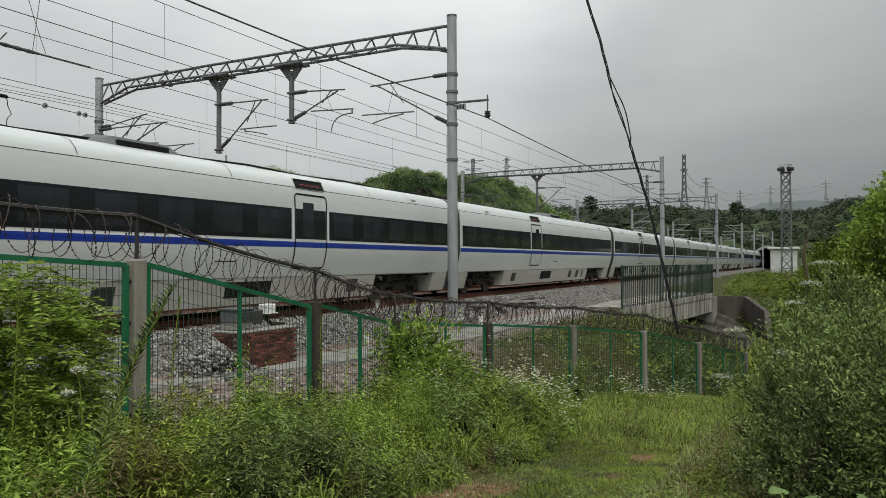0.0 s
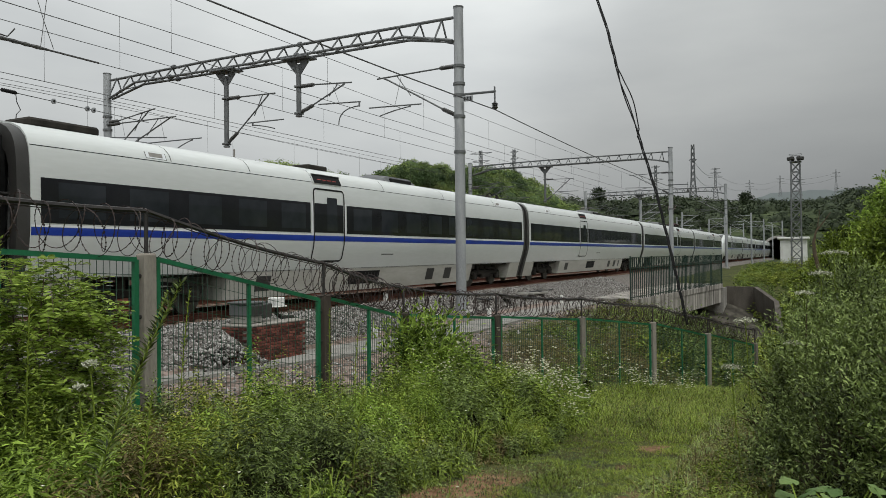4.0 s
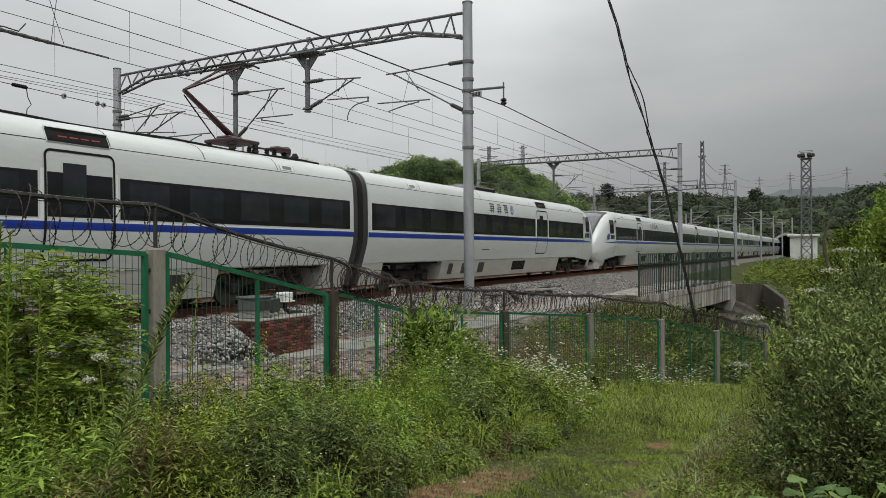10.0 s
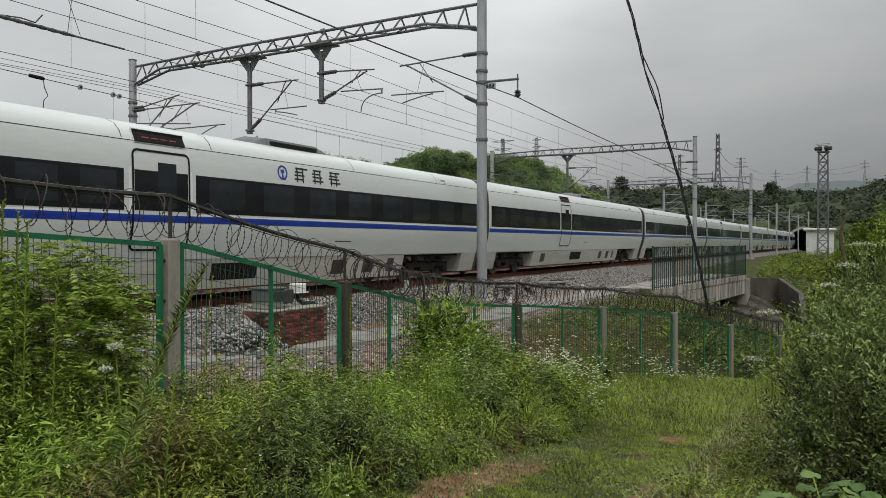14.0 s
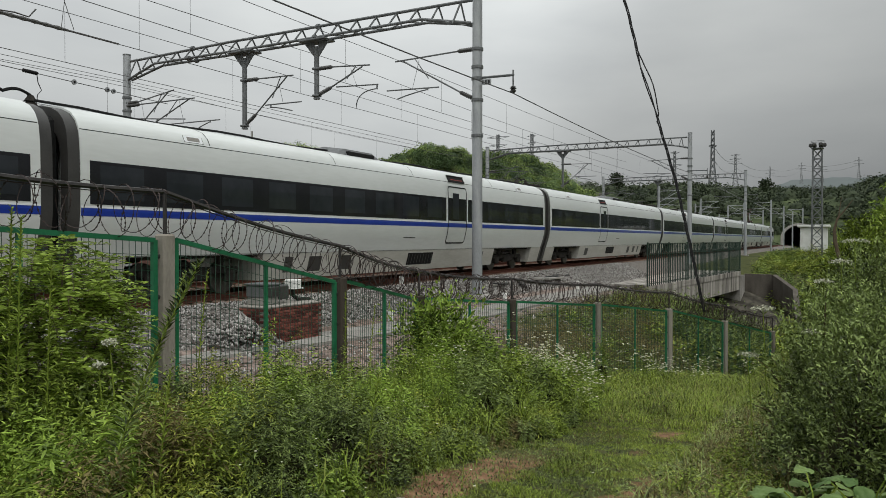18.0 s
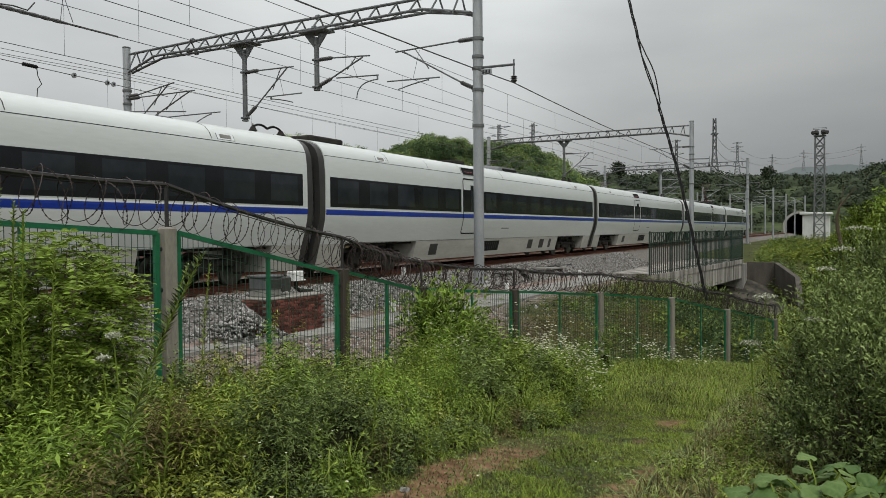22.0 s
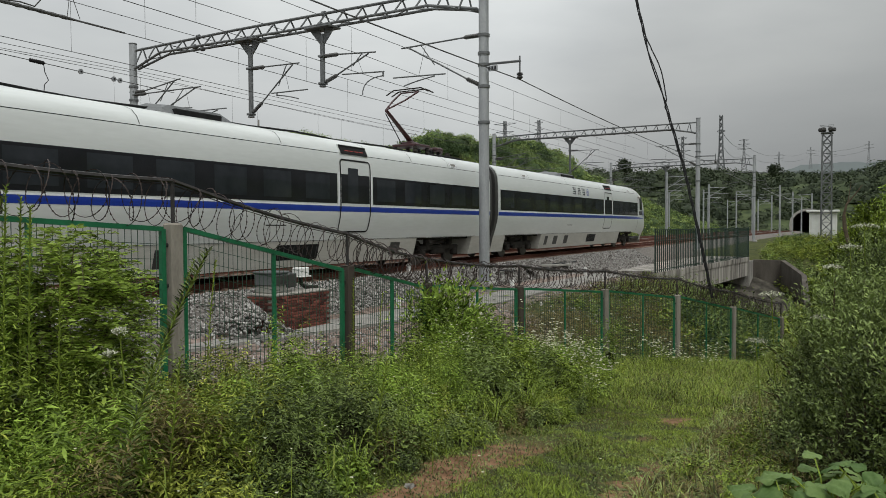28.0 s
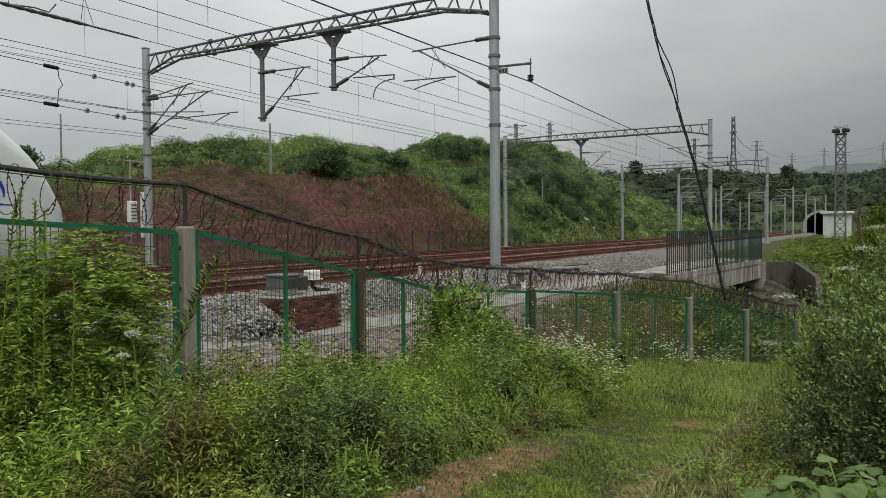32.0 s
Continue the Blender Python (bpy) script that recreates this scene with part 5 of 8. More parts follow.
# ---- lineside fence with razor wire ----
def build_fence():
    n = len(FENCE)
    fence = base("lineside_fence", (0, 0, 0), "green mesh panels between concrete posts, topped with razor wire", "fence")
    post_mesh = Geo().box((0, 0, -1.15), (0.15, 0.15, 2.3), 0.02).mesh("post", POSTM)
    rod_mesh = Geo().tube([(0, 0, -0.15), (0, 0, 0.42)], 0.02, 6).tube([(0, 0, 0.40), (0, 0, 0.43)], 0.028, 6).mesh("rod", BARM)
    bolt_mesh = Geo().box((0, 0, 0), (0.24, 0.04, 0.04), 0.01).mesh("bolt", BARM)
    for k, ((x, y), top) in enumerate(zip(FENCE, FENCE_TOP)):
        a, b = FENCE[max(k - 1, 0)], FENCE[min(k + 1, n - 1)]
        ang = math.degrees(math.atan2(b[1] - a[1], b[0] - a[0])) - 90
        po = part("post", post_mesh, None, fence, "weathered square concrete post")
        po.matrix_basis = pose(x, y, top, 0, 0, ang)
        part("rod", rod_mesh, None, po, "rusty upright rod")
        for z in (-0.22, -0.62, -1.05, -1.5):
            ob = part("bolt", bolt_mesh, None, po)
            ob.matrix_basis = pose(0, 0, z, 0, 0, 90)
    for k in range(n - 1):
        (xa, ya), (xb, yb) = FENCE[k], FENCE[k + 1]
        za, zb = FENCE_TOP[k] - 0.06, FENCE_TOP[k + 1] - 0.06
        d = Vector((xb - xa, yb - ya, 0))
        ln = d.length
        u = d / ln
        A, B = Vector((xa, ya, 0)) + u * 0.13, Vector((xb, yb, 0)) - u * 0.13

        def at(f, z):
            """A point of the panel: f along it, z below its sloping top."""
            p = A.lerp(B, f)
            return (p.x, p.y, za + (zb - za) * f - z)
        H = 1.78
        g = Geo()
        m = int(ln / 0.075)
        for i in range(1, m):
            g.tube([at(i / m, 0.02), at(i / m, H)], 0.0042, 3, ends=False)
        for i in range(1, 12):
            g.tube([at(0, H * i / 12), at(1, H * i / 12)], 0.0032, 3, ends=False)
        pa = part("mesh_panel", g, GREENW, fence, "welded mesh of thin green wires")
        for name, f0, z0, f1, z1, r in (("top_rail", 0, 0, 1, 0, 0.033), ("bottom_rail", 0, H, 1, H, 0.025), ("side_bar", 0, 0, 0, H, 0.034), ("side_bar", 1, 0, 1, H, 0.034), ("middle_bar", 0.5, 0.02, 0.5, H, 0.028)):
            part(name, Geo().tube([at(f0, z0), at(f1, z1)], r, 4), GREEN, pa, "green painted steel bar")
    # the bar on top of the rods
    tops = [Vector((x, y, z + 0.42)) for (x, y), z in zip(FENCE, FENCE_TOP)]
    pts = []
    for a, b in zip(tops[:-1], tops[1:]):
        for i in range(8):
            f = i / 8
            pts.append(a.lerp(b, f) - Vector((0, 0, 0.05 * math.sin(math.pi * f))))
    pts.append(tops[-1])
    part("top_bar", Geo().tube(pts, 0.025, 6), BARM, fence, "dark sagging bar along the tops", True)
    part("top_wire", Geo().tube([p - Vector((0.02, 0, 0.035)) for p in pts], 0.006, 4), RAZOR, fence, "thin rusty wire")
    # concertina: two wires wound in opposite senses
    rng = random.Random(9)
    for k in range(n - 1):
        a, b = tops[k] - Vector((0, 0, 0.22)), tops[k + 1] - Vector((0, 0, 0.22))
        d = b - a
        ln = d.length
        u = d.normalized()
        sd = u.cross(Vector((0, 0, 1))).normalized()
        up = sd.cross(u)
        first = None
        for sense in (1, -1):
            turns = ln / (0.3 if k < 3 else 0.2)
            m = int(turns * 24)
            g = Geo()
            path = []
            ph, ph2 = rng.uniform(0, 6), rng.uniform(0, 6)
            for i in range(m + 1):
                f = i / m
                ang = sense * 2 * math.pi * turns * f + ph
                r = 0.22 + 0.03 * math.sin(7.3 * f * ln + ph2)
                path.append(a.lerp(b, f) + u * 0.07 * math.sin(ang * 0.5 + ph2) + sd * r * 0.8 * math.cos(ang) + up * (r * math.sin(ang) + 0.015 * math.sin(5 * f * ln)))
            g.tube(path, 0.0042 if k < 3 else 0.006, 3, ends=False)
            for i in range(1, m):
                p, q = path[i], path[i - 1]
                t = (p - q).normalized()
                w = t.cross(p - a.lerp(b, i / m)).normalized() * 0.011
                g.add([p + t * 0.016, p + w, p - t * 0.016, p - w], [(0, 1, 2, 3)])
            part("razor_coil", g, RAZOR, fence, "rusty concertina razor wire")


build_fence()


# ---- far fence, red-earth side ----
def far_fence():
    y0, step, n = 14.0, 2.6, 24
    fe = base("far_fence", (0, 0, 0), "dark green wire mesh fence beyond the tracks", "fence")
    bar = Geo().tube([(0, 0, -0.2), (0, 0, 1.9)], 0.04, 4).mesh("post", RAILING)
    g = Geo()
    for i in range(1, 18):
        g.tube([(0, step * i / 18, 0.05), (0, step * i / 18, 1.75)], 0.008, 3, ends=False)
    for i in range(1, 7):
        g.tube([(0, 0, 1.75 * i / 7), (0, step, 1.75 * i / 7)], 0.006, 3, ends=False)
    net = g.mesh("mesh_panel", RAILING)
    rail = Geo().tube([(0, 0, 0), (0, step, 0)], 0.025, 4).mesh("rail", RAILING)
    for k in range(n):
        y = y0 + k * step
        pa = part("mesh_panel", net, None, fe)
        pa.location = (FAR_FENCE, y, ground_z(FAR_FENCE, y) + 0.1)
        part("post", bar, None, pa)
        for zz in (0.05, 1.75):
            part("rail", rail, None, pa).location.z = zz


far_fence()


# ---- bridge over the lane, with its railing ----
def build_bridge():
    a, b = Vector((-9.3, 39.3, 0)), Vector((-7.5, 62.4, 0))
    u = (b - a).normalized()
    sd = Vector((u.y, -u.x, 0))
    br = base("bridge_deck", Matrix.Identity(4), "stained concrete deck edge of the railway bridge over a lane", "bridge", kind="structure")

    def block(name, p, q, w0, w1, z0, z1, m, lab=""):
        c = [p + sd * w0, p + sd * w1, q + sd * w1, q + sd * w0]
        vs = [(v.x, v.y, z) for z in (z0, z1) for v in c]
        return part(name, Geo().add(vs, [(3, 2, 1, 0), (4, 5, 6, 7), (0, 1, 5, 4), (1, 2, 6, 5), (2, 3, 7, 6), (3, 0, 4, 7)]), m, br, lab)
    block("deck_edge", a + u * 1.0, b, -3.6, 0.07, -1.42, -1.08, STREAK, "stained concrete edge beam")
    block("girder", a + u * 9.0, b - u * 0.3, -3.4, 0.02, -2.55, -1.42, STREAK, "grey concrete girder face with water streaks")
    block("abutment", a - u * 0.5, a + u * 9.0, -3.4, 0.05, -5.4, -1.42, STREAK, "pale stained abutment wall")
    block("pier", b - u * 0.4, b + u * 1.2, -3.4, 0.12, -5.4, -1.42, CONCD, "concrete abutment")
    wing = base("retaining_wall", Matrix.Identity(4), "sloping grey concrete retaining wall beside the lane", "retaining wall", kind="structure")
    w0 = b + u * 1.2
    for k, (p, q, z0, z1) in enumerate(((Vector((-7.3, 63.7, 0)), Vector((-5.3, 64.2, 0)), -1.35, -1.4), (Vector((-5.3, 64.2, 0)), Vector((-3.6, 60.5, 0)), -1.4, -2.3), (Vector((-3.6, 60.5, 0)), Vector((-2.9, 52.0, 0)), -2.3, -3.6))):
        nrm = Vector((-(q - p).y, (q - p).x, 0)).normalized() * 0.35
        vs = [(p.x, p.y, -5.5), (q.x, q.y, -5.5), (q.x, q.y, z1), (p.x, p.y, z0)] + [(p.x + nrm.x, p.y + nrm.y, -5.5), (q.x + nrm.x, q.y + nrm.y, -5.5), (q.x + nrm.x, q.y + nrm.y, z1), (p.x + nrm.x, p.y + nrm.y, z0)]
        part("wall_section", Geo().add(vs, [(0, 1, 2, 3), (5, 4, 7, 6), (3, 2, 6, 7), (1, 5, 6, 2), (4, 0, 3, 7)]), WALLM, wing)
    rl = base("bridge_railing", Matrix.Identity(4), "tall dark green steel railing of close upright bars", "railing")
    for z in (1.2, 0.62, -0.95):
        part("rail", Geo().tube([(a.x, a.y, z), (b.x, b.y, z)], 0.03, 4), RAILING, rl)
    bar = Geo().tube([(0, 0, -1.08), (0, 0, 1.22)], 0.034, 4).mesh("bar", RAILING)
    post = Geo().tube([(0, 0, -1.08), (0, 0, 1.26)], 0.055, 4).mesh("post", RAILING)
    n = 66
    for k in range(n + 1):
        p = a.lerp(b, k / n)
        ob = part("post" if k % 11 == 0 else "bar", post if k % 11 == 0 else bar, None, rl)
        ob.location = p


build_bridge()


# ---- yard beside the track ----
def yard():
    g = Geo()
    pts = [(-12.2, 9.0), (-10.9, 15.0), (-10.4, 21.0), (-10.7, 28.0), (-10.4, 36.0)]
    rows = []
    for x, y in pts:
        z = -0.93
        rows.append([(x - 0.75, y, z - 0.2), (x - 0.75, y, z), (x + 0.75, y, z), (x + 0.75, y, z - 0.25)])
    g.sheet(rows)
    tagged(part("pavement", g, CONC), "worn pale concrete footway beside the ballast", "pavement", kind="structure")
    # brick plinth with two equipment cases
    c = Vector((-11.66, 13.3, 0))
    lx, ly, z0, z1 = 0.8, 2.0, -1.1, -0.13
    pl = base("brick_plinth", (c.x, c.y, 0), "low red brick plinth with a mortar cap in the ballast", "brick plinth")
    part("core", Geo().box((0, 0, (z0 + z1) / 2), (lx - 0.04, ly - 0.04, z1 - z0), 0.01), MORTAR, pl, "grey mortar core")
    part("cap", Geo().box((0, 0, z1 + 0.025), (lx + 0.03, ly + 0.03, 0.05), 0.015), MORTAR, pl, "cracked mortar cap")
    bx = Geo().box((0, 0, 0), (0.04, 0.235, 0.054), 0.006).mesh("brick", BRICK)
    by = Geo().box((0, 0, 0), (0.235, 0.04, 0.054), 0.006).mesh("brick", BRICK)
    r = random.Random(2)
    for row in range(16):
        z = z0 + 0.035 + row * 0.064
        if z > z1 - 0.02:
            break
        sh = 0.12 if row % 2 else 0
        for k in range(11):
            y = -ly / 2 + 0.125 + k * 0.247 + sh
            if abs(y) < ly / 2 - 0.1:
                ob = part("brick", bx, None, pl)
                ob.matrix_basis = pose(lx / 2 + r.uniform(-0.004, 0.004), y, z)
        for k in range(6):
            x = -lx / 2 + 0.125 + k * 0.247 + sh
            if abs(x) < lx / 2 - 0.1:
                ob = part("brick", by, None, pl)
                ob.matrix_basis = pose(x, -ly / 2 - r.uniform(-0.004, 0.004), z)
    bo = base("signal_case", (-11.75, 12.75, z1 + 0.05), "grey metal signalling case on a brick plinth", "equipment case")
    part("stand", Geo().box((0, 0, 0.09), (0.5, 0.5, 0.18), 0.02), CONC, bo, "pale concrete stand")
    part("case", Geo().box((0, 0, 0.31), (0.55, 0.55, 0.28), 0.03), GALVD, bo)
    part("lid", Geo().box((0, 0, 0.47), (0.6, 0.6, 0.05), 0.015), GALVD, bo)
    part("door", Geo().box((0.285, 0, 0.3), (0.02, 0.42, 0.2), 0.008), GREYP, bo)
    part("case", Geo().box((0.0, 0.52, 0.26), (0.4, 0.32, 0.34), 0.03), GREYP, bo, "darker grey side case")
    tb = base("track_circuit_box", (-11.8, 13.85, z1 + 0.05), "pale box on a bent steel pedestal", "equipment case")
    part("box", Geo().box((0, 0, 0.42), (0.3, 0.32, 0.22), 0.025), LIMEW, tb)
    part("flange", Geo().box((0, 0, 0.31), (0.36, 0.38, 0.03), 0.01), LIMEW, tb)
    part("pedestal", Geo().tube([(0, 0, 0.3), (0, 0.02, 0.12), (0.05, 0.12, 0.03), (0.1, 0.5, 0.02)], 0.05, 6), UNDER, tb, "bent dark pedestal pipe")
    # white marker stubs and loose concrete slabs
    for x, y, h in ((-11.3, 25.3, 0.4), (-11.6, 17.9, 0.3), (-11.7, 35.0, 0.4), (-14.0, 22.3, 0.35)):
        z = ground_z(x, y) if x > -13 else -0.25
        thing("marker_stub", Geo().box((x, y, z + h / 2), (0.13, 0.13, h), 0.015), LIMEW, "short white painted marker stub", "marker post", "marker stubs")
    for k in range(7):
        x, y = -12.6 + r.uniform(-0.3, 0.3), 27.5 + k * 1.1
        s = Geo().box((x, y, -0.42 + r.uniform(-0.05, 0.06)), (0.5, 0.9, 0.09), 0.015, Matrix.Rotation(r.uniform(-0.5, 0.5), 3, "Z"))
        thing("trough_lid", s, CONC, "loose pale concrete cable trough lid on ballast", "concrete slab", "trough lids")
    hose = [(-12.7 + 0.25 * math.sin(k * 0.9), 27.0 + 0.45 * k, -0.40 + 0.05 * math.cos(k * 1.7)) for k in range(22)]
    thing("loose_cable", Geo().tube(hose, 0.035, 6), CABLE, "black cable lying loose on the ballast", "cable", smooth=True)


yard()


def hut():
    h = base("equipment_hut", (-3.3, 91.0, -0.1), "small white flat-roofed lineside hut", "hut")
    part("wall", Geo().box((0, 0, 1.4), (2.65, 2.8, 2.9), 0.03), LIMEW, h, "whitewashed wall")
    part("roof", Geo().box((0, 0, 3.0), (3.2, 3.4, 0.26), 0.05), LIMEW, h, "thick overhanging flat roof slab")
    part("door", Geo().box((-1.34, -0.3, 1.05), (0.05, 0.9, 2.0), 0.01), BOXG, h)
    t = base("floodlight_tower", (-2.85, 86.0, ground_z(-2.85, 86.0) - 0.05), "lattice steel floodlight tower with lamp cluster", "floodlight tower")
    w0, w1, H = 0.5, 0.42, 10.9 - ground_z(-2.85, 86.0)
    for sx in (-1, 1):
        for sy in (-1, 1):
            part("leg", Geo().tube([(sx * w0, sy * w0, 0), (sx * w1, sy * w1, H)], 0.075, 5), GALVD, t)
    n = 11
    for k in range(n):
        z0, z1 = H * k / n, H * (k + 1) / n
        a, b = w0 + (w1 - w0) * k / n, w0 + (w1 - w0) * (k + 1) / n
        g = Geo()
        for i in range(4):
            p = [(-1, -1), (1, -1), (1, 1), (-1, 1)]
            q0, q1 = p[i], p[(i + 1) % 4]
            g.tube([(q0[0] * a, q0[1] * a, z0), (q1[0] * b, q1[1] * b, z1)], 0.045, 4)
            g.tube([(q1[0] * a, q1[1] * a, z0), (q0[0] * b, q0[1] * b, z1)], 0.045, 4)
            g.tube([(q0[0] * b, q0[1] * b, z1), (q1[0] * b, q1[1] * b, z1)], 0.045, 4)
        part("lattice_panel", g, GALVD, t)
    part("platform", Geo().box((0, 0, H + 0.05), (1.15, 1.15, 0.1), 0.02), GALVD, t)
    for k in range(6):
        an = k * math.pi / 3
        l = part("floodlight", Geo().box((0.62 * math.cos(an), 0.62 * math.sin(an), H + 0.4), (0.42, 0.42, 0.4), 0.1), GREYP, t, "dark floodlight")
    part("guard_rail", Geo().tube([(-0.6, -0.6, H + 0.8), (0.6, -0.6, H + 0.8), (0.6, 0.6, H + 0.8), (-0.6, 0.6, H + 0.8)], 0.025, 4, closed=True), GALVD, t)


hut()


def tunnel():
    """Arched portal at the end of the straight, with a dark bore."""
    tn = base("tunnel_portal", (-11.3, 214, 0), "grey concrete arched tunnel portal in a wooded hill", "tunnel", kind="structure")
    g, ins = Geo(), Geo()
    rows = []
    for y in (0.0, 26.0):
        ring = []
        for k in range(17):
            an = math.pi * k / 16
            ring.append((3.8 * math.cos(an), y, 1.8 + 3.3 * math.sin(an)))
        rows.append([(3.8, y, -1), *ring, (-3.8, y, -1)])
    ins.sheet(rows)
    part("bore", ins, WALLM, tn, "dark lining", True)
    part("end", Geo().box((0, 26, 2), (7.8, 0.3, 6.4)), WALLM, tn)
    for k in range(16):
        a0, a1 = math.pi * k / 16, math.pi * (k + 1) / 16
        vs = []
        for y in (-0.3, 0.6):
            for r, an in ((3.8, a0), (4.4, a0), (4.4, a1), (3.8, a1)):
                vs.append((r * math.cos(an), y, 1.8 + (r - 0.5) * math.sin(an)))
        g.add(vs, [(0, 1, 2, 3), (7, 6, 5, 4), (1, 5, 6, 2), (0, 3, 7, 4)])
    for s in (-1, 1):
        g.box((s * 4.1, 0.15, 0.4), (0.6, 0.9, 2.9))
    part("arch", g, CONCD, tn, "pale concrete arch ring", True)


tunnel()


def pylon(x, y, z, h, wide, arms):
    t = base("power_pylon", (x, y, z), "grey lattice electricity pylon on a distant hill", "pylon", "distant pylons")
    w1 = wide * 0.16
    for sx in (-1, 1):
        for sy in (-1, 1):
            part("leg", Geo().tube([(sx * wide / 2, sy * wide / 2, 0), (sx * w1, sy * w1, h * 0.55), (sx * w1 * 0.7, sy * w1 * 0.7, h)], h * 0.006, 4), GALVD, t)
    g = Geo()
    n = 12
    for k in range(n):
        f0, f1 = k / n, (k + 1) / n
        a = np.interp(f0, [0, 0.55, 1], [wide / 2, w1, w1 * 0.7])
        b = np.interp(f1, [0, 0.55, 1], [wide / 2, w1, w1 * 0.7])
        for sy in (-1, 1):
            g.tube([(-a, sy * a, h * f0), (b, sy * b, h * f1)], h * 0.004, 3)
            g.tube([(a, sy * a, h * f0), (-b, sy * b, h * f1)], h * 0.004, 3)
    part("lattice", g, GALVD, t)
    for f, ln in arms:
        part("cross_arm", Geo().tube([(-ln, 0, h * f), (0, 0, h * f + h * 0.015), (ln, 0, h * f)], h * 0.006, 4).tube([(-ln, 0, h * f), (0, 0, h * f - h * 0.03), (ln, 0, h * f)], h * 0.005, 4), GALVD, t)


def pylons():
    # height above the eye's level follows from each one's place on the ridge
    for ang, d, top, h, wide, arms in PYLONS:
        x, y = -d * math.sin(radians(ang)), d * math.cos(radians(ang))
        pylon(x, y, top - h, h, wide, arms)


PYLONS = [
    (8.75, 420, 60, 42, 6.0, ((0.8, 2.0),)),
    (11.4, 520, 61, 34, 5, ((0.72, 5), (0.85, 4), (0.97, 3))),
    (7.2, 700, 77, 30, 5, ((0.72, 6), (0.85, 5), (0.97, 4))),
    (36.5, 420, 42, 26, 5, ((0.8, 5), (0.95, 4))),
    (35.8, 430, 42, 26, 5, ((0.8, 5), (0.95, 4))),
    (24.6, 300, 44, 22, 4, ((0.8, 4), (0.95, 5))),
    (22.0, 320, 47, 20, 4, ((0.8, 2), (0.95, 2))),
    (4.9, 1100, 101, 30, 5, ((0.7, 6), (0.85, 5))),
    (2.9, 1300, 124, 34, 5, ((0.7, 7), (0.85, 6))),
    (1.6, 1300, 120, 30, 5, ((0.7, 7), (0.85, 6))),
    (-0.6, 1250, 124, 34, 5, ((0.7, 7), (0.85, 6))),
]
pylons()


def power_lines():
    for z, drop in ((0.0, 5), (-7.0, 6)):
        spots = [(-d * math.sin(radians(a)), d * math.cos(radians(a)), top + z) for a, d, top in ((8.75, 420, 52), (7.2, 700, 72), (4.9, 1100, 97), (2.9, 1300, 119), (-0.6, 1250, 119))]
        pts = []
        for p, q in zip(spots[:-1], spots[1:]):
            pts += sag(p, q, drop, 8)[:-1]
        wire("power_line", pts + [spots[-1]], 0.12, "distant power line between pylons", "power lines")


power_lines()


def lineside_bits():
    """Cabinets and poles by the far mast, poles on the hill, and a block house on its crest."""
    f = base("signal_cabinets", (-33.2, 25.2, -0.5), "two white cabinets on slim steel posts beyond the tracks", "signal cabinet")
    for y in (-0.45, 0.45):
        part("post", Geo().tube([(0, y, 0), (0, y, 5.6)], 0.04, 5), GALV, f)
    part("beam", Geo().tube([(0, -0.9, 5.6), (0, 0.9, 5.6)], 0.035, 5), GALV, f)
    for y, z0, z1 in ((-0.45, 2.4, 3.5), (0.35, 1.6, 4.0)):
        c = part("cabinet", Geo().box((0.1, y, (z0 + z1) / 2), (0.3, 0.42, z1 - z0), 0.03), LIMEW, f, "white cabinet")
        for k in range(5):
            part("slot", Geo().box((0.26, y, z0 + 0.2 + k * (z1 - z0 - 0.4) / 4), (0.02, 0.3, 0.06)), GREYP, c)
    for x, y, h in ((-44.5, 47, 4.5), (-41, 84, 5.5), (-39.5, 95, 5.0), (-60, 38, 5.5)):
        thing("utility_pole", Geo().tube([(x, y, ground_z(x, y) - 0.3), (x, y, ground_z(x, y) + h)], [0.11, 0.07], 6), CONC, "pale concrete pole standing in the scrub", "pole", "hill poles")
    x, y = -46.1, 150
    z = ground_z(x, y) - 0.4
    b = base("block_house", (x, y, z), "small grey concrete block house on the hill crest", "building")
    part("wall", Geo().box((0, 0, 1.3), (3.0, 3.0, 2.8), 0.05), CONC, b)
    part("roof", Geo().box((0, 0, 2.8), (3.3, 3.3, 0.2), 0.04), CONCD, b)
    for k in (-1, 1):
        part("window", Geo().box((k * 0.7, -1.52, 1.8), (0.6, 0.06, 0.7)), GREYP, b)


lineside_bits()


# ---- hanging twisted cable ----
def hanging_cable():
    pts = [(-6.3, 20.25, 10.8), (-5.42, 20.55, 7.72), (-5.1, 20.69, 6.23), (-4.63, 20.91, 4.59), (-4.22, 21.11, 3.03), (-3.96, 21.22, 1.78), (-3.71, 21.32, 0.52), (-3.5, 21.43, -0.6)]
    V = [Vector(p) for p in pts]
    th = base("hanging_cable", (0, 0, 0), "black twisted cable hanging slack down to the fence", "cable")
    for s in range(3):
        path = []
        for k in range(61):
            f = k / 60 * (len(V) - 1)
            i = min(int(f), len(V) - 2)
            p = V[i].lerp(V[i + 1], f - i)
            b = 0.028 + (0.13 * math.exp(-((k - 20) / 4.0) ** 2) if s == 2 else 0)
            path.append(p + Vector((b * (math.cos(k * 0.5 + s * 2.1) if b < 0.06 else 1.0), 0, 0.3 * b * math.sin(k * 0.5 + s * 2.1))))
        part("strand", Geo().tube(path, 0.019, 6), CABLE, th, smooth=True)


hanging_cable()


# ---- plants ----
RNG = np.random.default_rng(11)


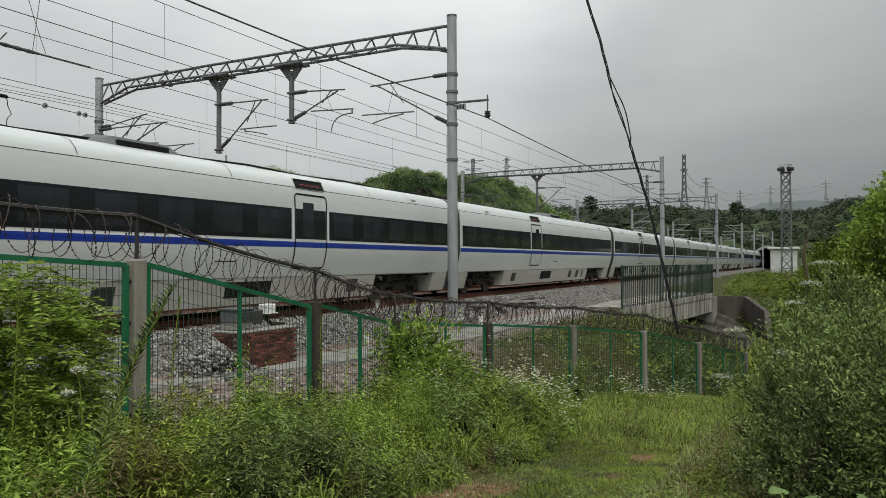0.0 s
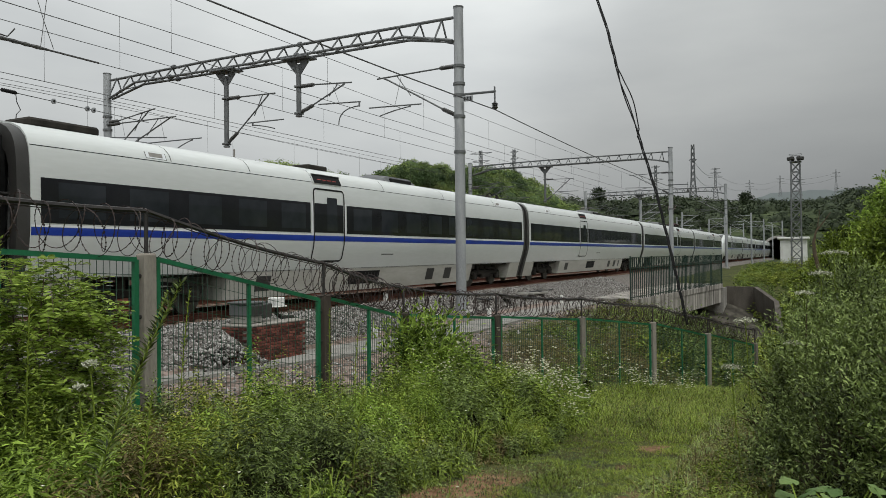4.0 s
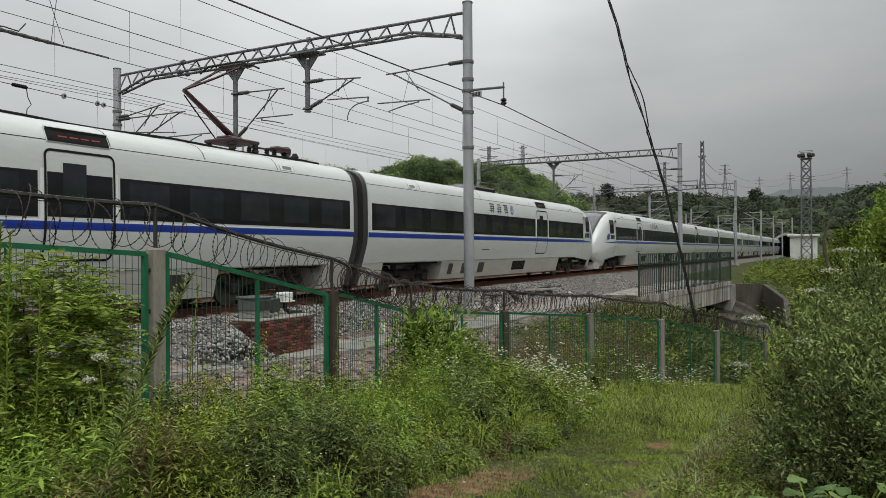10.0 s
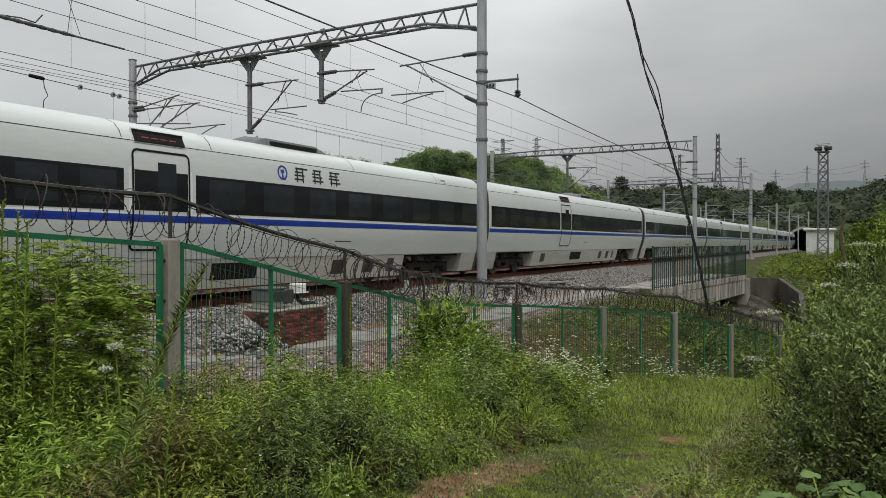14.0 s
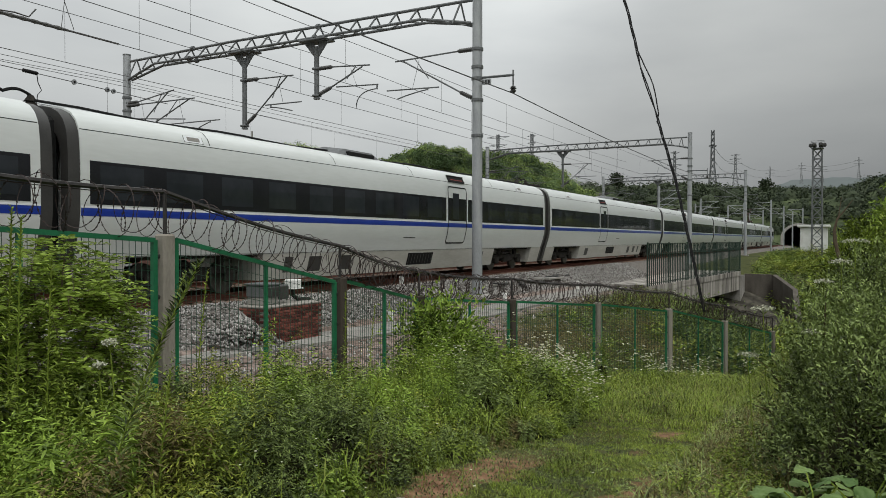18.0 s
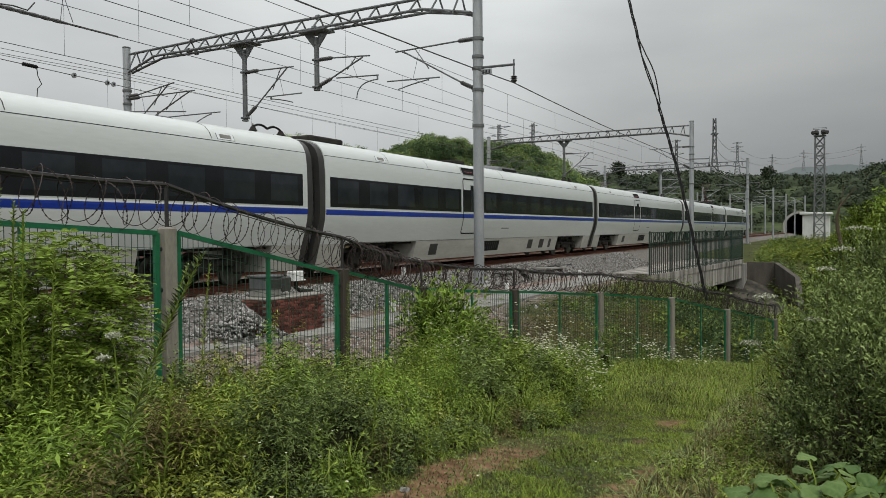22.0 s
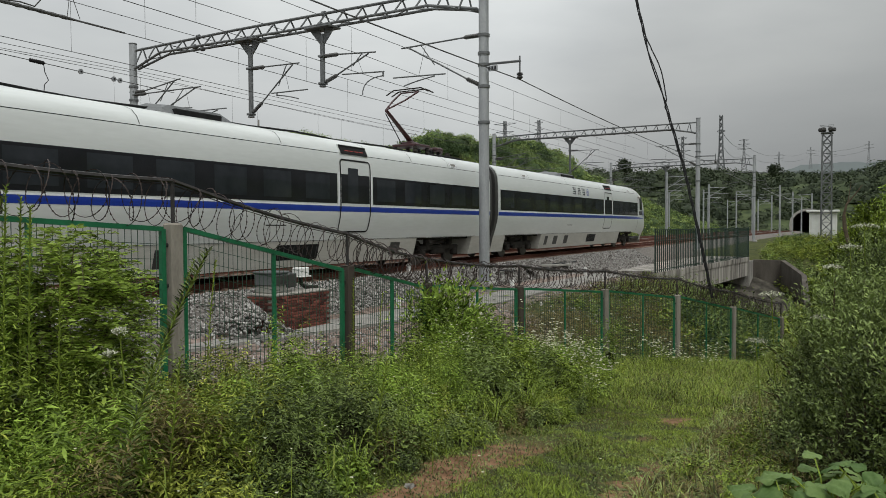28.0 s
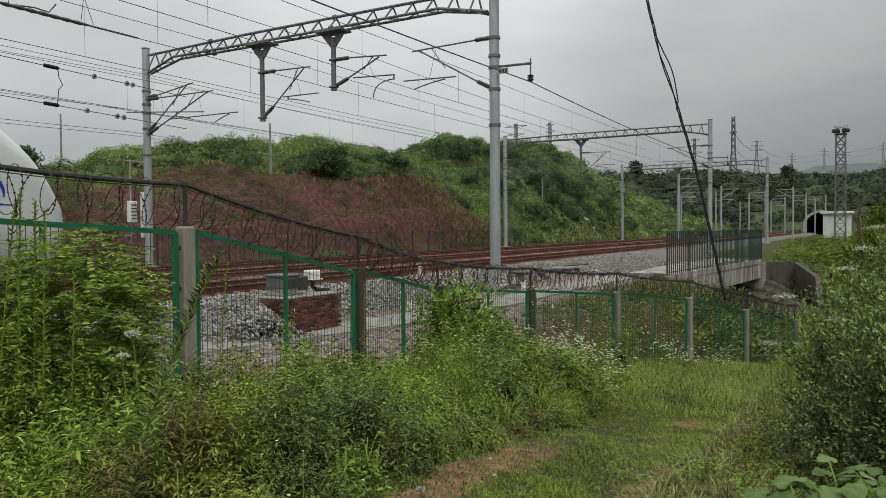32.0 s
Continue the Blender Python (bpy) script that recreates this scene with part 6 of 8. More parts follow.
def weed_patch(xy, tall, count, leaf, wide, lean=0.2, start=0.1, bush=0.16):
    """Branching leafy plants at points xy; their height swells and sinks in mounds."""
    n = len(xy)
    z = height(xy[:, 0], xy[:, 1])
    foot = np.c_[xy, z - 0.02]
    H = tall * RNG.uniform(0.65, 1.2, n) * (1.0 + 0.62 * lumps(xy[:, 0], xy[:, 1], 0.2 + 0.1 * tall, 1.7))
    bend = RNG.normal(size=(n, 2)) * lean * H[:, None]
    k = np.linspace(start, 1.0, count)[None, :] + RNG.uniform(-0.05, 0.05, (n, count))
    turn = RNG.uniform(0, 6.28, (n, 1))
    arm = turn + (np.arange(count) % 5)[None, :] * 1.257
    reach = bush * (H / tall)[:, None] * np.clip(k * 1.5 - 0.25, 0, 1) * RNG.uniform(0.2, 1.2, (n, count))
    up = H[:, None] * (k - 0.25 * (reach / bush) ** 2 * k)
    root = foot[:, None, :] + np.stack([bend[:, :1] * k ** 2 + reach * np.cos(arm), bend[:, 1:] * k ** 2 + reach * np.sin(arm), up], -1)
    az = arm + RNG.normal(0, 1.1, (n, count))
    el = RNG.uniform(-0.35, 0.55, (n, count)) + 0.55 * k ** 4
    way = np.stack([np.cos(az) * np.cos(el), np.sin(az) * np.cos(el), np.sin(el)], -1)
    taper = (1.15 - 0.55 * k) * RNG.uniform(0.6, 1.3, (n, count))
    a = leaves(root.reshape(-1, 3), way.reshape(-1, 3), (leaf * taper).ravel(), (wide * taper).ravel(), rng=RNG)
    tip = foot + np.c_[bend, H]
    mid = foot + np.c_[bend * 0.25, H * 0.5]
    w = np.array([0.002, 0.001, 0])
    st = np.stack([foot - w, foot + w, mid + w, mid - w, mid - w, mid + w, tip + w * 0.4, tip - w * 0.4], 1).reshape(-1, 3)
    i = np.arange(2 * n)[:, None] * 4
    return merge(a, (st, np.concatenate([i, i + 1, i + 2, i + 3], 1))), tip


def scatter(n, x0, x1, y0, y1, keep):
    """Random points of a rectangle for which keep(x, y) holds."""
    p = np.c_[RNG.uniform(x0, x1, n), RNG.uniform(y0, y1, n)]
    return p[keep(p[:, 0], p[:, 1])]


def path_mid(y):
    return np.interp(y, [0, 4, 6, 8, 10, 14, 20], [-1.9, -2.05, -2.1, -2.2, -2.3, -2.9, -3.3])


def path_half(y):
    return np.interp(y, [0, 3, 6, 9, 12, 20], [0.8, 0.85, 0.9, 0.9, 1.1, 1.3])


def verge(x, y):
    """The weedy strip between the trodden path and the fence."""
    xf = np.interp(y, FY, FX)
    return (x > xf - 0.6) & (x < path_mid(y) - path_half(y)) & (np.hypot(x, y) > 1.6)


def stuff(name, data, m, label, category):
    return tagged(new(name, fast_mesh(name, *data, m)), label, category, kind="stuff")


def grass_blades(xy, tall, wide):
    n = len(xy)
    foot = np.c_[xy, height(xy[:, 0], xy[:, 1]) - 0.005]
    az = RNG.uniform(0, 2 * np.pi, n)
    el = RNG.uniform(0.2, 1.3, n)
    way = np.stack([np.cos(az) * np.cos(el), np.sin(az) * np.cos(el), np.sin(el)], -1)
    return leaves(foot, way, tall * RNG.uniform(0.5, 1.4, n), wide, 0.1, RNG)


def weed_mounds(spots, shoots, leaf, wide, m, label):
    """Bushy weeds: domes of leafy shoots, each shoot a star of narrow leaves, over a dome coloured dark as inner shade.
    """
    spots = np.asarray(spots, float)
    n = len(spots)
    z = height(spots[:, 0], spots[:, 1])
    own = np.repeat(np.arange(n), shoots)
    k = len(own)
    th, up = RNG.uniform(0, 2 * np.pi, k), RNG.uniform(0.0, 1.0, k) ** 0.8
    flat = np.sqrt(1 - up ** 2)
    d = np.c_[flat * np.cos(th), flat * np.sin(th), up]
    bulge = RNG.uniform(0.78, 1.14, k) * (1 + 0.22 * np.sin(3 * th + own * 1.9) + 0.15 * np.sin(7 * up + own))
    R, H = spots[own, 2] * bulge * np.where(up < 0.25, 0.8, 1.0), spots[own, 3] * bulge
    tip = np.c_[spots[own, 0] + d[:, 0] * R, spots[own, 1] + d[:, 1] * R, z[own] + 0.04 + d[:, 2] * H]
    axis = unit(d * np.array([0.7, 0.7, 0.5]) + np.array([0, 0, 0.75]) + RNG.normal(size=(k, 3)) * 0.22)
    per = 11
    f = np.linspace(0, 1, per)[None, :]
    az = np.arange(per)[None, :] * 2.4 + RNG.uniform(0, 6.28, (k, 1))
    e1 = unit(np.cross(axis, np.array([0.3, 0.1, 1.0])))
    e2 = np.cross(axis, e1)
    stem = leaf * 1.9
    root = tip[:, None, :] - axis[:, None, :] * (stem * (1 - f))[..., None]
    out_ = np.cos(az)[..., None] * e1[:, None, :] + np.sin(az)[..., None] * e2[:, None, :]
    way = out_ + axis[:, None, :] * (0.05 + 1.0 * f ** 2)[..., None] - np.array([0, 0, 0.25])
    size = (leaf * (1.15 - 0.55 * f) * RNG.uniform(0.7, 1.25, (k, per))).ravel()
    a = leaves(root.reshape(-1, 3), way.reshape(-1, 3), size, wide * size / leaf, 0.2, RNG)
    stuff("weed_mounds", a, m, label, "weeds")
    # solid dome per clump, coloured dark to imitate shade between the leaves
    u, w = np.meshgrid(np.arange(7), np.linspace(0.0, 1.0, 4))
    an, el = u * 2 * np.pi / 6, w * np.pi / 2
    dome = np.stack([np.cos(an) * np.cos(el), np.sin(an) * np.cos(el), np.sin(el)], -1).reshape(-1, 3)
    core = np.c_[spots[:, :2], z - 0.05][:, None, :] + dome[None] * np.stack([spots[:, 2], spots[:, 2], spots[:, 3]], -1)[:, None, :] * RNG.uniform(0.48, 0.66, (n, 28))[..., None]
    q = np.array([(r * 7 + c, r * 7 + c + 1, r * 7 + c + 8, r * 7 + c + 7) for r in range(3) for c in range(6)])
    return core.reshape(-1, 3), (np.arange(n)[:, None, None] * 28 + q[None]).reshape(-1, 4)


def arching_blades(xy, tall, wide):
    """Long blades that rise and bow over, in four lengths each."""
    n = len(xy)
    foot = np.c_[xy, height(xy[:, 0], xy[:, 1]) - 0.01]
    az = RNG.uniform(0, 2 * np.pi, n)
    h = tall * RNG.uniform(0.6, 1.25, n)
    f = np.array([0, 0.3, 0.58, 0.82, 1.0])
    reach = h * RNG.uniform(0.35, 0.95, n)
    run = reach[:, None] * f[None, :] ** 1.7
    up = h[:, None] * (1.25 * f - 0.75 * f ** 3 * RNG.uniform(0.5, 1.4, (n, 1)))
    mid = foot[:, None, :] + np.stack([np.cos(az)[:, None] * run, np.sin(az)[:, None] * run, up], -1)
    side = np.stack([-np.sin(az), np.cos(az), 0 * az], -1)[:, None, :] * (wide * np.array([0.7, 1.0, 0.9, 0.6, 0.05]))[None, :, None] * 0.5
    v = np.stack([mid - side, mid + side], 2).reshape(-1, 3)
    i = (np.arange(n)[:, None] * 10 + np.arange(4)[None, :] * 2).ravel()[:, None]
    return v, np.concatenate([i, i + 1, i + 3, i + 2], 1)


def mound_spots(n, r, h, keep, x0=-6.4, x1=-1.6, y0=1.4, y1=14.5):
    p = scatter(n, x0, x1, y0, y1, keep)
    return np.c_[p, RNG.uniform(0.6, 1.3, len(p)) * r, RNG.uniform(0.6, 1.3, len(p)) * h]


def weeds():
    """The verge in three tones, each in its own patches, over an understorey."""
    near = lambda x, y: verge(x, y) & (y < 9)
    mid = lambda x, y: verge(x, y) & (y >= 9) & (y < 14.8)
    far = lambda x, y: verge(x, y) & (y >= 14)
    tone = lambda x, y: lumps(x, y, 0.24, 3.0) + 0.35 * RNG.normal(size=len(x))
    sets = (("weeds", LEAF_A, lambda x, y: np.abs(tone(x, y)) < 0.45, 0.52, 0.115, 0.03, "dense knee-high leafy weeds along the fence"),
            ("weeds", LEAF_B, lambda x, y: tone(x, y) > 0.35, 0.44, 0.095, 0.028, "yellowish green weeds among the taller growth"),
            ("weeds", LEAF_D, lambda x, y: tone(x, y) < -0.3, 0.5, 0.10, 0.024, "darker weeds in the hollows of the verge"),
            ("weeds", LEAF_C, lambda x, y: lumps(x, y, 0.3, 7.0) > 0.4, 0.56, 0.12, 0.03, "bright fresh weeds in clumps"))
    for name, m, where, tall, leaf, wide, label in sets:
        a, _ = weed_patch(scatter(300, -6.5, -1.5, 0.6, 9, lambda x, y: near(x, y) & where(x, y)), tall * 0.72, 30, leaf * 0.62, wide * 0.72)
        b, _ = weed_patch(scatter(300, -7, -1.5, 9, 15, lambda x, y: mid(x, y) & where(x, y)), tall * 0.95, 26, leaf * 1.0, wide * 0.85)
        c, _ = weed_patch(scatter(300, -7, -1.5, 14, 24, lambda x, y: far(x, y) & where(x, y)), 0.24, 14, 0.12, 0.03)
        stuff(name, merge(a, b, c), m, label, "weeds")
    room = lambda x, y: verge(x, y) & (x > np.interp(y, FY, FX) + 0.1) & (x < path_mid(y) - path_half(y) - 0.15)
    low = lambda x, y: np.clip((path_mid(y) - path_half(y) - x) / 1.6, 0.35, 1.0)
    cores = []
    for m, count, shoots, r, h, leaf, wide, label in ((LEAF_A, 70, 78, 0.31, 0.66, 0.055, 0.019, "bushy mid-green weeds with narrow leaves"),
                                                      (LEAF_B, 60, 64, 0.25, 0.50, 0.052, 0.018, "bushy yellow-green weeds with narrow leaves"),
                                                      (LEAF_C, 46, 64, 0.26, 0.64, 0.068, 0.021, "fresh bright green weeds in bushy clumps"),
                                                      (LEAF_D, 46, 64, 0.28, 0.46, 0.05, 0.017, "dark green small-leaved weeds in bushy clumps"),
                                                      (DRYLEAF, 18, 50, 0.22, 0.48, 0.05, 0.012, "browning dry weeds among the green ones")):
        sp = mound_spots(int(count * 2.4), r, h, room)
        sp[:, 3] *= low(sp[:, 0], sp[:, 1])
        cores.append(weed_mounds(sp, shoots, leaf, wide, m, label))
    # the bright low growth in front and the tall growth along the fence
    cores.append(weed_mounds(mound_spots(20, 0.26, 0.5, lambda x, y: x < -3.5, -5.0, -3.5, 2.2, 3.4), 90, 0.075, 0.017, LEAF_C, "bright broad-leaved weeds in a low drift"))
    cores.append(weed_mounds(mound_spots(26, 0.3, 0.5, lambda x, y: x < 0, -4.4, -3.3, 3.7, 5.1), 90, 0.05, 0.011, LEAF_D, "dark green small-leaved weeds in bushy clumps"))
    cores.append(weed_mounds(mound_spots(14, 0.28, 0.95, lambda x, y: x < 0, -5.4, -4.5, 2.0, 3.0), 110, 0.07, 0.012, LEAF_A, "tall mid-green weeds before the fence"))
    cores.append(weed_mounds(mound_spots(12, 0.3, 0.6, lambda x, y: x < 0, -4.9, -3.9, 6.2, 7.6), 100, 0.07, 0.014, LEAF_C, "fresh bright green weeds in bushy clumps"))
    for m, n, label in ((LEAF_A, 14, "bushy mid-green weeds with narrow leaves"), (LEAF_B, 17, "bushy yellow-green weeds with narrow leaves"), (LEAF_D, 7, "dark green small-leaved weeds in bushy clumps"), (DRYLEAF, 5, "browning dry weeds among the green ones")):
        cores.append(weed_mounds(mound_spots(n, 0.24, 0.45, lambda x, y: x < 0, -5.1, -3.3, 2.1, 4.2), 80, 0.06, 0.012, m, label))
    fx = lambda x, y: (x > np.interp(y, FY, FX) + 0.15) & (x < np.interp(y, FY, FX) + 1.1)
    cores.append(weed_mounds(mound_spots(60, 0.34, 0.68, lambda x, y: fx(x, y) & (y > 8.3), -6.6, -3.6, 8, 15.5), 110, 0.085, 0.017, LEAF_A, "tall weeds in bushy clumps along the fence"))
    cores.append(weed_mounds(mound_spots(30, 0.32, 0.66, lambda x, y: fx(x, y) & (y > 11), -6.6, -3.6, 11, 15.5), 100, 0.085, 0.018, LEAF_C, "tall bright weeds in bushy clumps along the fence"))
    # waist-high growth beyond the bend of the verge
    for m, spots, label in ((LEAF_A, ((-4.6, 9.3), (-4.15, 9.5), (-3.85, 8.9), (-4.35, 10.3), (-3.75, 10.1), (-5.0, 8.5)), "tall mid-green weeds in bushy clumps"), (LEAF_D, ((-4.35, 8.5), (-3.95, 9.9), (-4.8, 9.9), (-3.9, 8.2)), "tall dark green weeds in bushy clumps"), (LEAF_C, ((-4.0, 10.8), (-5.2, 9.2)), "tall fresh green weeds in bushy clumps")):
        sp = np.array([(x, y, 0.33, 0.95 if x < -4.7 else 0.72) for x, y in spots])
        cores.append(weed_mounds(sp, 150, 0.085, 0.02, m, label))
    edge = lambda x, y: (x > path_mid(y) - path_half(y) - 0.3) & (x < path_mid(y) - path_half(y) + 0.02)
    for m, n in ((LEAF_D, 46), (LEAF_A, 40), (LEAF_J, 26)):
        cores.append(weed_mounds(mound_spots(n * 2, 0.12, 0.17, edge, -4.2, -2.0, 3.0, 9.5), 46, 0.04, 0.011, m, "low weeds creeping in from the edge of the path"))
    stuff("weed_stems", merge(*cores), SHADE, "dark domes standing in for shade inside the weeds", "weeds")
    dens = lambda y: np.interp(y, [0, 5, 9, 14], [1, 0.75, 0.4, 0.25])
    g = scatter(420000, -5, 0.2, 2.2, 13, lambda x, y: (np.abs(x - path_mid(y)) < path_half(y) + 0.35) & (RNG.uniform(0, 1, len(x)) < dens(y)) & (lumps(x, y, 0.3) + 0.5 * lumps(x, y, 0.11, 2.0) > -0.7 + 0.35 * RNG.normal(size=len(x)) + 2.2 * np.exp(-((x + 2.5 + 0.035 * y) / 0.23) ** 2) * (y < 6.9) + 1.6 * np.exp(-((x + 1.12 + 0.055 * y) / 0.18) ** 2) * (y < 6.9) + 2.0 * np.exp(-((x + 2.03) / 0.13) ** 2 - ((y - 7.9) / 0.3) ** 2) + 2.0 * np.exp(-((x + 2.0) / 0.2) ** 2 - ((y - 9.8) / 0.5) ** 2)))
    tuft = np.clip(0.55 + 0.75 * grain(g[:, 0], g[:, 1], 0.13) + 0.6 * grain(g[:, 0], g[:, 1], 0.45), 0.12, 1.7)
    two = grain(g[:, 0], g[:, 1], 0.3) + 0.4 * RNG.normal(size=len(g)) > 0.1
    stuff("grass", grass_blades(g[two], 0.062 * tuft[two], 0.0055), GRASS, "short trodden grass on the earth path", "grass")
    stuff("grass", grass_blades(g[~two], 0.056 * tuft[~two], 0.006), LEAF_A, "darker tufts of grass on the earth path", "grass")
    g = scatter(60000, -4.2, 0.0, 2.2, 9, lambda x, y: (np.abs(x - path_mid(y)) < path_half(y) + 0.35) & (RNG.uniform(0, 1, len(x)) < dens(y) * 0.7))
    stuff("grass", arching_blades(g, 0.035, 0.009), LEAF_D, "low creeping leaves on the earth path", "grass")
    g = scatter(48000, -5, 0.2, 2.2, 12.5, lambda x, y: (np.abs(x - path_mid(y)) < path_half(y) + 0.35) & (lumps(x, y, 0.4, 6.0) > -0.25))
    stuff("grass", grass_blades(g, 0.035, 0.006), DRYLEAF, "dry trodden blades on the earth path", "grass")
    g = scatter(52000, -7, -0.6, 10.2, 23, lambda x, y: (x > np.interp(y, FY, FX) - 0.2) & (x < path_mid(y) + path_half(y) + 0.7))
    rise = np.clip((g[:, 1] - 10.0) / 3.2 + 0.3 * grain(g[:, 0], g[:, 1], 0.5), 0.22, 1.1)
    stuff("grass", arching_blades(g[::2], 0.27 * rise[::2], 0.008), LEAF_A, "long bright grass at the end of the path", "grass")
    stuff("grass", arching_blades(g[1::7], 0.24 * rise[1::7], 0.008), DRYLEAF, "dry blades among the long grass", "grass")
    stuff("grass", arching_blades(g[1::2], 0.23 * rise[1::2], 0.008), GRASS, "long green grass at the end of the path", "grass")
    g = scatter(5200, -6.5, -1.5, 0.6, 12, lambda x, y: verge(x, y) & (lumps(x, y, 0.5, 5.0) > 0.35))
    stuff("grass", arching_blades(g, 0.42, 0.011), GRASS, "long grass blades among the weeds", "grass")
    g = scatter(26000, -1.7, 0.4, 2.6, 13, lambda x, y: (x > path_mid(y) + path_half(y) - 0.1) & (x < path_mid(y) + path_half(y) + 1.0) & (grain(x, y, 0.28) > -0.25))
    stuff("grass", arching_blades(g[::2], 0.26, 0.008), LEAF_J, "bowed long grass beside the path", "grass")
    stuff("grass", arching_blades(g[1::5], 0.27, 0.007), GRASS, "yellowing long grass beside the path", "grass")
    stuff("grass", arching_blades(g[1::2], 0.24, 0.007), DRYLEAF, "dead brown grass beside the path", "grass")
    g = scatter(7000, -1.4, 0.6, 2.2, 12, lambda x, y: (x > path_mid(y) + path_half(y) - 0.1) & (lumps(x, y, 0.5, 1.0) > -0.2))
    stuff("grass", grass_blades(g[::2], 0.2, 0.007), STRAW, "dry grass at the foot of the bank", "grass")
    a, _ = weed_patch(scatter(1900, -1.4, 1.4, 2.0, 14, lambda x, y: x > path_mid(y) + path_half(y) + 0.05), 0.3, 20, 0.07, 0.014)
    stuff("weeds", a, DRYLEAF, "browning weeds at the foot of the overgrown bank", "weeds")
    a = weed_mounds(mound_spots(60, 0.2, 0.26, lambda x, y: (x > path_mid(y) + path_half(y)) & (x < path_mid(y) + path_half(y) + 1.1), -1.4, 0.4, 3.0, 13), 60, 0.05, 0.014, LEAF_A, "low weeds at the foot of the overgrown bank")
    stuff("weed_stems", a, SHADE, "dark domes standing in for shade inside the weeds", "weeds")
    # the ground about the standpoint
    g = scatter(16000, -5.5, 3.5, -6, 2.4, lambda x, y: lumps(x, y, 0.5, 2.0) > -0.6 + 2.0 * np.exp(-((x + 2.5) / 0.16) ** 2) + 2.0 * np.exp(-((x + 1.35) / 0.14) ** 2))
    stuff("grass", arching_blades(g, 0.09, 0.012), GRASS, "short trodden grass beside the path", "grass")
    a, _ = weed_patch(scatter(900, -6.2, -3.3, -6, 1.2, lambda x, y: lumps(x, y, 0.5, 4.0) > -0.2), 0.4, 24, 0.07, 0.016)
    b, _ = weed_patch(scatter(700, 0.9, 4.0, -6, 3.0, lambda x, y: lumps(x, y, 0.5, 5.0) > -0.2), 0.4, 24, 0.07, 0.016)
    stuff("weeds", merge(a, b), LEAF_A, "knee-high weeds on both sides of the path", "weeds")
    # inside the fence and down towards the lane
    inside = lambda x, y: (x < np.interp(y, FY, FX)) & (x > -9.6) | (y > 25) & (x > -9.0)
    for m, k in ((LEAF_A, 0.0), (LEAF_D, 2.0), (DRYLEAF, 4.0)):
        a, _ = weed_patch(scatter(2600, -11.5, -2.5, 12.5, 42, lambda x, y: inside(x, y) & (x > -8.6) & ((y > 20.5) | (x > np.interp(y, FY, FX) - 1.1)) & (lumps(x, y, 0.7, k) > 0.0)), 0.5, 20, 0.15, 0.032)
        stuff("weeds", a, m, "tall weeds on the slope inside the fence", "weeds")
    a, _ = weed_patch(scatter(420, -7.8, -5.7, 16.3, 20.5, inside), 0.55, 20, 0.12, 0.022)
    b, _ = weed_patch(scatter(340, -6.6, -4.6, 22, 26.5, lambda x, y: inside(x, y) | (y > 22)), 0.7, 20, 0.13, 0.024)
    stuff("weeds", merge(a, b), DRYLEAF, "dry brown weeds on the slope inside the fence", "weeds")
    for m, k in ((LEAF_B, 0.0), (LEAF_A, 2.0), (LEAF_F, 4.0)):
        a, _ = weed_patch(scatter(2600, -8.0, 6, 24, 92, lambda x, y: (x > np.interp(y, [24, 60, 66, 92], [-6, -3.2, -7, -8])) & (lumps(x, y, 2.5, k) > -0.1)), 0.9, 16, 0.34, 0.09)
        stuff("scrub", a, m, "rough scrub on the slope towards the hut", "scrub")
    # the red cut slope: rubble, dry tufts, a light fringe along its upper edge
    slope = lambda x, y: (x > crest_line(y)) & (x < -34.8)
    g = scatter(13000, -42, -34.8, 48, 78, lambda x, y: slope(x, y) & (lumps(x, y, 2.2, 1.0) + 0.1 * (y - 58) > 0.0))
    stuff("dry_grass", arching_blades(g, 0.42, 0.05), DRYLEAF, "dry brownish grass hanging on the red slope", "grass")
    g = scatter(24000, -42.5, -34.8, 52, 79, lambda x, y: slope(x, y) & (lumps(x, y, 1.5, 3.0) + 0.12 * (y - 66) > 0.0))
    stuff("dry_grass", arching_blades(g, 0.4, 0.045), STRAW, "pale straw-coloured grass on the red slope", "grass")
    g = scatter(5200, -56, -35, 18, 74, lambda x, y: slope(x, y) & (lumps(x, y, 1.7, 5.0) > 0.55))
    stuff("dry_grass", arching_blades(g, 0.4, 0.05), LEAF_F, "tufts of grass on the red slope", "grass")
    g = scatter(20000, -58, -36, 20, 79, lambda x, y: np.abs(x - crest_line(y) + 0.4) < 1.2)
    stuff("grass", arching_blades(g, 0.45, 0.05), LEAF_H, "light green grass along the top of the cut", "grass")
    g = scatter(9000, -41, -34.7, 74, 125, lambda x, y: grain(x, y, 4.0) > 0.15)
    stuff("dry_grass", arching_blades(g, 0.5, 0.09), DRYLEAF, "dry brownish grass on the foot of the hill", "grass")
    g = scatter(26000, -56, -36, 74, 135, lambda x, y: grain(x, y, 3.0) > -0.6)
    stuff("grass", arching_blades(g, 0.6, 0.08), LEAF_F, "rough grass between the bushes on the hill", "grass")
    g = scatter(15000, -43, -34.7, 74, 150, lambda x, y: grain(x, y, 2.5) > -0.5)
    stuff("grass", arching_blades(g, 0.55, 0.09), LEAF_H, "light green grass along the foot of the hill", "grass")


def crest_line(y):
    """Upper edge of the bare cut slope."""
    return np.interp(y, [0, 40, 44, 47, 50, 60, 68, 70.5, 72.5, 74.5, 76.5, 78], [-53, -51, -48.5, -45.5, -41.2, -40.5, -40.9, -41.4, -41.4, -38.6, -36.0, -34.6])


weeds()


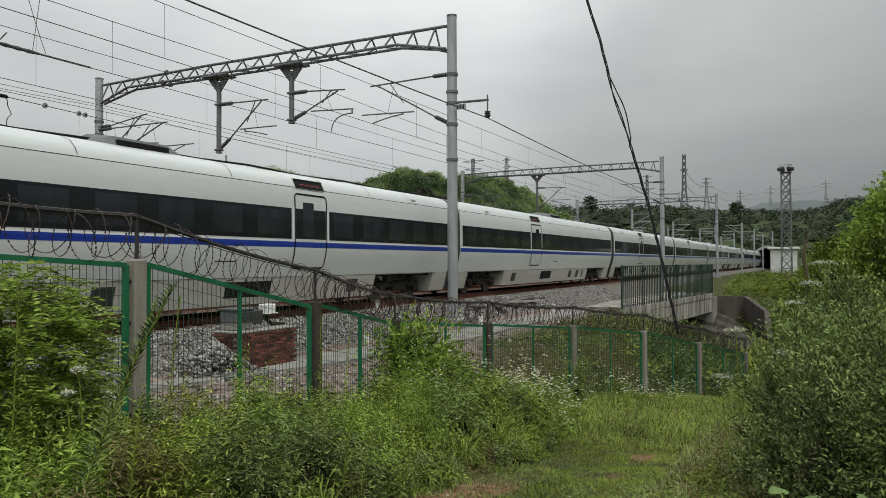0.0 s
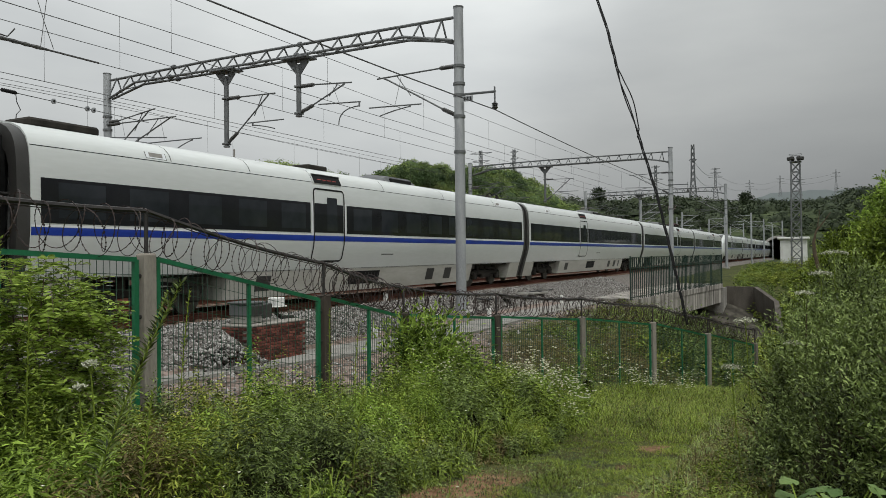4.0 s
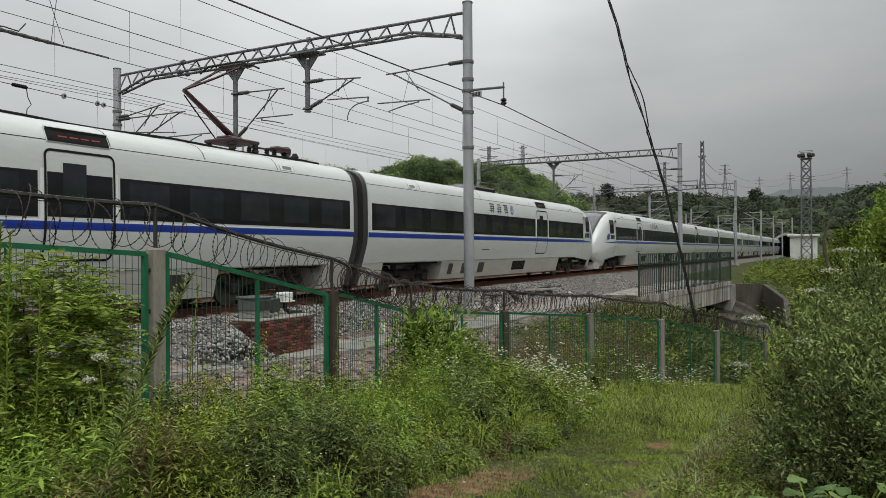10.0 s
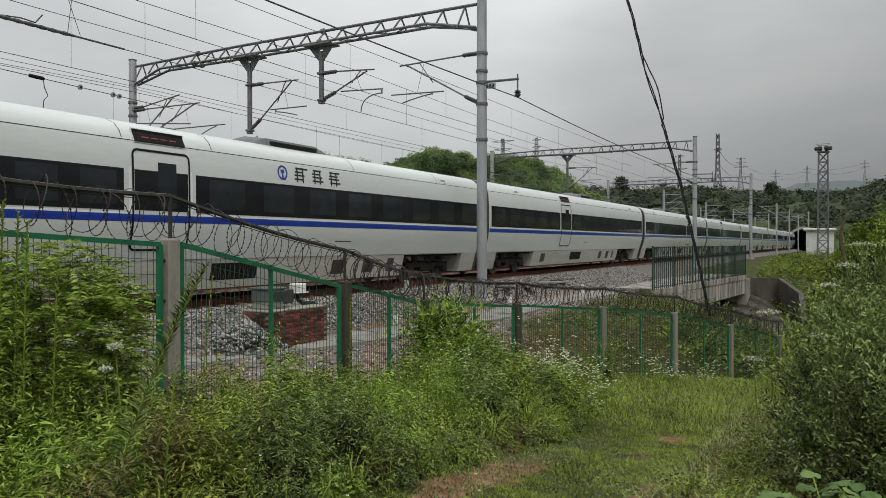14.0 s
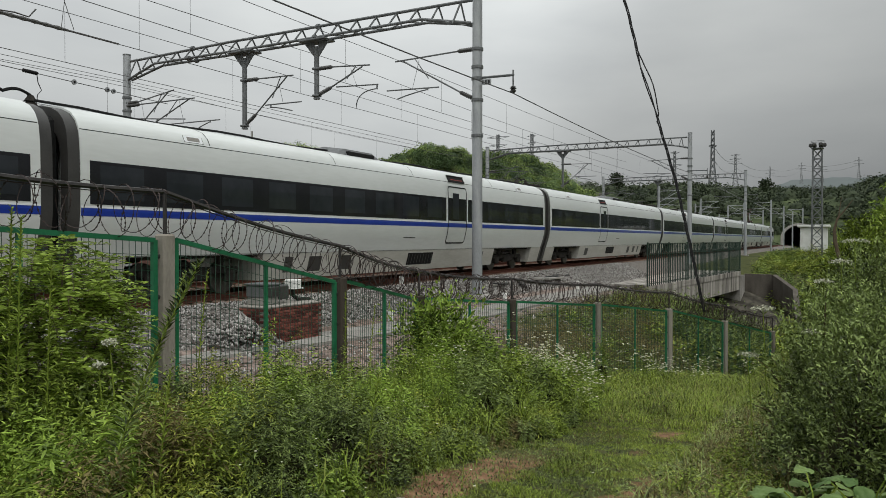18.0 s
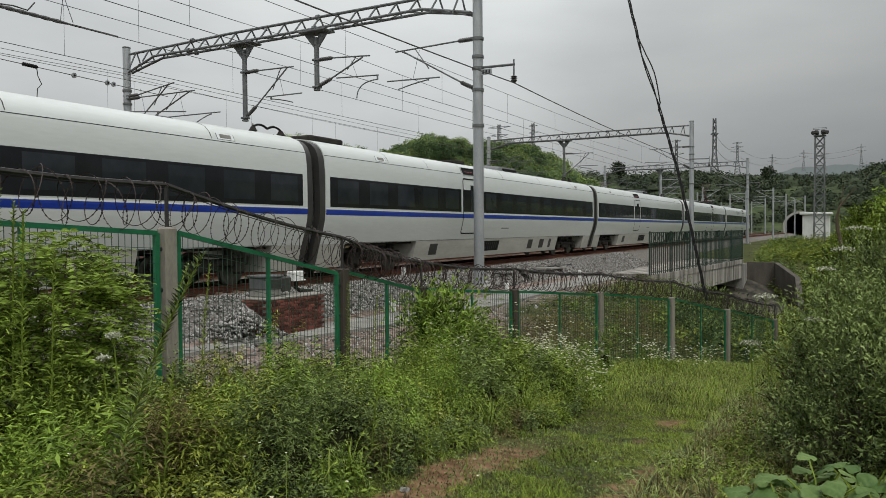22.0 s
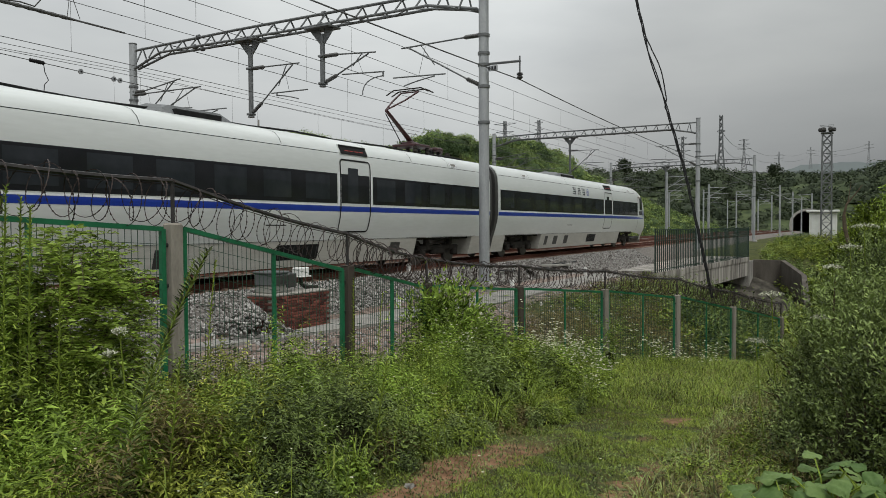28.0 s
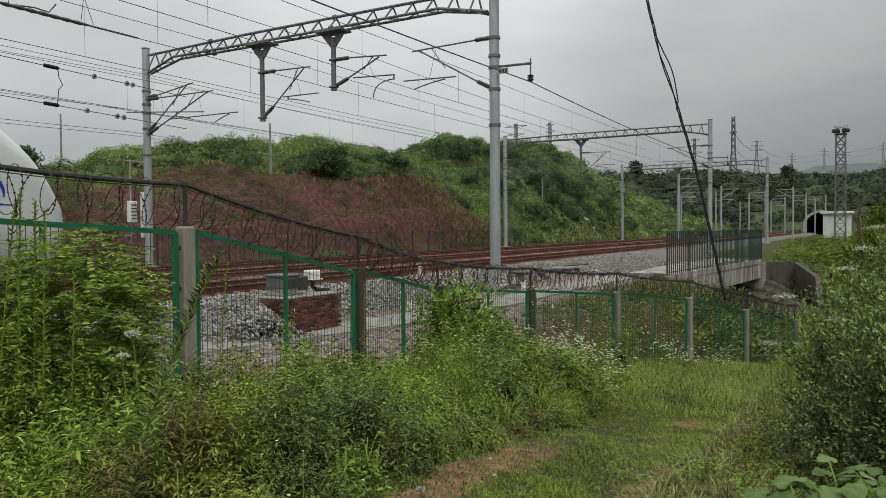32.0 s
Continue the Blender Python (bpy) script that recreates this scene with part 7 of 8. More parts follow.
def flower_clump(x, y, r, n, tall, size, name="daisy_clump", m=PETAL, label="clump of small white daisies among the weeds"):
    z = ground_z(x, y)
    c = base(name, (x, y, z), label, "flowers", "white flower clumps")
    xy = np.c_[RNG.normal(0, r, n) + x, RNG.normal(0, r, n) + y]
    (v, q), tip = weed_patch(xy, tall, 8, 0.05 if y < 8.5 else 0.07, 0.009 if y < 8.5 else 0.018)
    tip = np.concatenate([tip, tip + RNG.normal(size=tip.shape) * size * np.array([2.2, 2.2, 1.2])]) if size > 0.02 else tip
    o = np.array([x, y, z])
    tagged(part("stem", fast_mesh("stem", v - o, q, LEAF_A), None, c), kind="stuff")
    k = 7
    az = np.arange(k) * 2 * np.pi / k
    root = np.repeat(tip, k, 0) - o
    way = np.tile(np.stack([np.cos(az), np.sin(az), np.full(k, 0.7)], -1), (len(tip), 1))
    tagged(part("blossom", fast_mesh("blossom", *leaves(root, way, size, size * 0.55, 0.1, RNG), m), None, c, "white blossoms"), kind="stuff")


for x, y, r, n, tall in ((-5.35, 13.6, 0.15, 40, 0.8), (-4.9, 14.2, 0.14, 40, 0.72), (-5.35, 10.4, 0.22, 60, 0.8), (-4.0, 7.0, 0.12, 22, 0.7), (-3.2, 18.3, 0.2, 24, 0.5),
                         (-5.3, 18.2, 0.28, 16, 0.85), (-4.9, 18.9, 0.25, 14, 0.8), (-3.3, 20.2, 0.2, 14, 0.55), (-4.9, 6.5, 0.5, 18, 0.75), (-3.0, 3.2, 0.6, 16, 0.5), (-2.2, 20.5, 0.3, 18, 0.6), (-5.05, 12.3, 0.16, 60, 0.9), (-4.6, 12.4, 0.17, 70, 0.75), (-3.55, 10.9, 0.1, 16, 0.35), (-3.55, 17.2, 0.12, 26, 0.55), (-3.7, 12.0, 0.14, 20, 0.5), (-3.9, 16.6, 0.2, 36, 0.75), (-4.0, 4.0, 0.9, 30, 0.62), (-3.6, 5.4, 0.8, 26, 0.55), (-4.6, 8.0, 0.6, 20, 0.7), (-4.55, 11.9, 0.2, 40, 0.7), (-3.6, 10.9, 0.2, 34, 0.85), (-4.9, 9.0, 0.2, 24, 1.1)):
    flower_clump(x, y, r, n, tall, 0.011 if y < 8.5 else 0.022 if y < 11.5 else 0.031)


def shrub(name, x, y, size, clumps, per, leaf, wide, m, label, stems=7, rise=0.0, droop=0.2, category="shrub", group=""):
    """A shrub: limbs from the foot, each ending in clumps of leafy twigs."""
    z = ground_z(x, y) - 0.03
    b = base(name, (x, y, z), label, category, group)
    rx, ry, h = size
    g = Geo()
    cent = []
    for k in range(clumps):
        th = RNG.uniform(0, 2 * np.pi)
        rr = np.sqrt(RNG.uniform(0.02, 1)) 
        zz = rise + (h - rise) * RNG.uniform(0.15, 1.0) * (1 - 0.35 * rr * rr)
        cent.append((rx * rr * np.cos(th), ry * rr * np.sin(th), zz))
    cent = np.array(cent)
    for k in range(min(stems, clumps)):
        c = cent[k]
        part("limb", Geo().tube([(0.05 * math.cos(k), 0.05 * math.sin(k), 0), (c[0] * 0.35, c[1] * 0.35, c[2] * 0.5), (c[0] * 0.8, c[1] * 0.8, c[2] * 0.88), tuple(c)], [0.03 * h * 0.6, 0.02 * h * 0.6, 0.012 * h * 0.6, 0.004 * h], 5), TWIG, b, smooth=True)
    cr = 0.26 * (rx + ry + h) / 3
    root = np.repeat(cent, per, 0) + RNG.normal(size=(clumps * per, 3)) * cr * np.array([1, 1, 0.75])
    root[:, 2] = np.maximum(root[:, 2], 0.03)
    out_ = unit(root - np.array([0, 0, h * 0.45])) + RNG.normal(size=root.shape) * 0.7 + np.array([0, 0, -droop + 0.3])
    part("foliage", fast_mesh("foliage", *leaves(root, out_, leaf * RNG.uniform(0.6, 1.3, len(root)), wide * RNG.uniform(0.7, 1.2, len(root)), 0.2, RNG), m), None, b)
    return b


def frond_shrub(x, y, size, fronds, m, label):
    """A shrub of feathery leaves: pairs of leaflets along a stalk."""
    z = ground_z(x, y)
    b = base("feathery_shrub", (x, y, z), label, "shrub")
    rx, ry, h = size
    n = fronds
    th = RNG.uniform(0, 2 * np.pi, n)
    rr = np.sqrt(RNG.uniform(0, 1, n))
    root = np.c_[rx * rr * np.cos(th), ry * rr * np.sin(th), h * RNG.uniform(0.3, 1, n) * (1 - 0.25 * rr ** 2)]
    el = RNG.uniform(-0.25, 0.75, n)
    az = th + RNG.normal(0, 0.8, n)
    way = np.c_[np.cos(az) * np.cos(el), np.sin(az) * np.cos(el), np.sin(el)]
    side = unit(np.cross(way, np.array([0, 0, 1.0])))
    L = 0.30 * RNG.uniform(0.7, 1.25, n)
    pairs = 9
    f = (np.arange(pairs) + 1) / pairs
    mid = root[:, None, :] + way[:, None, :] * (L[:, None] * f[None, :])[..., None]
    mid[..., 2] -= (0.10 * f ** 2)[None, :]
    rs, ws = [], []
    for s in (-1, 1):
        rs.append(mid.reshape(-1, 3))
        ws.append((side[:, None, :] * s + way[:, None, :] * 0.45 + RNG.normal(size=mid.shape) * 0.12).reshape(-1, 3))
    R, Wy = np.concatenate(rs), np.concatenate(ws)
    part("foliage", fast_mesh("foliage", *leaves(R, Wy, 0.062, 0.024, 0.1, RNG), m), None, b)
    g = Geo()
    for k in range(14):
        c = root[k]
        g.tube([(0.04 * math.cos(k), 0.04 * math.sin(k), 0), (c[0] * 0.4, c[1] * 0.4, c[2] * 0.55), tuple(c)], [0.014, 0.01, 0.004], 5)
    for k in range(n):
        g.tube([tuple(root[k]), tuple(mid[k, 4]), tuple(mid[k, -1])], 0.002, 3, ends=False)
    tagged(part("stalk", g, TWIG, b), kind="stuff")


def stalk(name, x, y, top, n, leaf, wide, m, label):
    """One tall stalk set thickly with narrow leaves, leaning to its tip."""
    z = ground_z(x, y)
    b = base(name, (x, y, z), label, "weed")
    t = np.array(top) - np.array([x, y, z])
    f = np.linspace(0.12, 1, n)
    root = t[None, :] * f[:, None] * np.array([1, 1, 1]) - np.c_[t[0] * (f - f ** 1.6), t[1] * (f - f ** 1.6), 0 * f]
    az = np.arange(n) * 2.4
    way = np.c_[np.cos(az), np.sin(az), 0.5 + 0.6 * f]
    size = leaf * (1.15 - 0.75 * f)
    part("foliage", fast_mesh("foliage", *leaves(root, way, size, wide, 0.15, RNG), m), None, b)
    part("stem", Geo().tube([(0, 0, -0.03)] + [tuple(p) for p in root[:: max(n // 8, 1)]] + [tuple(root[-1])], 0.005, 5), LEAF_A, b)


frond_shrub(-5.2, 3.35, (0.45, 0.55, 1.75), 900, FROND, "feathery light green shrub in front of the fence")
shrub("shrub", -5.4, 2.95, (0.45, 0.5, 1.3), 40, 70, 0.07, 0.018, LEAF_A, "leafy shrub beside the fence")
shrub("shrub", -4.85, 3.15, (0.3, 0.35, 0.85), 30, 60, 0.07, 0.018, LEAF_D, "low dark shrub beside the fence")
for x, y, tx, ty, tz, n, m in ((-4.62, 2.6, -4.6, 2.64, 1.68, 190, LEAF_C), (-4.55, 2.72, -4.53, 2.75, 1.56, 170, FROND), (-4.7, 2.75, -4.68, 2.78, 1.62, 160, LEAF_A), (-4.47, 2.86, -4.44, 2.89, 1.3, 120, LEAF_A), (-3.4, 2.45, -3.09, 2.86, 1.29, 300, LEAF_D), (-4.7, 2.5, -4.62, 2.62, 1.62, 130, LEAF_A), (-4.95, 2.65, -4.9, 2.6, 1.35, 110, LEAF_A), (-4.3, 3.35, -4.75, 4.25, 1.15, 160, LEAF_D), (-5.35, 4.9, -5.3, 5.0, 1.12, 90, LEAF_A), (-4.6, 2.35, -4.75, 2.3, 1.5, 110, LEAF_A),
                               (-5.7, 7.7, -5.72, 7.75, 0.75, 110, LEAF_A), (-5.55, 8.0, -5.5, 8.1, 0.55, 100, LEAF_A), (-3.2, 4.6, -3.15, 4.7, 0.4, 70, LEAF_A), (-3.6, 3.0, -3.6, 3.1, 0.62, 80, LEAF_A)):
    stalk("horseweed", x, y, (tx, ty, tz), n, 0.125 if tx > -3.2 else 0.1 if tx > -4.5 else 0.085, 0.013, m, "tall stalk thickly set with narrow leaves")
shrub("shrub", -5.95, 10.6, (0.48, 0.5, 1.9), 64, 80, 0.12, 0.04, LEAF_C, "bright green bushy shrub against the fence")
stalk("dry_sprig", -4.9, 6.86, (-4.72, 6.98, 0.0), 70, 0.07, 0.012, DRYLEAF, "dead brown sprig among the weeds")


def tuft(x, y, tall, n, wide, m):
    """A tuft of grass: long blades bowing out from one foot."""
    p = np.c_[RNG.normal(x, 0.035, n), RNG.normal(y, 0.035, n)]
    v, q = arching_blades(p, tall, wide)
    tagged(new("grass_tuft", fast_mesh("grass_tuft", v, q, m)), "tuft of long bowed grass blades among the weeds", "grass", "grass tufts")


for x, y, tall, n, m in ((-3.33, 2.76, 0.36, 26, LEAF_A), (-3.05, 3.05, 0.32, 24, LEAF_A), (-3.75, 2.6, 0.4, 26, LEAF_A), (-4.1, 3.5, 0.45, 20, LEAF_A), (-3.1, 4.2, 0.4, 40, LEAF_A), (-3.6, 5.6, 0.38, 26, LEAF_A), (-3.3, 6.9, 0.45, 60, LEAF_A), (-3.5, 8.3, 0.6, 90, LEAF_A), (-3.9, 9.2, 0.7, 90, LEAF_C), (-3.6, 10.2, 0.6, 80, LEAF_A), (-4.4, 5.0, 0.42, 22, LEAF_A)):
    tuft(x, y, tall, n, 0.008, m)
shrub("shrub", -4.6, 26.6, (1.0, 1.1, 2.0), 60, 90, 0.12, 0.04, LEAF_D, "dark dense shrub at the foot of the bridge")
shrub("shrub", -3.4, 28.5, (0.9, 1.0, 1.8), 50, 90, 0.12, 0.04, LEAF_D, "dark dense shrub at the foot of the bridge")
shrub("shrub", -5.75, 11.1, (0.45, 0.5, 1.3), 50, 80, 0.12, 0.04, LEAF_C, "low bright green shrub by the fence")


def arching_shrub(x, y, size, branches, per, leaf, wide, m, label):
    """A big shrub of arching branches set with small leaves, over a dark dome painted as inner shade."""
    z = ground_z(x, y) - 0.03
    b = base("shrub", (x, y, z), label, "shrub", "bank shrubs")
    rx, ry, h = size
    n = branches
    th = RNG.uniform(0, 2 * np.pi, n)
    up = RNG.uniform(0.08, 1.0, n) ** 0.7
    out_ = np.sqrt(np.maximum(1 - up ** 2, 0.02)) * RNG.uniform(0.8, 1.12, n)
    tip = np.c_[rx * out_ * np.cos(th), ry * out_ * np.sin(th), h * up * RNG.uniform(0.85, 1.15, n)]
    mid = np.c_[tip[:, 0] * 0.45, tip[:, 1] * 0.45, np.maximum(tip[:, 2] * 0.8, 0.25 * h)]
    f = np.linspace(0.45, 1.0, per)[None, :, None]
    line = 2 * f * (1 - f) * mid[:, None, :] + f ** 2 * tip[:, None, :]
    tan = unit((1 - 2 * f) * 2 * mid[:, None, :] + 2 * f * tip[:, None, :])
    root = (line + RNG.normal(size=(n, per, 3)) * 0.022).reshape(-1, 3)
    root[:, 2] = np.maximum(root[:, 2], 0.03)
    way = (tan * 0.8 + unit(RNG.normal(size=(n, per, 3))) * 0.9 + np.array([0, 0, 0.1])).reshape(-1, 3)
    part("foliage", fast_mesh("foliage", *leaves(root, way, leaf * RNG.uniform(0.6, 1.3, len(root)), wide * RNG.uniform(0.7, 1.2, len(root)), 0.2, RNG), m), None, b)
    for k in range(0, n, max(n // 16, 1)):
        part("limb", Geo().tube([(0, 0, 0), tuple(mid[k] * 0.5), tuple((mid[k] + tip[k]) * 0.5), tuple(tip[k])], [0.02, 0.014, 0.007, 0.003], 5), TWIG, b, smooth=True)
    # jagged dome in near-black, put in for the shade behind the branches
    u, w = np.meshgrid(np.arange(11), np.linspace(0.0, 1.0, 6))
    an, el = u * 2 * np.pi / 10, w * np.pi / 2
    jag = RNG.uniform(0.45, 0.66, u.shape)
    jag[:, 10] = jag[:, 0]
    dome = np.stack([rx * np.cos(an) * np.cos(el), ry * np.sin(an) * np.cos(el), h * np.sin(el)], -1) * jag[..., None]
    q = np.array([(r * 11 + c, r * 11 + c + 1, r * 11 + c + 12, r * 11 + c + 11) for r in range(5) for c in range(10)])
    part("inner_growth", fast_mesh("inner_growth", dome.reshape(-1, 3), q, SHADE), None, b, "dark dome standing in for shade inside the shrub")


arching_shrub(0.35, 7.4, (0.95, 1.2, 1.7), 640, 54, 0.055, 0.017, LEAF_J, "large dense shrub of arching branches on the bank")
arching_shrub(-0.2, 7.7, (0.75, 0.7, 1.75), 110, 64, 0.06, 0.017, LEAF_J, "open shrub of long arching sprays on the bank")
arching_shrub(0.1, 6.3, (0.6, 0.6, 1.35), 110, 60, 0.05, 0.016, LEAF_J, "open shrub of long arching sprays on the bank")
arching_shrub(0.7, 5.6, (0.75, 0.9, 1.4), 640, 54, 0.05, 0.016, LEAF_D, "large dense dark shrub of arching branches on the bank")
arching_shrub(-0.25, 7.0, (0.45, 0.6, 0.95), 300, 44, 0.05, 0.016, LEAF_J, "grey-green shrub of arching branches on the bank")
arching_shrub(0.3, 10.5, (0.95, 1.3, 2.0), 560, 50, 0.065, 0.02, LEAF_J, "tall grey-green leafy shrub on the bank")
arching_shrub(0.3, 14.5, (1.1, 1.6, 2.2), 400, 46, 0.09, 0.026, LEAF_A, "tall leafy shrub on the bank")


arching_shrub(1.25, 15.5, (1.4, 1.5, 2.0), 620, 50, 0.1, 0.03, LEAF_A, "tall light green shrub high on the bank")
arching_shrub(1.9, 19.0, (1.5, 1.8, 2.3), 560, 46, 0.12, 0.036, LEAF_C, "tall light green shrub high on the bank")
arching_shrub(0.6, 22.0, (1.2, 1.6, 1.8), 480, 44, 0.12, 0.036, LEAF_A, "rounded green shrub on the bank")


def broadleaf(x, y, top, seed):
    """A young plant with large soft pointed leaves on long stalks."""
    z = ground_z(x, y)
    b = base("broadleaf_plant", (x, y, z), "low plant with large soft pointed green leaves", "plant", "broadleaf plants")
    r = random.Random(seed)
    g = Geo()
    outline = [(0.02, 0.0), (0.27, -0.09), (0.42, -0.02), (0.49, 0.12), (0.50, 0.26), (0.44, 0.42), (0.34, 0.57), (0.25, 0.68), (0.15, 0.82), (0.06, 0.93), (0.0, 1.0)]
    h = top - z
    for k in range(26):
        an = k * 2.4 + r.uniform(-0.3, 0.3)
        rr = 0.07 + 0.17 * math.sqrt(k / 20)
        zz = h * (0.95 - 0.34 * (k / 26)) + r.uniform(-0.02, 0.02)
        p = Vector((rr * math.cos(an), rr * math.sin(an), zz))
        g.tube([(0, 0, zz * 0.6), (p.x * 0.5, p.y * 0.5, zz * 0.9), tuple(p)], 0.004, 4)
        L = r.uniform(0.085, 0.135) * (0.85 + 0.35 * k / 26)
        leaf = Geo()
        rows = []
        wave = r.uniform(0, 6)
        for u, v in outline:
            rows.append([(q * u * L, v * L, L * (0.10 * abs(q) - 0.16 * q * q - 0.22 * v * v + 0.045 * math.sin(11 * v + 5 * q + wave))) for q in (-1, -0.72, -0.4, -0.12, 0, 0.12, 0.4, 0.72, 1)])
        leaf.sheet(rows)
        ob = part("leaf", leaf, LEAF_E, b, smooth=True)
        ob.matrix_basis = Matrix.Translation(p) @ pose(0, 0, 0, 0, 0, math.degrees(an) - 90) @ pose(0, 0, 0, r.uniform(-34, -4) + 22 * max(0.0, math.sin(an)), r.uniform(-18, 18), 0)
    g.tube([(0, 0, -0.03), (0.01, 0, h * 0.5), (0, 0, h * 0.8)], 0.008, 5)
    tagged(part("stalk", g, LEAF_A, b), kind="stuff")


for x, y, top, seed in ((-0.1, 3.5, 0.43, 3), (0.08, 3.6, 0.44, 8), (-0.24, 3.35, 0.36, 5), (-0.03, 3.2, 0.30, 12), (0.16, 3.3, 0.4, 21)):
    broadleaf(x, y, top, seed)


def tree(name, x, y, h, spread, leaf, n, m, label, group="", z=None):
    """A tapered trunk with limbs and a crown of leaf clumps with gaps."""
    z = ground_z(x, y) if z is None else z
    t = base(name, (x, y, z), label, "tree", group)
    g = Geo().tube([(0, 0, -0.3), (0.05 * h * 0.3, 0, h * 0.35), (0, 0.02 * h, h * 0.8)], [0.035 * h, 0.022 * h, 0.006 * h], 6)
    k = 16
    th, rr = RNG.uniform(0, 2 * np.pi, k), np.sqrt(RNG.uniform(0.05, 1, k))
    zz = h * RNG.uniform(0.2, 1, k)
    c = np.c_[spread * rr * np.cos(th) * (1.1 - 0.55 * (zz / h)), spread * rr * np.sin(th) * (1.1 - 0.55 * (zz / h)), zz]
    for p in c:
        g.tube([(0, 0, p[2] * 0.55), (p[0] * 0.5, p[1] * 0.5, p[2] * 0.85), tuple(p)], [0.01 * h, 0.006 * h, 0.002 * h], 4)
    part("trunk", g, TWIG, t)
    per = n // k
    root = np.repeat(c, per, 0) + RNG.normal(size=(k * per, 3)) * spread * np.array([0.24, 0.24, 0.16])
    way = RNG.normal(size=root.shape) + np.array([0, 0, 0.2])
    part("crown", fast_mesh("crown", *leaves(root, way, leaf, leaf * 0.6, 0.2, RNG), m), None, t)


def hill_scrub(name, n, x0, x1, y0, y1, keep, r, per, leaf, m, label, heart=True):
    """Many low rounded bushes on a slope, one mass."""
    p = scatter(n, x0, x1, y0, y1, keep)
    z = height(p[:, 0], p[:, 1])
    R = r * RNG.uniform(0.5, 1.2, len(p)) * np.where(RNG.uniform(0, 1, len(p)) > 0.85, 1.6, 1.0)
    cnt = np.maximum((per * (R / r) ** 2).astype(int), 12)
    own = np.repeat(np.arange(len(p)), cnt)
    d = unit(RNG.normal(size=(len(own), 3)))
    lob = 0.92 + 0.2 * np.sin(d[:, 0] * 5 + own) * np.cos(d[:, 1] * 4 + own * 1.7) + 0.12 * np.sin(d[:, 2] * 7 + own * 0.6)
    o = d * (RNG.uniform(0.78, 1.0, len(own)) * lob * R[own])[:, None] * np.array([1.0, 1.0, 0.85])
    o[:, 2] = np.abs(o[:, 2])
    root = np.c_[p, z][own] + o
    way = unit(np.cross(d, unit(RNG.normal(size=d.shape)))) + 0.35 * d + np.array([0, 0, -0.15])
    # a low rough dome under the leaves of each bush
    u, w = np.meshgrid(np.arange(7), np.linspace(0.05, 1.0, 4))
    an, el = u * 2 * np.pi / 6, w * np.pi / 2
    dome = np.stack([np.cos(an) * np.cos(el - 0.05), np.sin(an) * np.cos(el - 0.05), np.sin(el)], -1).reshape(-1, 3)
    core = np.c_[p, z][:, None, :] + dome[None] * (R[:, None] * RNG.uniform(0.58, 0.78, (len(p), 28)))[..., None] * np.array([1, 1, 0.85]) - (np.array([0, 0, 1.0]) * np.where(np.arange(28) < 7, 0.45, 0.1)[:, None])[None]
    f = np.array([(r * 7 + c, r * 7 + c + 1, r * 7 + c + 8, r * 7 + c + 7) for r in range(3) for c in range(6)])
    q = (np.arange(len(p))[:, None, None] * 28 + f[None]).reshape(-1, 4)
    stuff(name, leaves(root, way, leaf * RNG.uniform(0.6, 1.3, len(root)), leaf * 0.55, 0.2, RNG), m, label, "scrub")
    # lighter bushes get a darker dome: their inner shade is its colour
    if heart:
        stuff("scrub_undergrowth", (core.reshape(-1, 3), q), LEAF_I if m in (LEAF_F, LEAF_H) else m, "solid domes filling the scrub, darkened for inner shade where its leaves are light", "scrub")


for m, k, n in ((LEAF_F, 0.0, 1500), (LEAF_H, 2.0, 1300), (LEAF_I, 4.2, 500)):
    hill_scrub("hill_scrub", n, -66, -35, 14, 86, lambda x, y: (x < crest_line(y) - 0.9) & (lumps(x, y, 3.4, k) > -0.3), 1.1, 430, 0.165, m, "dense green scrub covering the cut hill")
    hill_scrub("hill_scrub", n // 2, -66, -35, 86, 140, lambda x, y: (lumps(x, y, 3.4, k) > {2.0: 0.3, 4.2: -0.5}.get(k, -0.1)) & (x < -36.5 - 2.0 * np.abs(grain(x, y, 5.0))), 1.3, 200, 0.26, LEAF_F if m is LEAF_H else m, "dense green scrub on the hill beside the tracks")
    hill_scrub("hill_scrub", n // 2, -62, -35, 140, 228, lambda x, y: lumps(x, y, 6.0, k) > -0.35, 1.5, 110, 0.38, m, "dense green scrub on the railway cutting")
# thin brush on the upper part of the cut, and a fringe on its bench
bench = lambda x, y: (x > crest_line(y)) & (x < -37.9)
for m, k, n in ((LEAF_F, 1.0, 1500), (DRYLEAF, 3.0, 2000), (LEAF_I, 5.0, 1300)):
    hill_scrub("slope_brush", n, -52, -37.8, 20, 62, lambda x, y: bench(x, y) & (grain(x + k, y, 2.2) > -0.1), 0.4, 60, 0.085, m, "thin low brush on the upper red slope", False)
hill_scrub("slope_brush", 420, -38.5, -37.3, 20, 66, lambda x, y: grain(x, y, 1.3) > -0.1, 0.24, 50, 0.08, DRYLEAF, "fringe of dry grass along the bench of the cut", False)
for m, k in ((LEAF_B, 0.0), (LEAF_A, 3.0)):
    hill_scrub("hill_scrub", 380, -6, 22, 20, 110, lambda x, y: (x > np.interp(y, [20, 40, 70, 110], [-0.5, -0.8, 0.5, 3])) & (lumps(x, y, 3, k) > -0.3), 1.0, 170, 0.16, m, "dense scrub on the bank beside the lane")
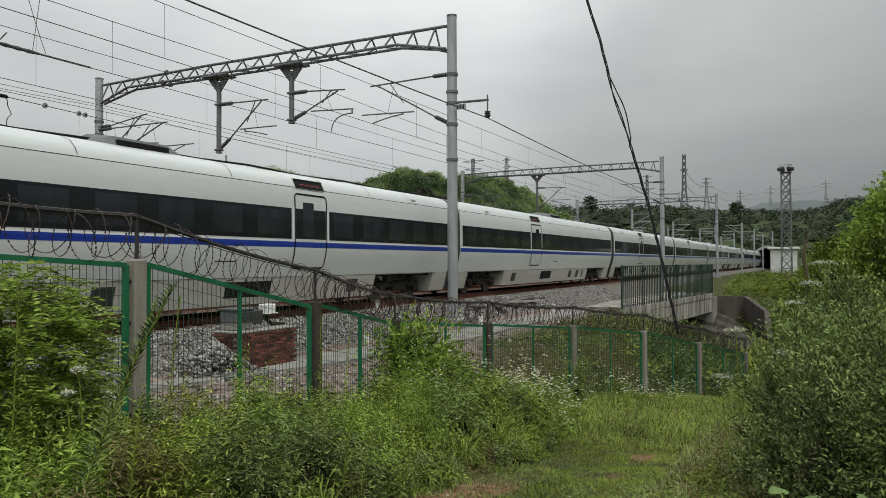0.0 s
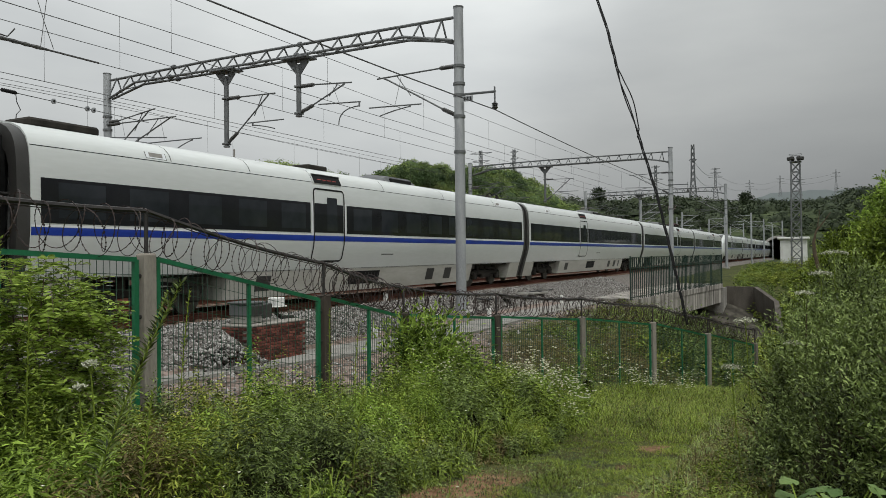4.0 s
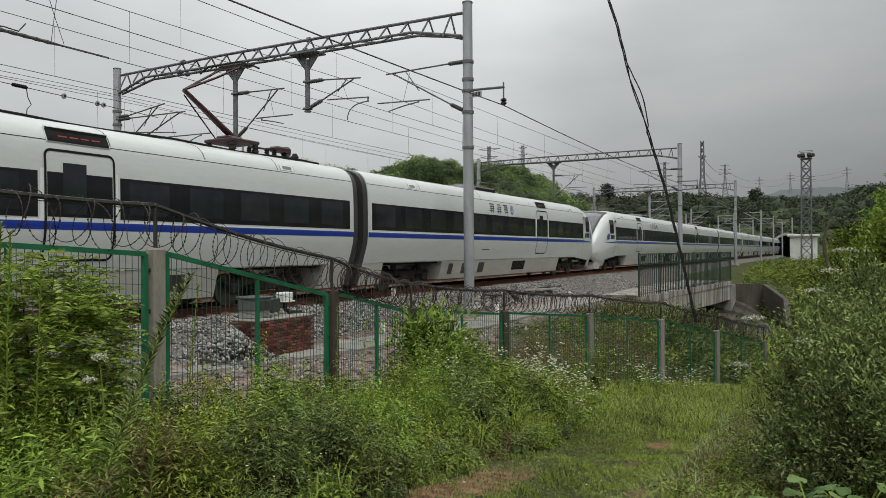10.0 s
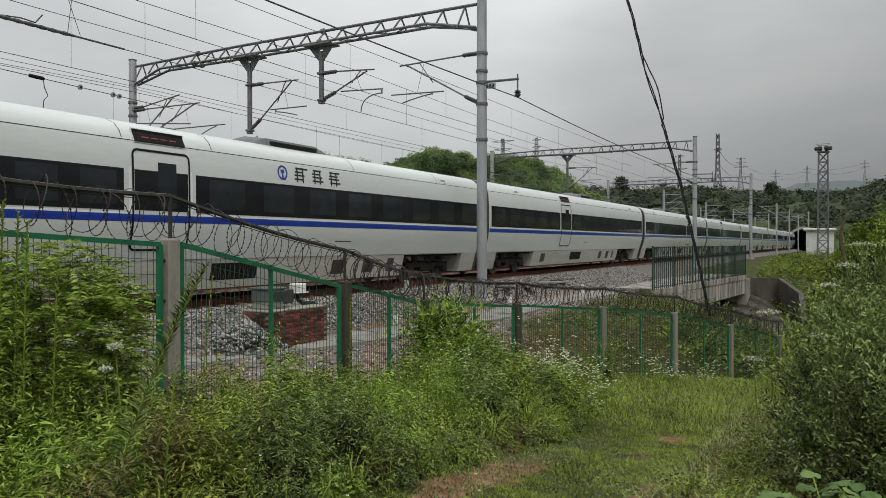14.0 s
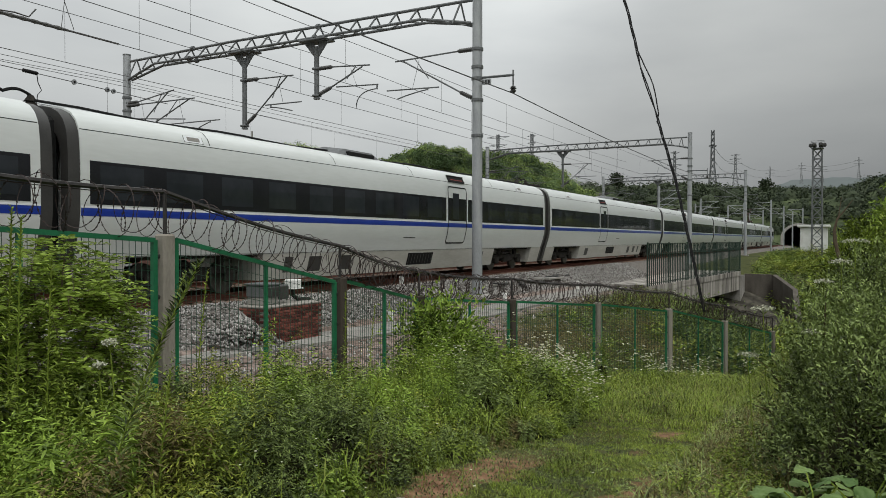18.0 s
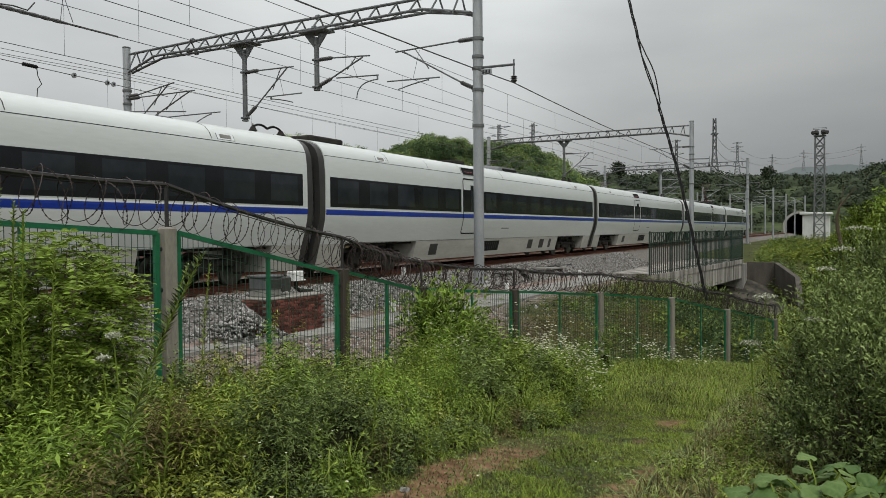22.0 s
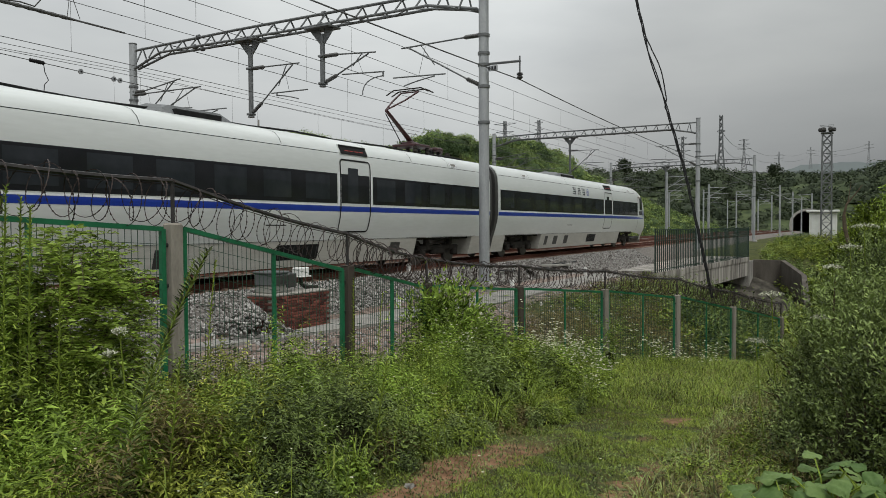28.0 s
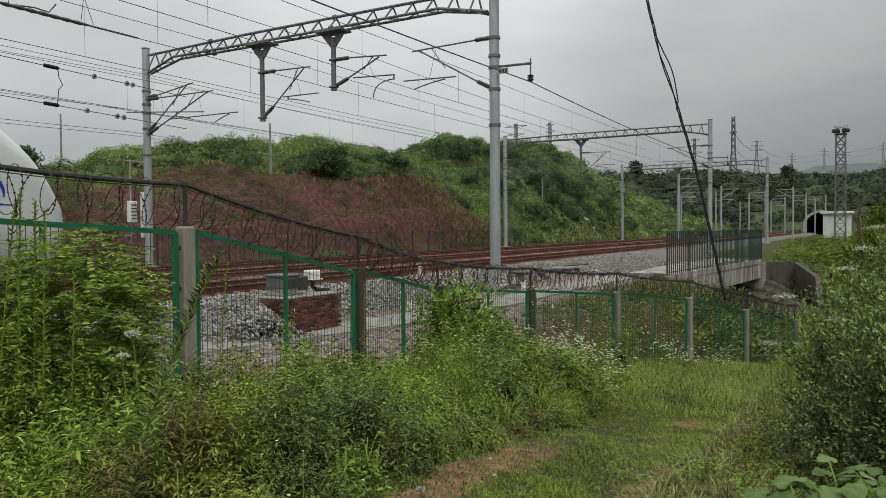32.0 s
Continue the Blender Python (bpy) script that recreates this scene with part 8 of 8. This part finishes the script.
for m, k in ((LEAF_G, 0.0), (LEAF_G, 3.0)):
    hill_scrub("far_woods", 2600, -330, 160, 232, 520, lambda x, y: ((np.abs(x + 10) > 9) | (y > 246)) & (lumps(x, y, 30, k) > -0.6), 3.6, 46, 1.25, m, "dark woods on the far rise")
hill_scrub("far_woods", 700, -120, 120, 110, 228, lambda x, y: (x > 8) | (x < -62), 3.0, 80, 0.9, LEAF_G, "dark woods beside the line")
for x, y, h, s in ((-42.4, 52.6, 2.0, 1.7), (-42.2, 51.2, 1.8, 1.4), (-41.8, 60.6, 1.6, 1.3), (-41.6, 62.2, 1.5, 1.2), (-53, 91, 2.4, 2.0), (-52, 94.5, 2.2, 2.0), (-50, 101, 2.0, 1.8), (-49, 106, 2.6, 2.2), (-44, 112, 2.6, 2.0), (-66, 31, 4.2, 1.3), (-60, 35, 3.2, 1.2)):
    tree("tree", x, y, h, s, 0.24, 2600, LEAF_I, "dark round-crowned tree on the hill crest", "hill trees")
for x, y, h, s in ((-40, 100, 2.6, 1.7), (-43.5, 91, 2.4, 1.6), (-41.5, 113, 2.8, 1.8), (-45, 84, 2.2, 1.6), (-39, 122, 2.6, 1.8), (-44, 104, 2.6, 1.7)):
    tree("tree", x, y, h, s, 0.22, 2200, LEAF_I, "dark bushy tree on the hill slope", "slope trees")
chute = base("drain_chute", (0, 0, 0), "broken pale concrete drain chute down the hill slope", "drain")
for k in range(9):
    x, y = -36.6 - 0.62 * k, 107.5 + 0.45 * k
    part("slab", Geo().box((x, y, ground_z(x, y) + 0.3), (0.75, 0.9, 0.22), 0.03, Matrix.Rotation(0.35 * math.sin(2.1 * k), 3, "Z") @ Matrix.Rotation(0.55, 3, "Y")), CONCD, chute)
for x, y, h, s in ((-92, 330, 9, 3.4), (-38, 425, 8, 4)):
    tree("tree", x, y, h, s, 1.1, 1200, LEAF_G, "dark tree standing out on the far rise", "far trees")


def umbel(x, y, top, size):
    """A tall stalk with a flat head of tiny cream flowers."""
    z = ground_z(x, y)
    b = base("umbel_flower", (x, y, z), "tall stalk with a flat cream-white flower head", "flowers", "umbel flowers")
    h = top - z
    g = Geo().tube([(0.1, 0, -0.02), (0.03, 0.02, h * 0.5), (0, 0, h - 0.06)], 0.005, 5)
    n = 9
    for k in range(n):
        an = k * 2.4
        r = size * math.sqrt(k / n)
        g.tube([(0, 0, h - 0.06), (r * math.cos(an), r * math.sin(an), h)], 0.002, 3)
    part("stalk", g, LEAF_A, b)
    an = RNG.uniform(0, 6.28, 130)
    r = size * 1.15 * np.sqrt(RNG.uniform(0, 1, 130))
    root = np.c_[r * np.cos(an), r * np.sin(an), h + 0.02 - 0.25 * r + RNG.normal(0, 0.006, 130)]
    way = RNG.normal(size=(130, 3)) + np.array([0, 0, 0.4])
    tagged(part("flower_head", fast_mesh("flower_head", *leaves(root, way, 0.02, 0.014, 0.1, RNG), BLOOM), None, b, "flat cream flower head"), kind="stuff")


for x, y, top, size in ((-0.73, 7.89, 0.74, 0.10), (-0.81, 7.37, 0.34, 0.08), (-0.28, 7.46, 0.58, 0.08), (0.06, 8.61, 1.41, 0.12), (-0.21, 8.21, 1.00, 0.08), (-0.06, 8.30, 1.20, 0.10), (-4.25, 3.17, 0.73, 0.05), (-4.2, 3.05, 0.6, 0.04)):
    umbel(x, y, top, size)


# ---- loose ballast stones on the shoulder ----
def stones():
    n = 30000
    y = 6 + 44 * RNG.uniform(0, 1, n) ** 1.35
    x = RNG.uniform(-13.9, -11.6, n)
    z = np.interp(x, [-13.65, -13.2, -12.0, -11.75], [-0.22, -0.28, -0.86, -1.12]) + RNG.uniform(0.0, 0.03, n)
    # a heap against the end of the brick plinth
    k = 2600
    r = np.abs(RNG.normal(0, 0.55, k))
    an = RNG.uniform(0, 6.28, k)
    x[:k], y[:k] = -11.75 + r * np.cos(an), 12.0 + r * np.sin(an)
    z[:k] = np.maximum(-0.22 - 0.72 * r + RNG.uniform(-0.05, 0.02, k), -1.05)
    # scattered rubble on the bare strip between the footway and the fence
    e = 3600
    x[k:k + e], y[k:k + e] = RNG.uniform(-11.4, -6.6, e), 8 + 30 * RNG.uniform(0, 1, e) ** 1.3
    z[k:k + e] = height(x[k:k + e], y[k:k + e]) + 0.012
    c = np.c_[x, y, z]
    s = RNG.uniform(0.022, 0.05, n)
    s[k:k + e] *= RNG.uniform(0.4, 1.5, e)
    octa = np.array([(1, 0, 0), (0, 1, 0), (-1, 0, 0), (0, -1, 0), (0, 0, 1), (0, 0, -1)], float)
    v = octa[None] * s[:, None, None] * RNG.uniform(0.6, 1.25, (n, 6, 3)) + RNG.normal(size=(n, 6, 3)) * s[:, None, None] * 0.28
    an = RNG.uniform(0, 6.28, n)
    rot = np.stack([np.stack([np.cos(an), -np.sin(an), 0 * an], -1), np.stack([np.sin(an), np.cos(an), 0 * an], -1), np.stack([0 * an, 0 * an, 1 + 0 * an], -1)], 1)
    v = np.einsum("nij,nkj->nki", rot, v) + c[:, None, :]
    f = np.array([(0, 1, 4), (1, 2, 4), (2, 3, 4), (3, 0, 4), (1, 0, 5), (2, 1, 5), (3, 2, 5), (0, 3, 5)])
    q = (np.arange(n)[:, None, None] * 6 + f[None]).reshape(-1, 3)
    tagged(new("ballast_stones", fast_mesh("ballast_stones", v.reshape(-1, 3), q, STONE)), "loose pale grey crushed stones of the ballast shoulder", "ballast", kind="stuff")


stones()


def litter_scrap():
    """A crumpled scrap of pale plastic beside the path."""
    r = random.Random(6)
    rows = [[(0.014 * i + r.uniform(-0.006, 0.006), 0.014 * k + r.uniform(-0.006, 0.006), r.uniform(0.0, 0.05)) for i in range(6)] for k in range(5)]
    ob = thing("litter_scrap", Geo().sheet(rows), CONC, "crumpled scrap of pale plastic beside the path", "litter")
    ob.location = (-2.66, 4.15, ground_z(-2.66, 4.15) + 0.02)


litter_scrap()
trunk = base("dead_trunk", (-0.08, 11.0, ground_z(-0.08, 11.0)), "dark twisted bare trunk rising from the bank scrub", "tree")
zt_ = ground_z(-0.08, 11.0)
part("stem", Geo().tube([(0.06, 0, -0.1), (0.0, 0, 1.06 - zt_), (-0.07, 0, 1.39 - zt_), (-0.08, 0, 1.54 - zt_), (-0.05, 0, 1.69 - zt_), (0.05, 0, 1.82 - zt_), (0.13, 0, 1.94 - zt_)], [0.022, 0.022, 0.026, 0.02, 0.012, 0.008, 0.005], 7), TWIG, trunk, smooth=True)
part("branch", Geo().tube([(-0.08, 0, 1.54 - zt_), (-0.03, 0.02, 1.75 - zt_), (0.0, 0.05, 1.98 - zt_)], [0.008, 0.006, 0.003], 5), TWIG, trunk)
motions()
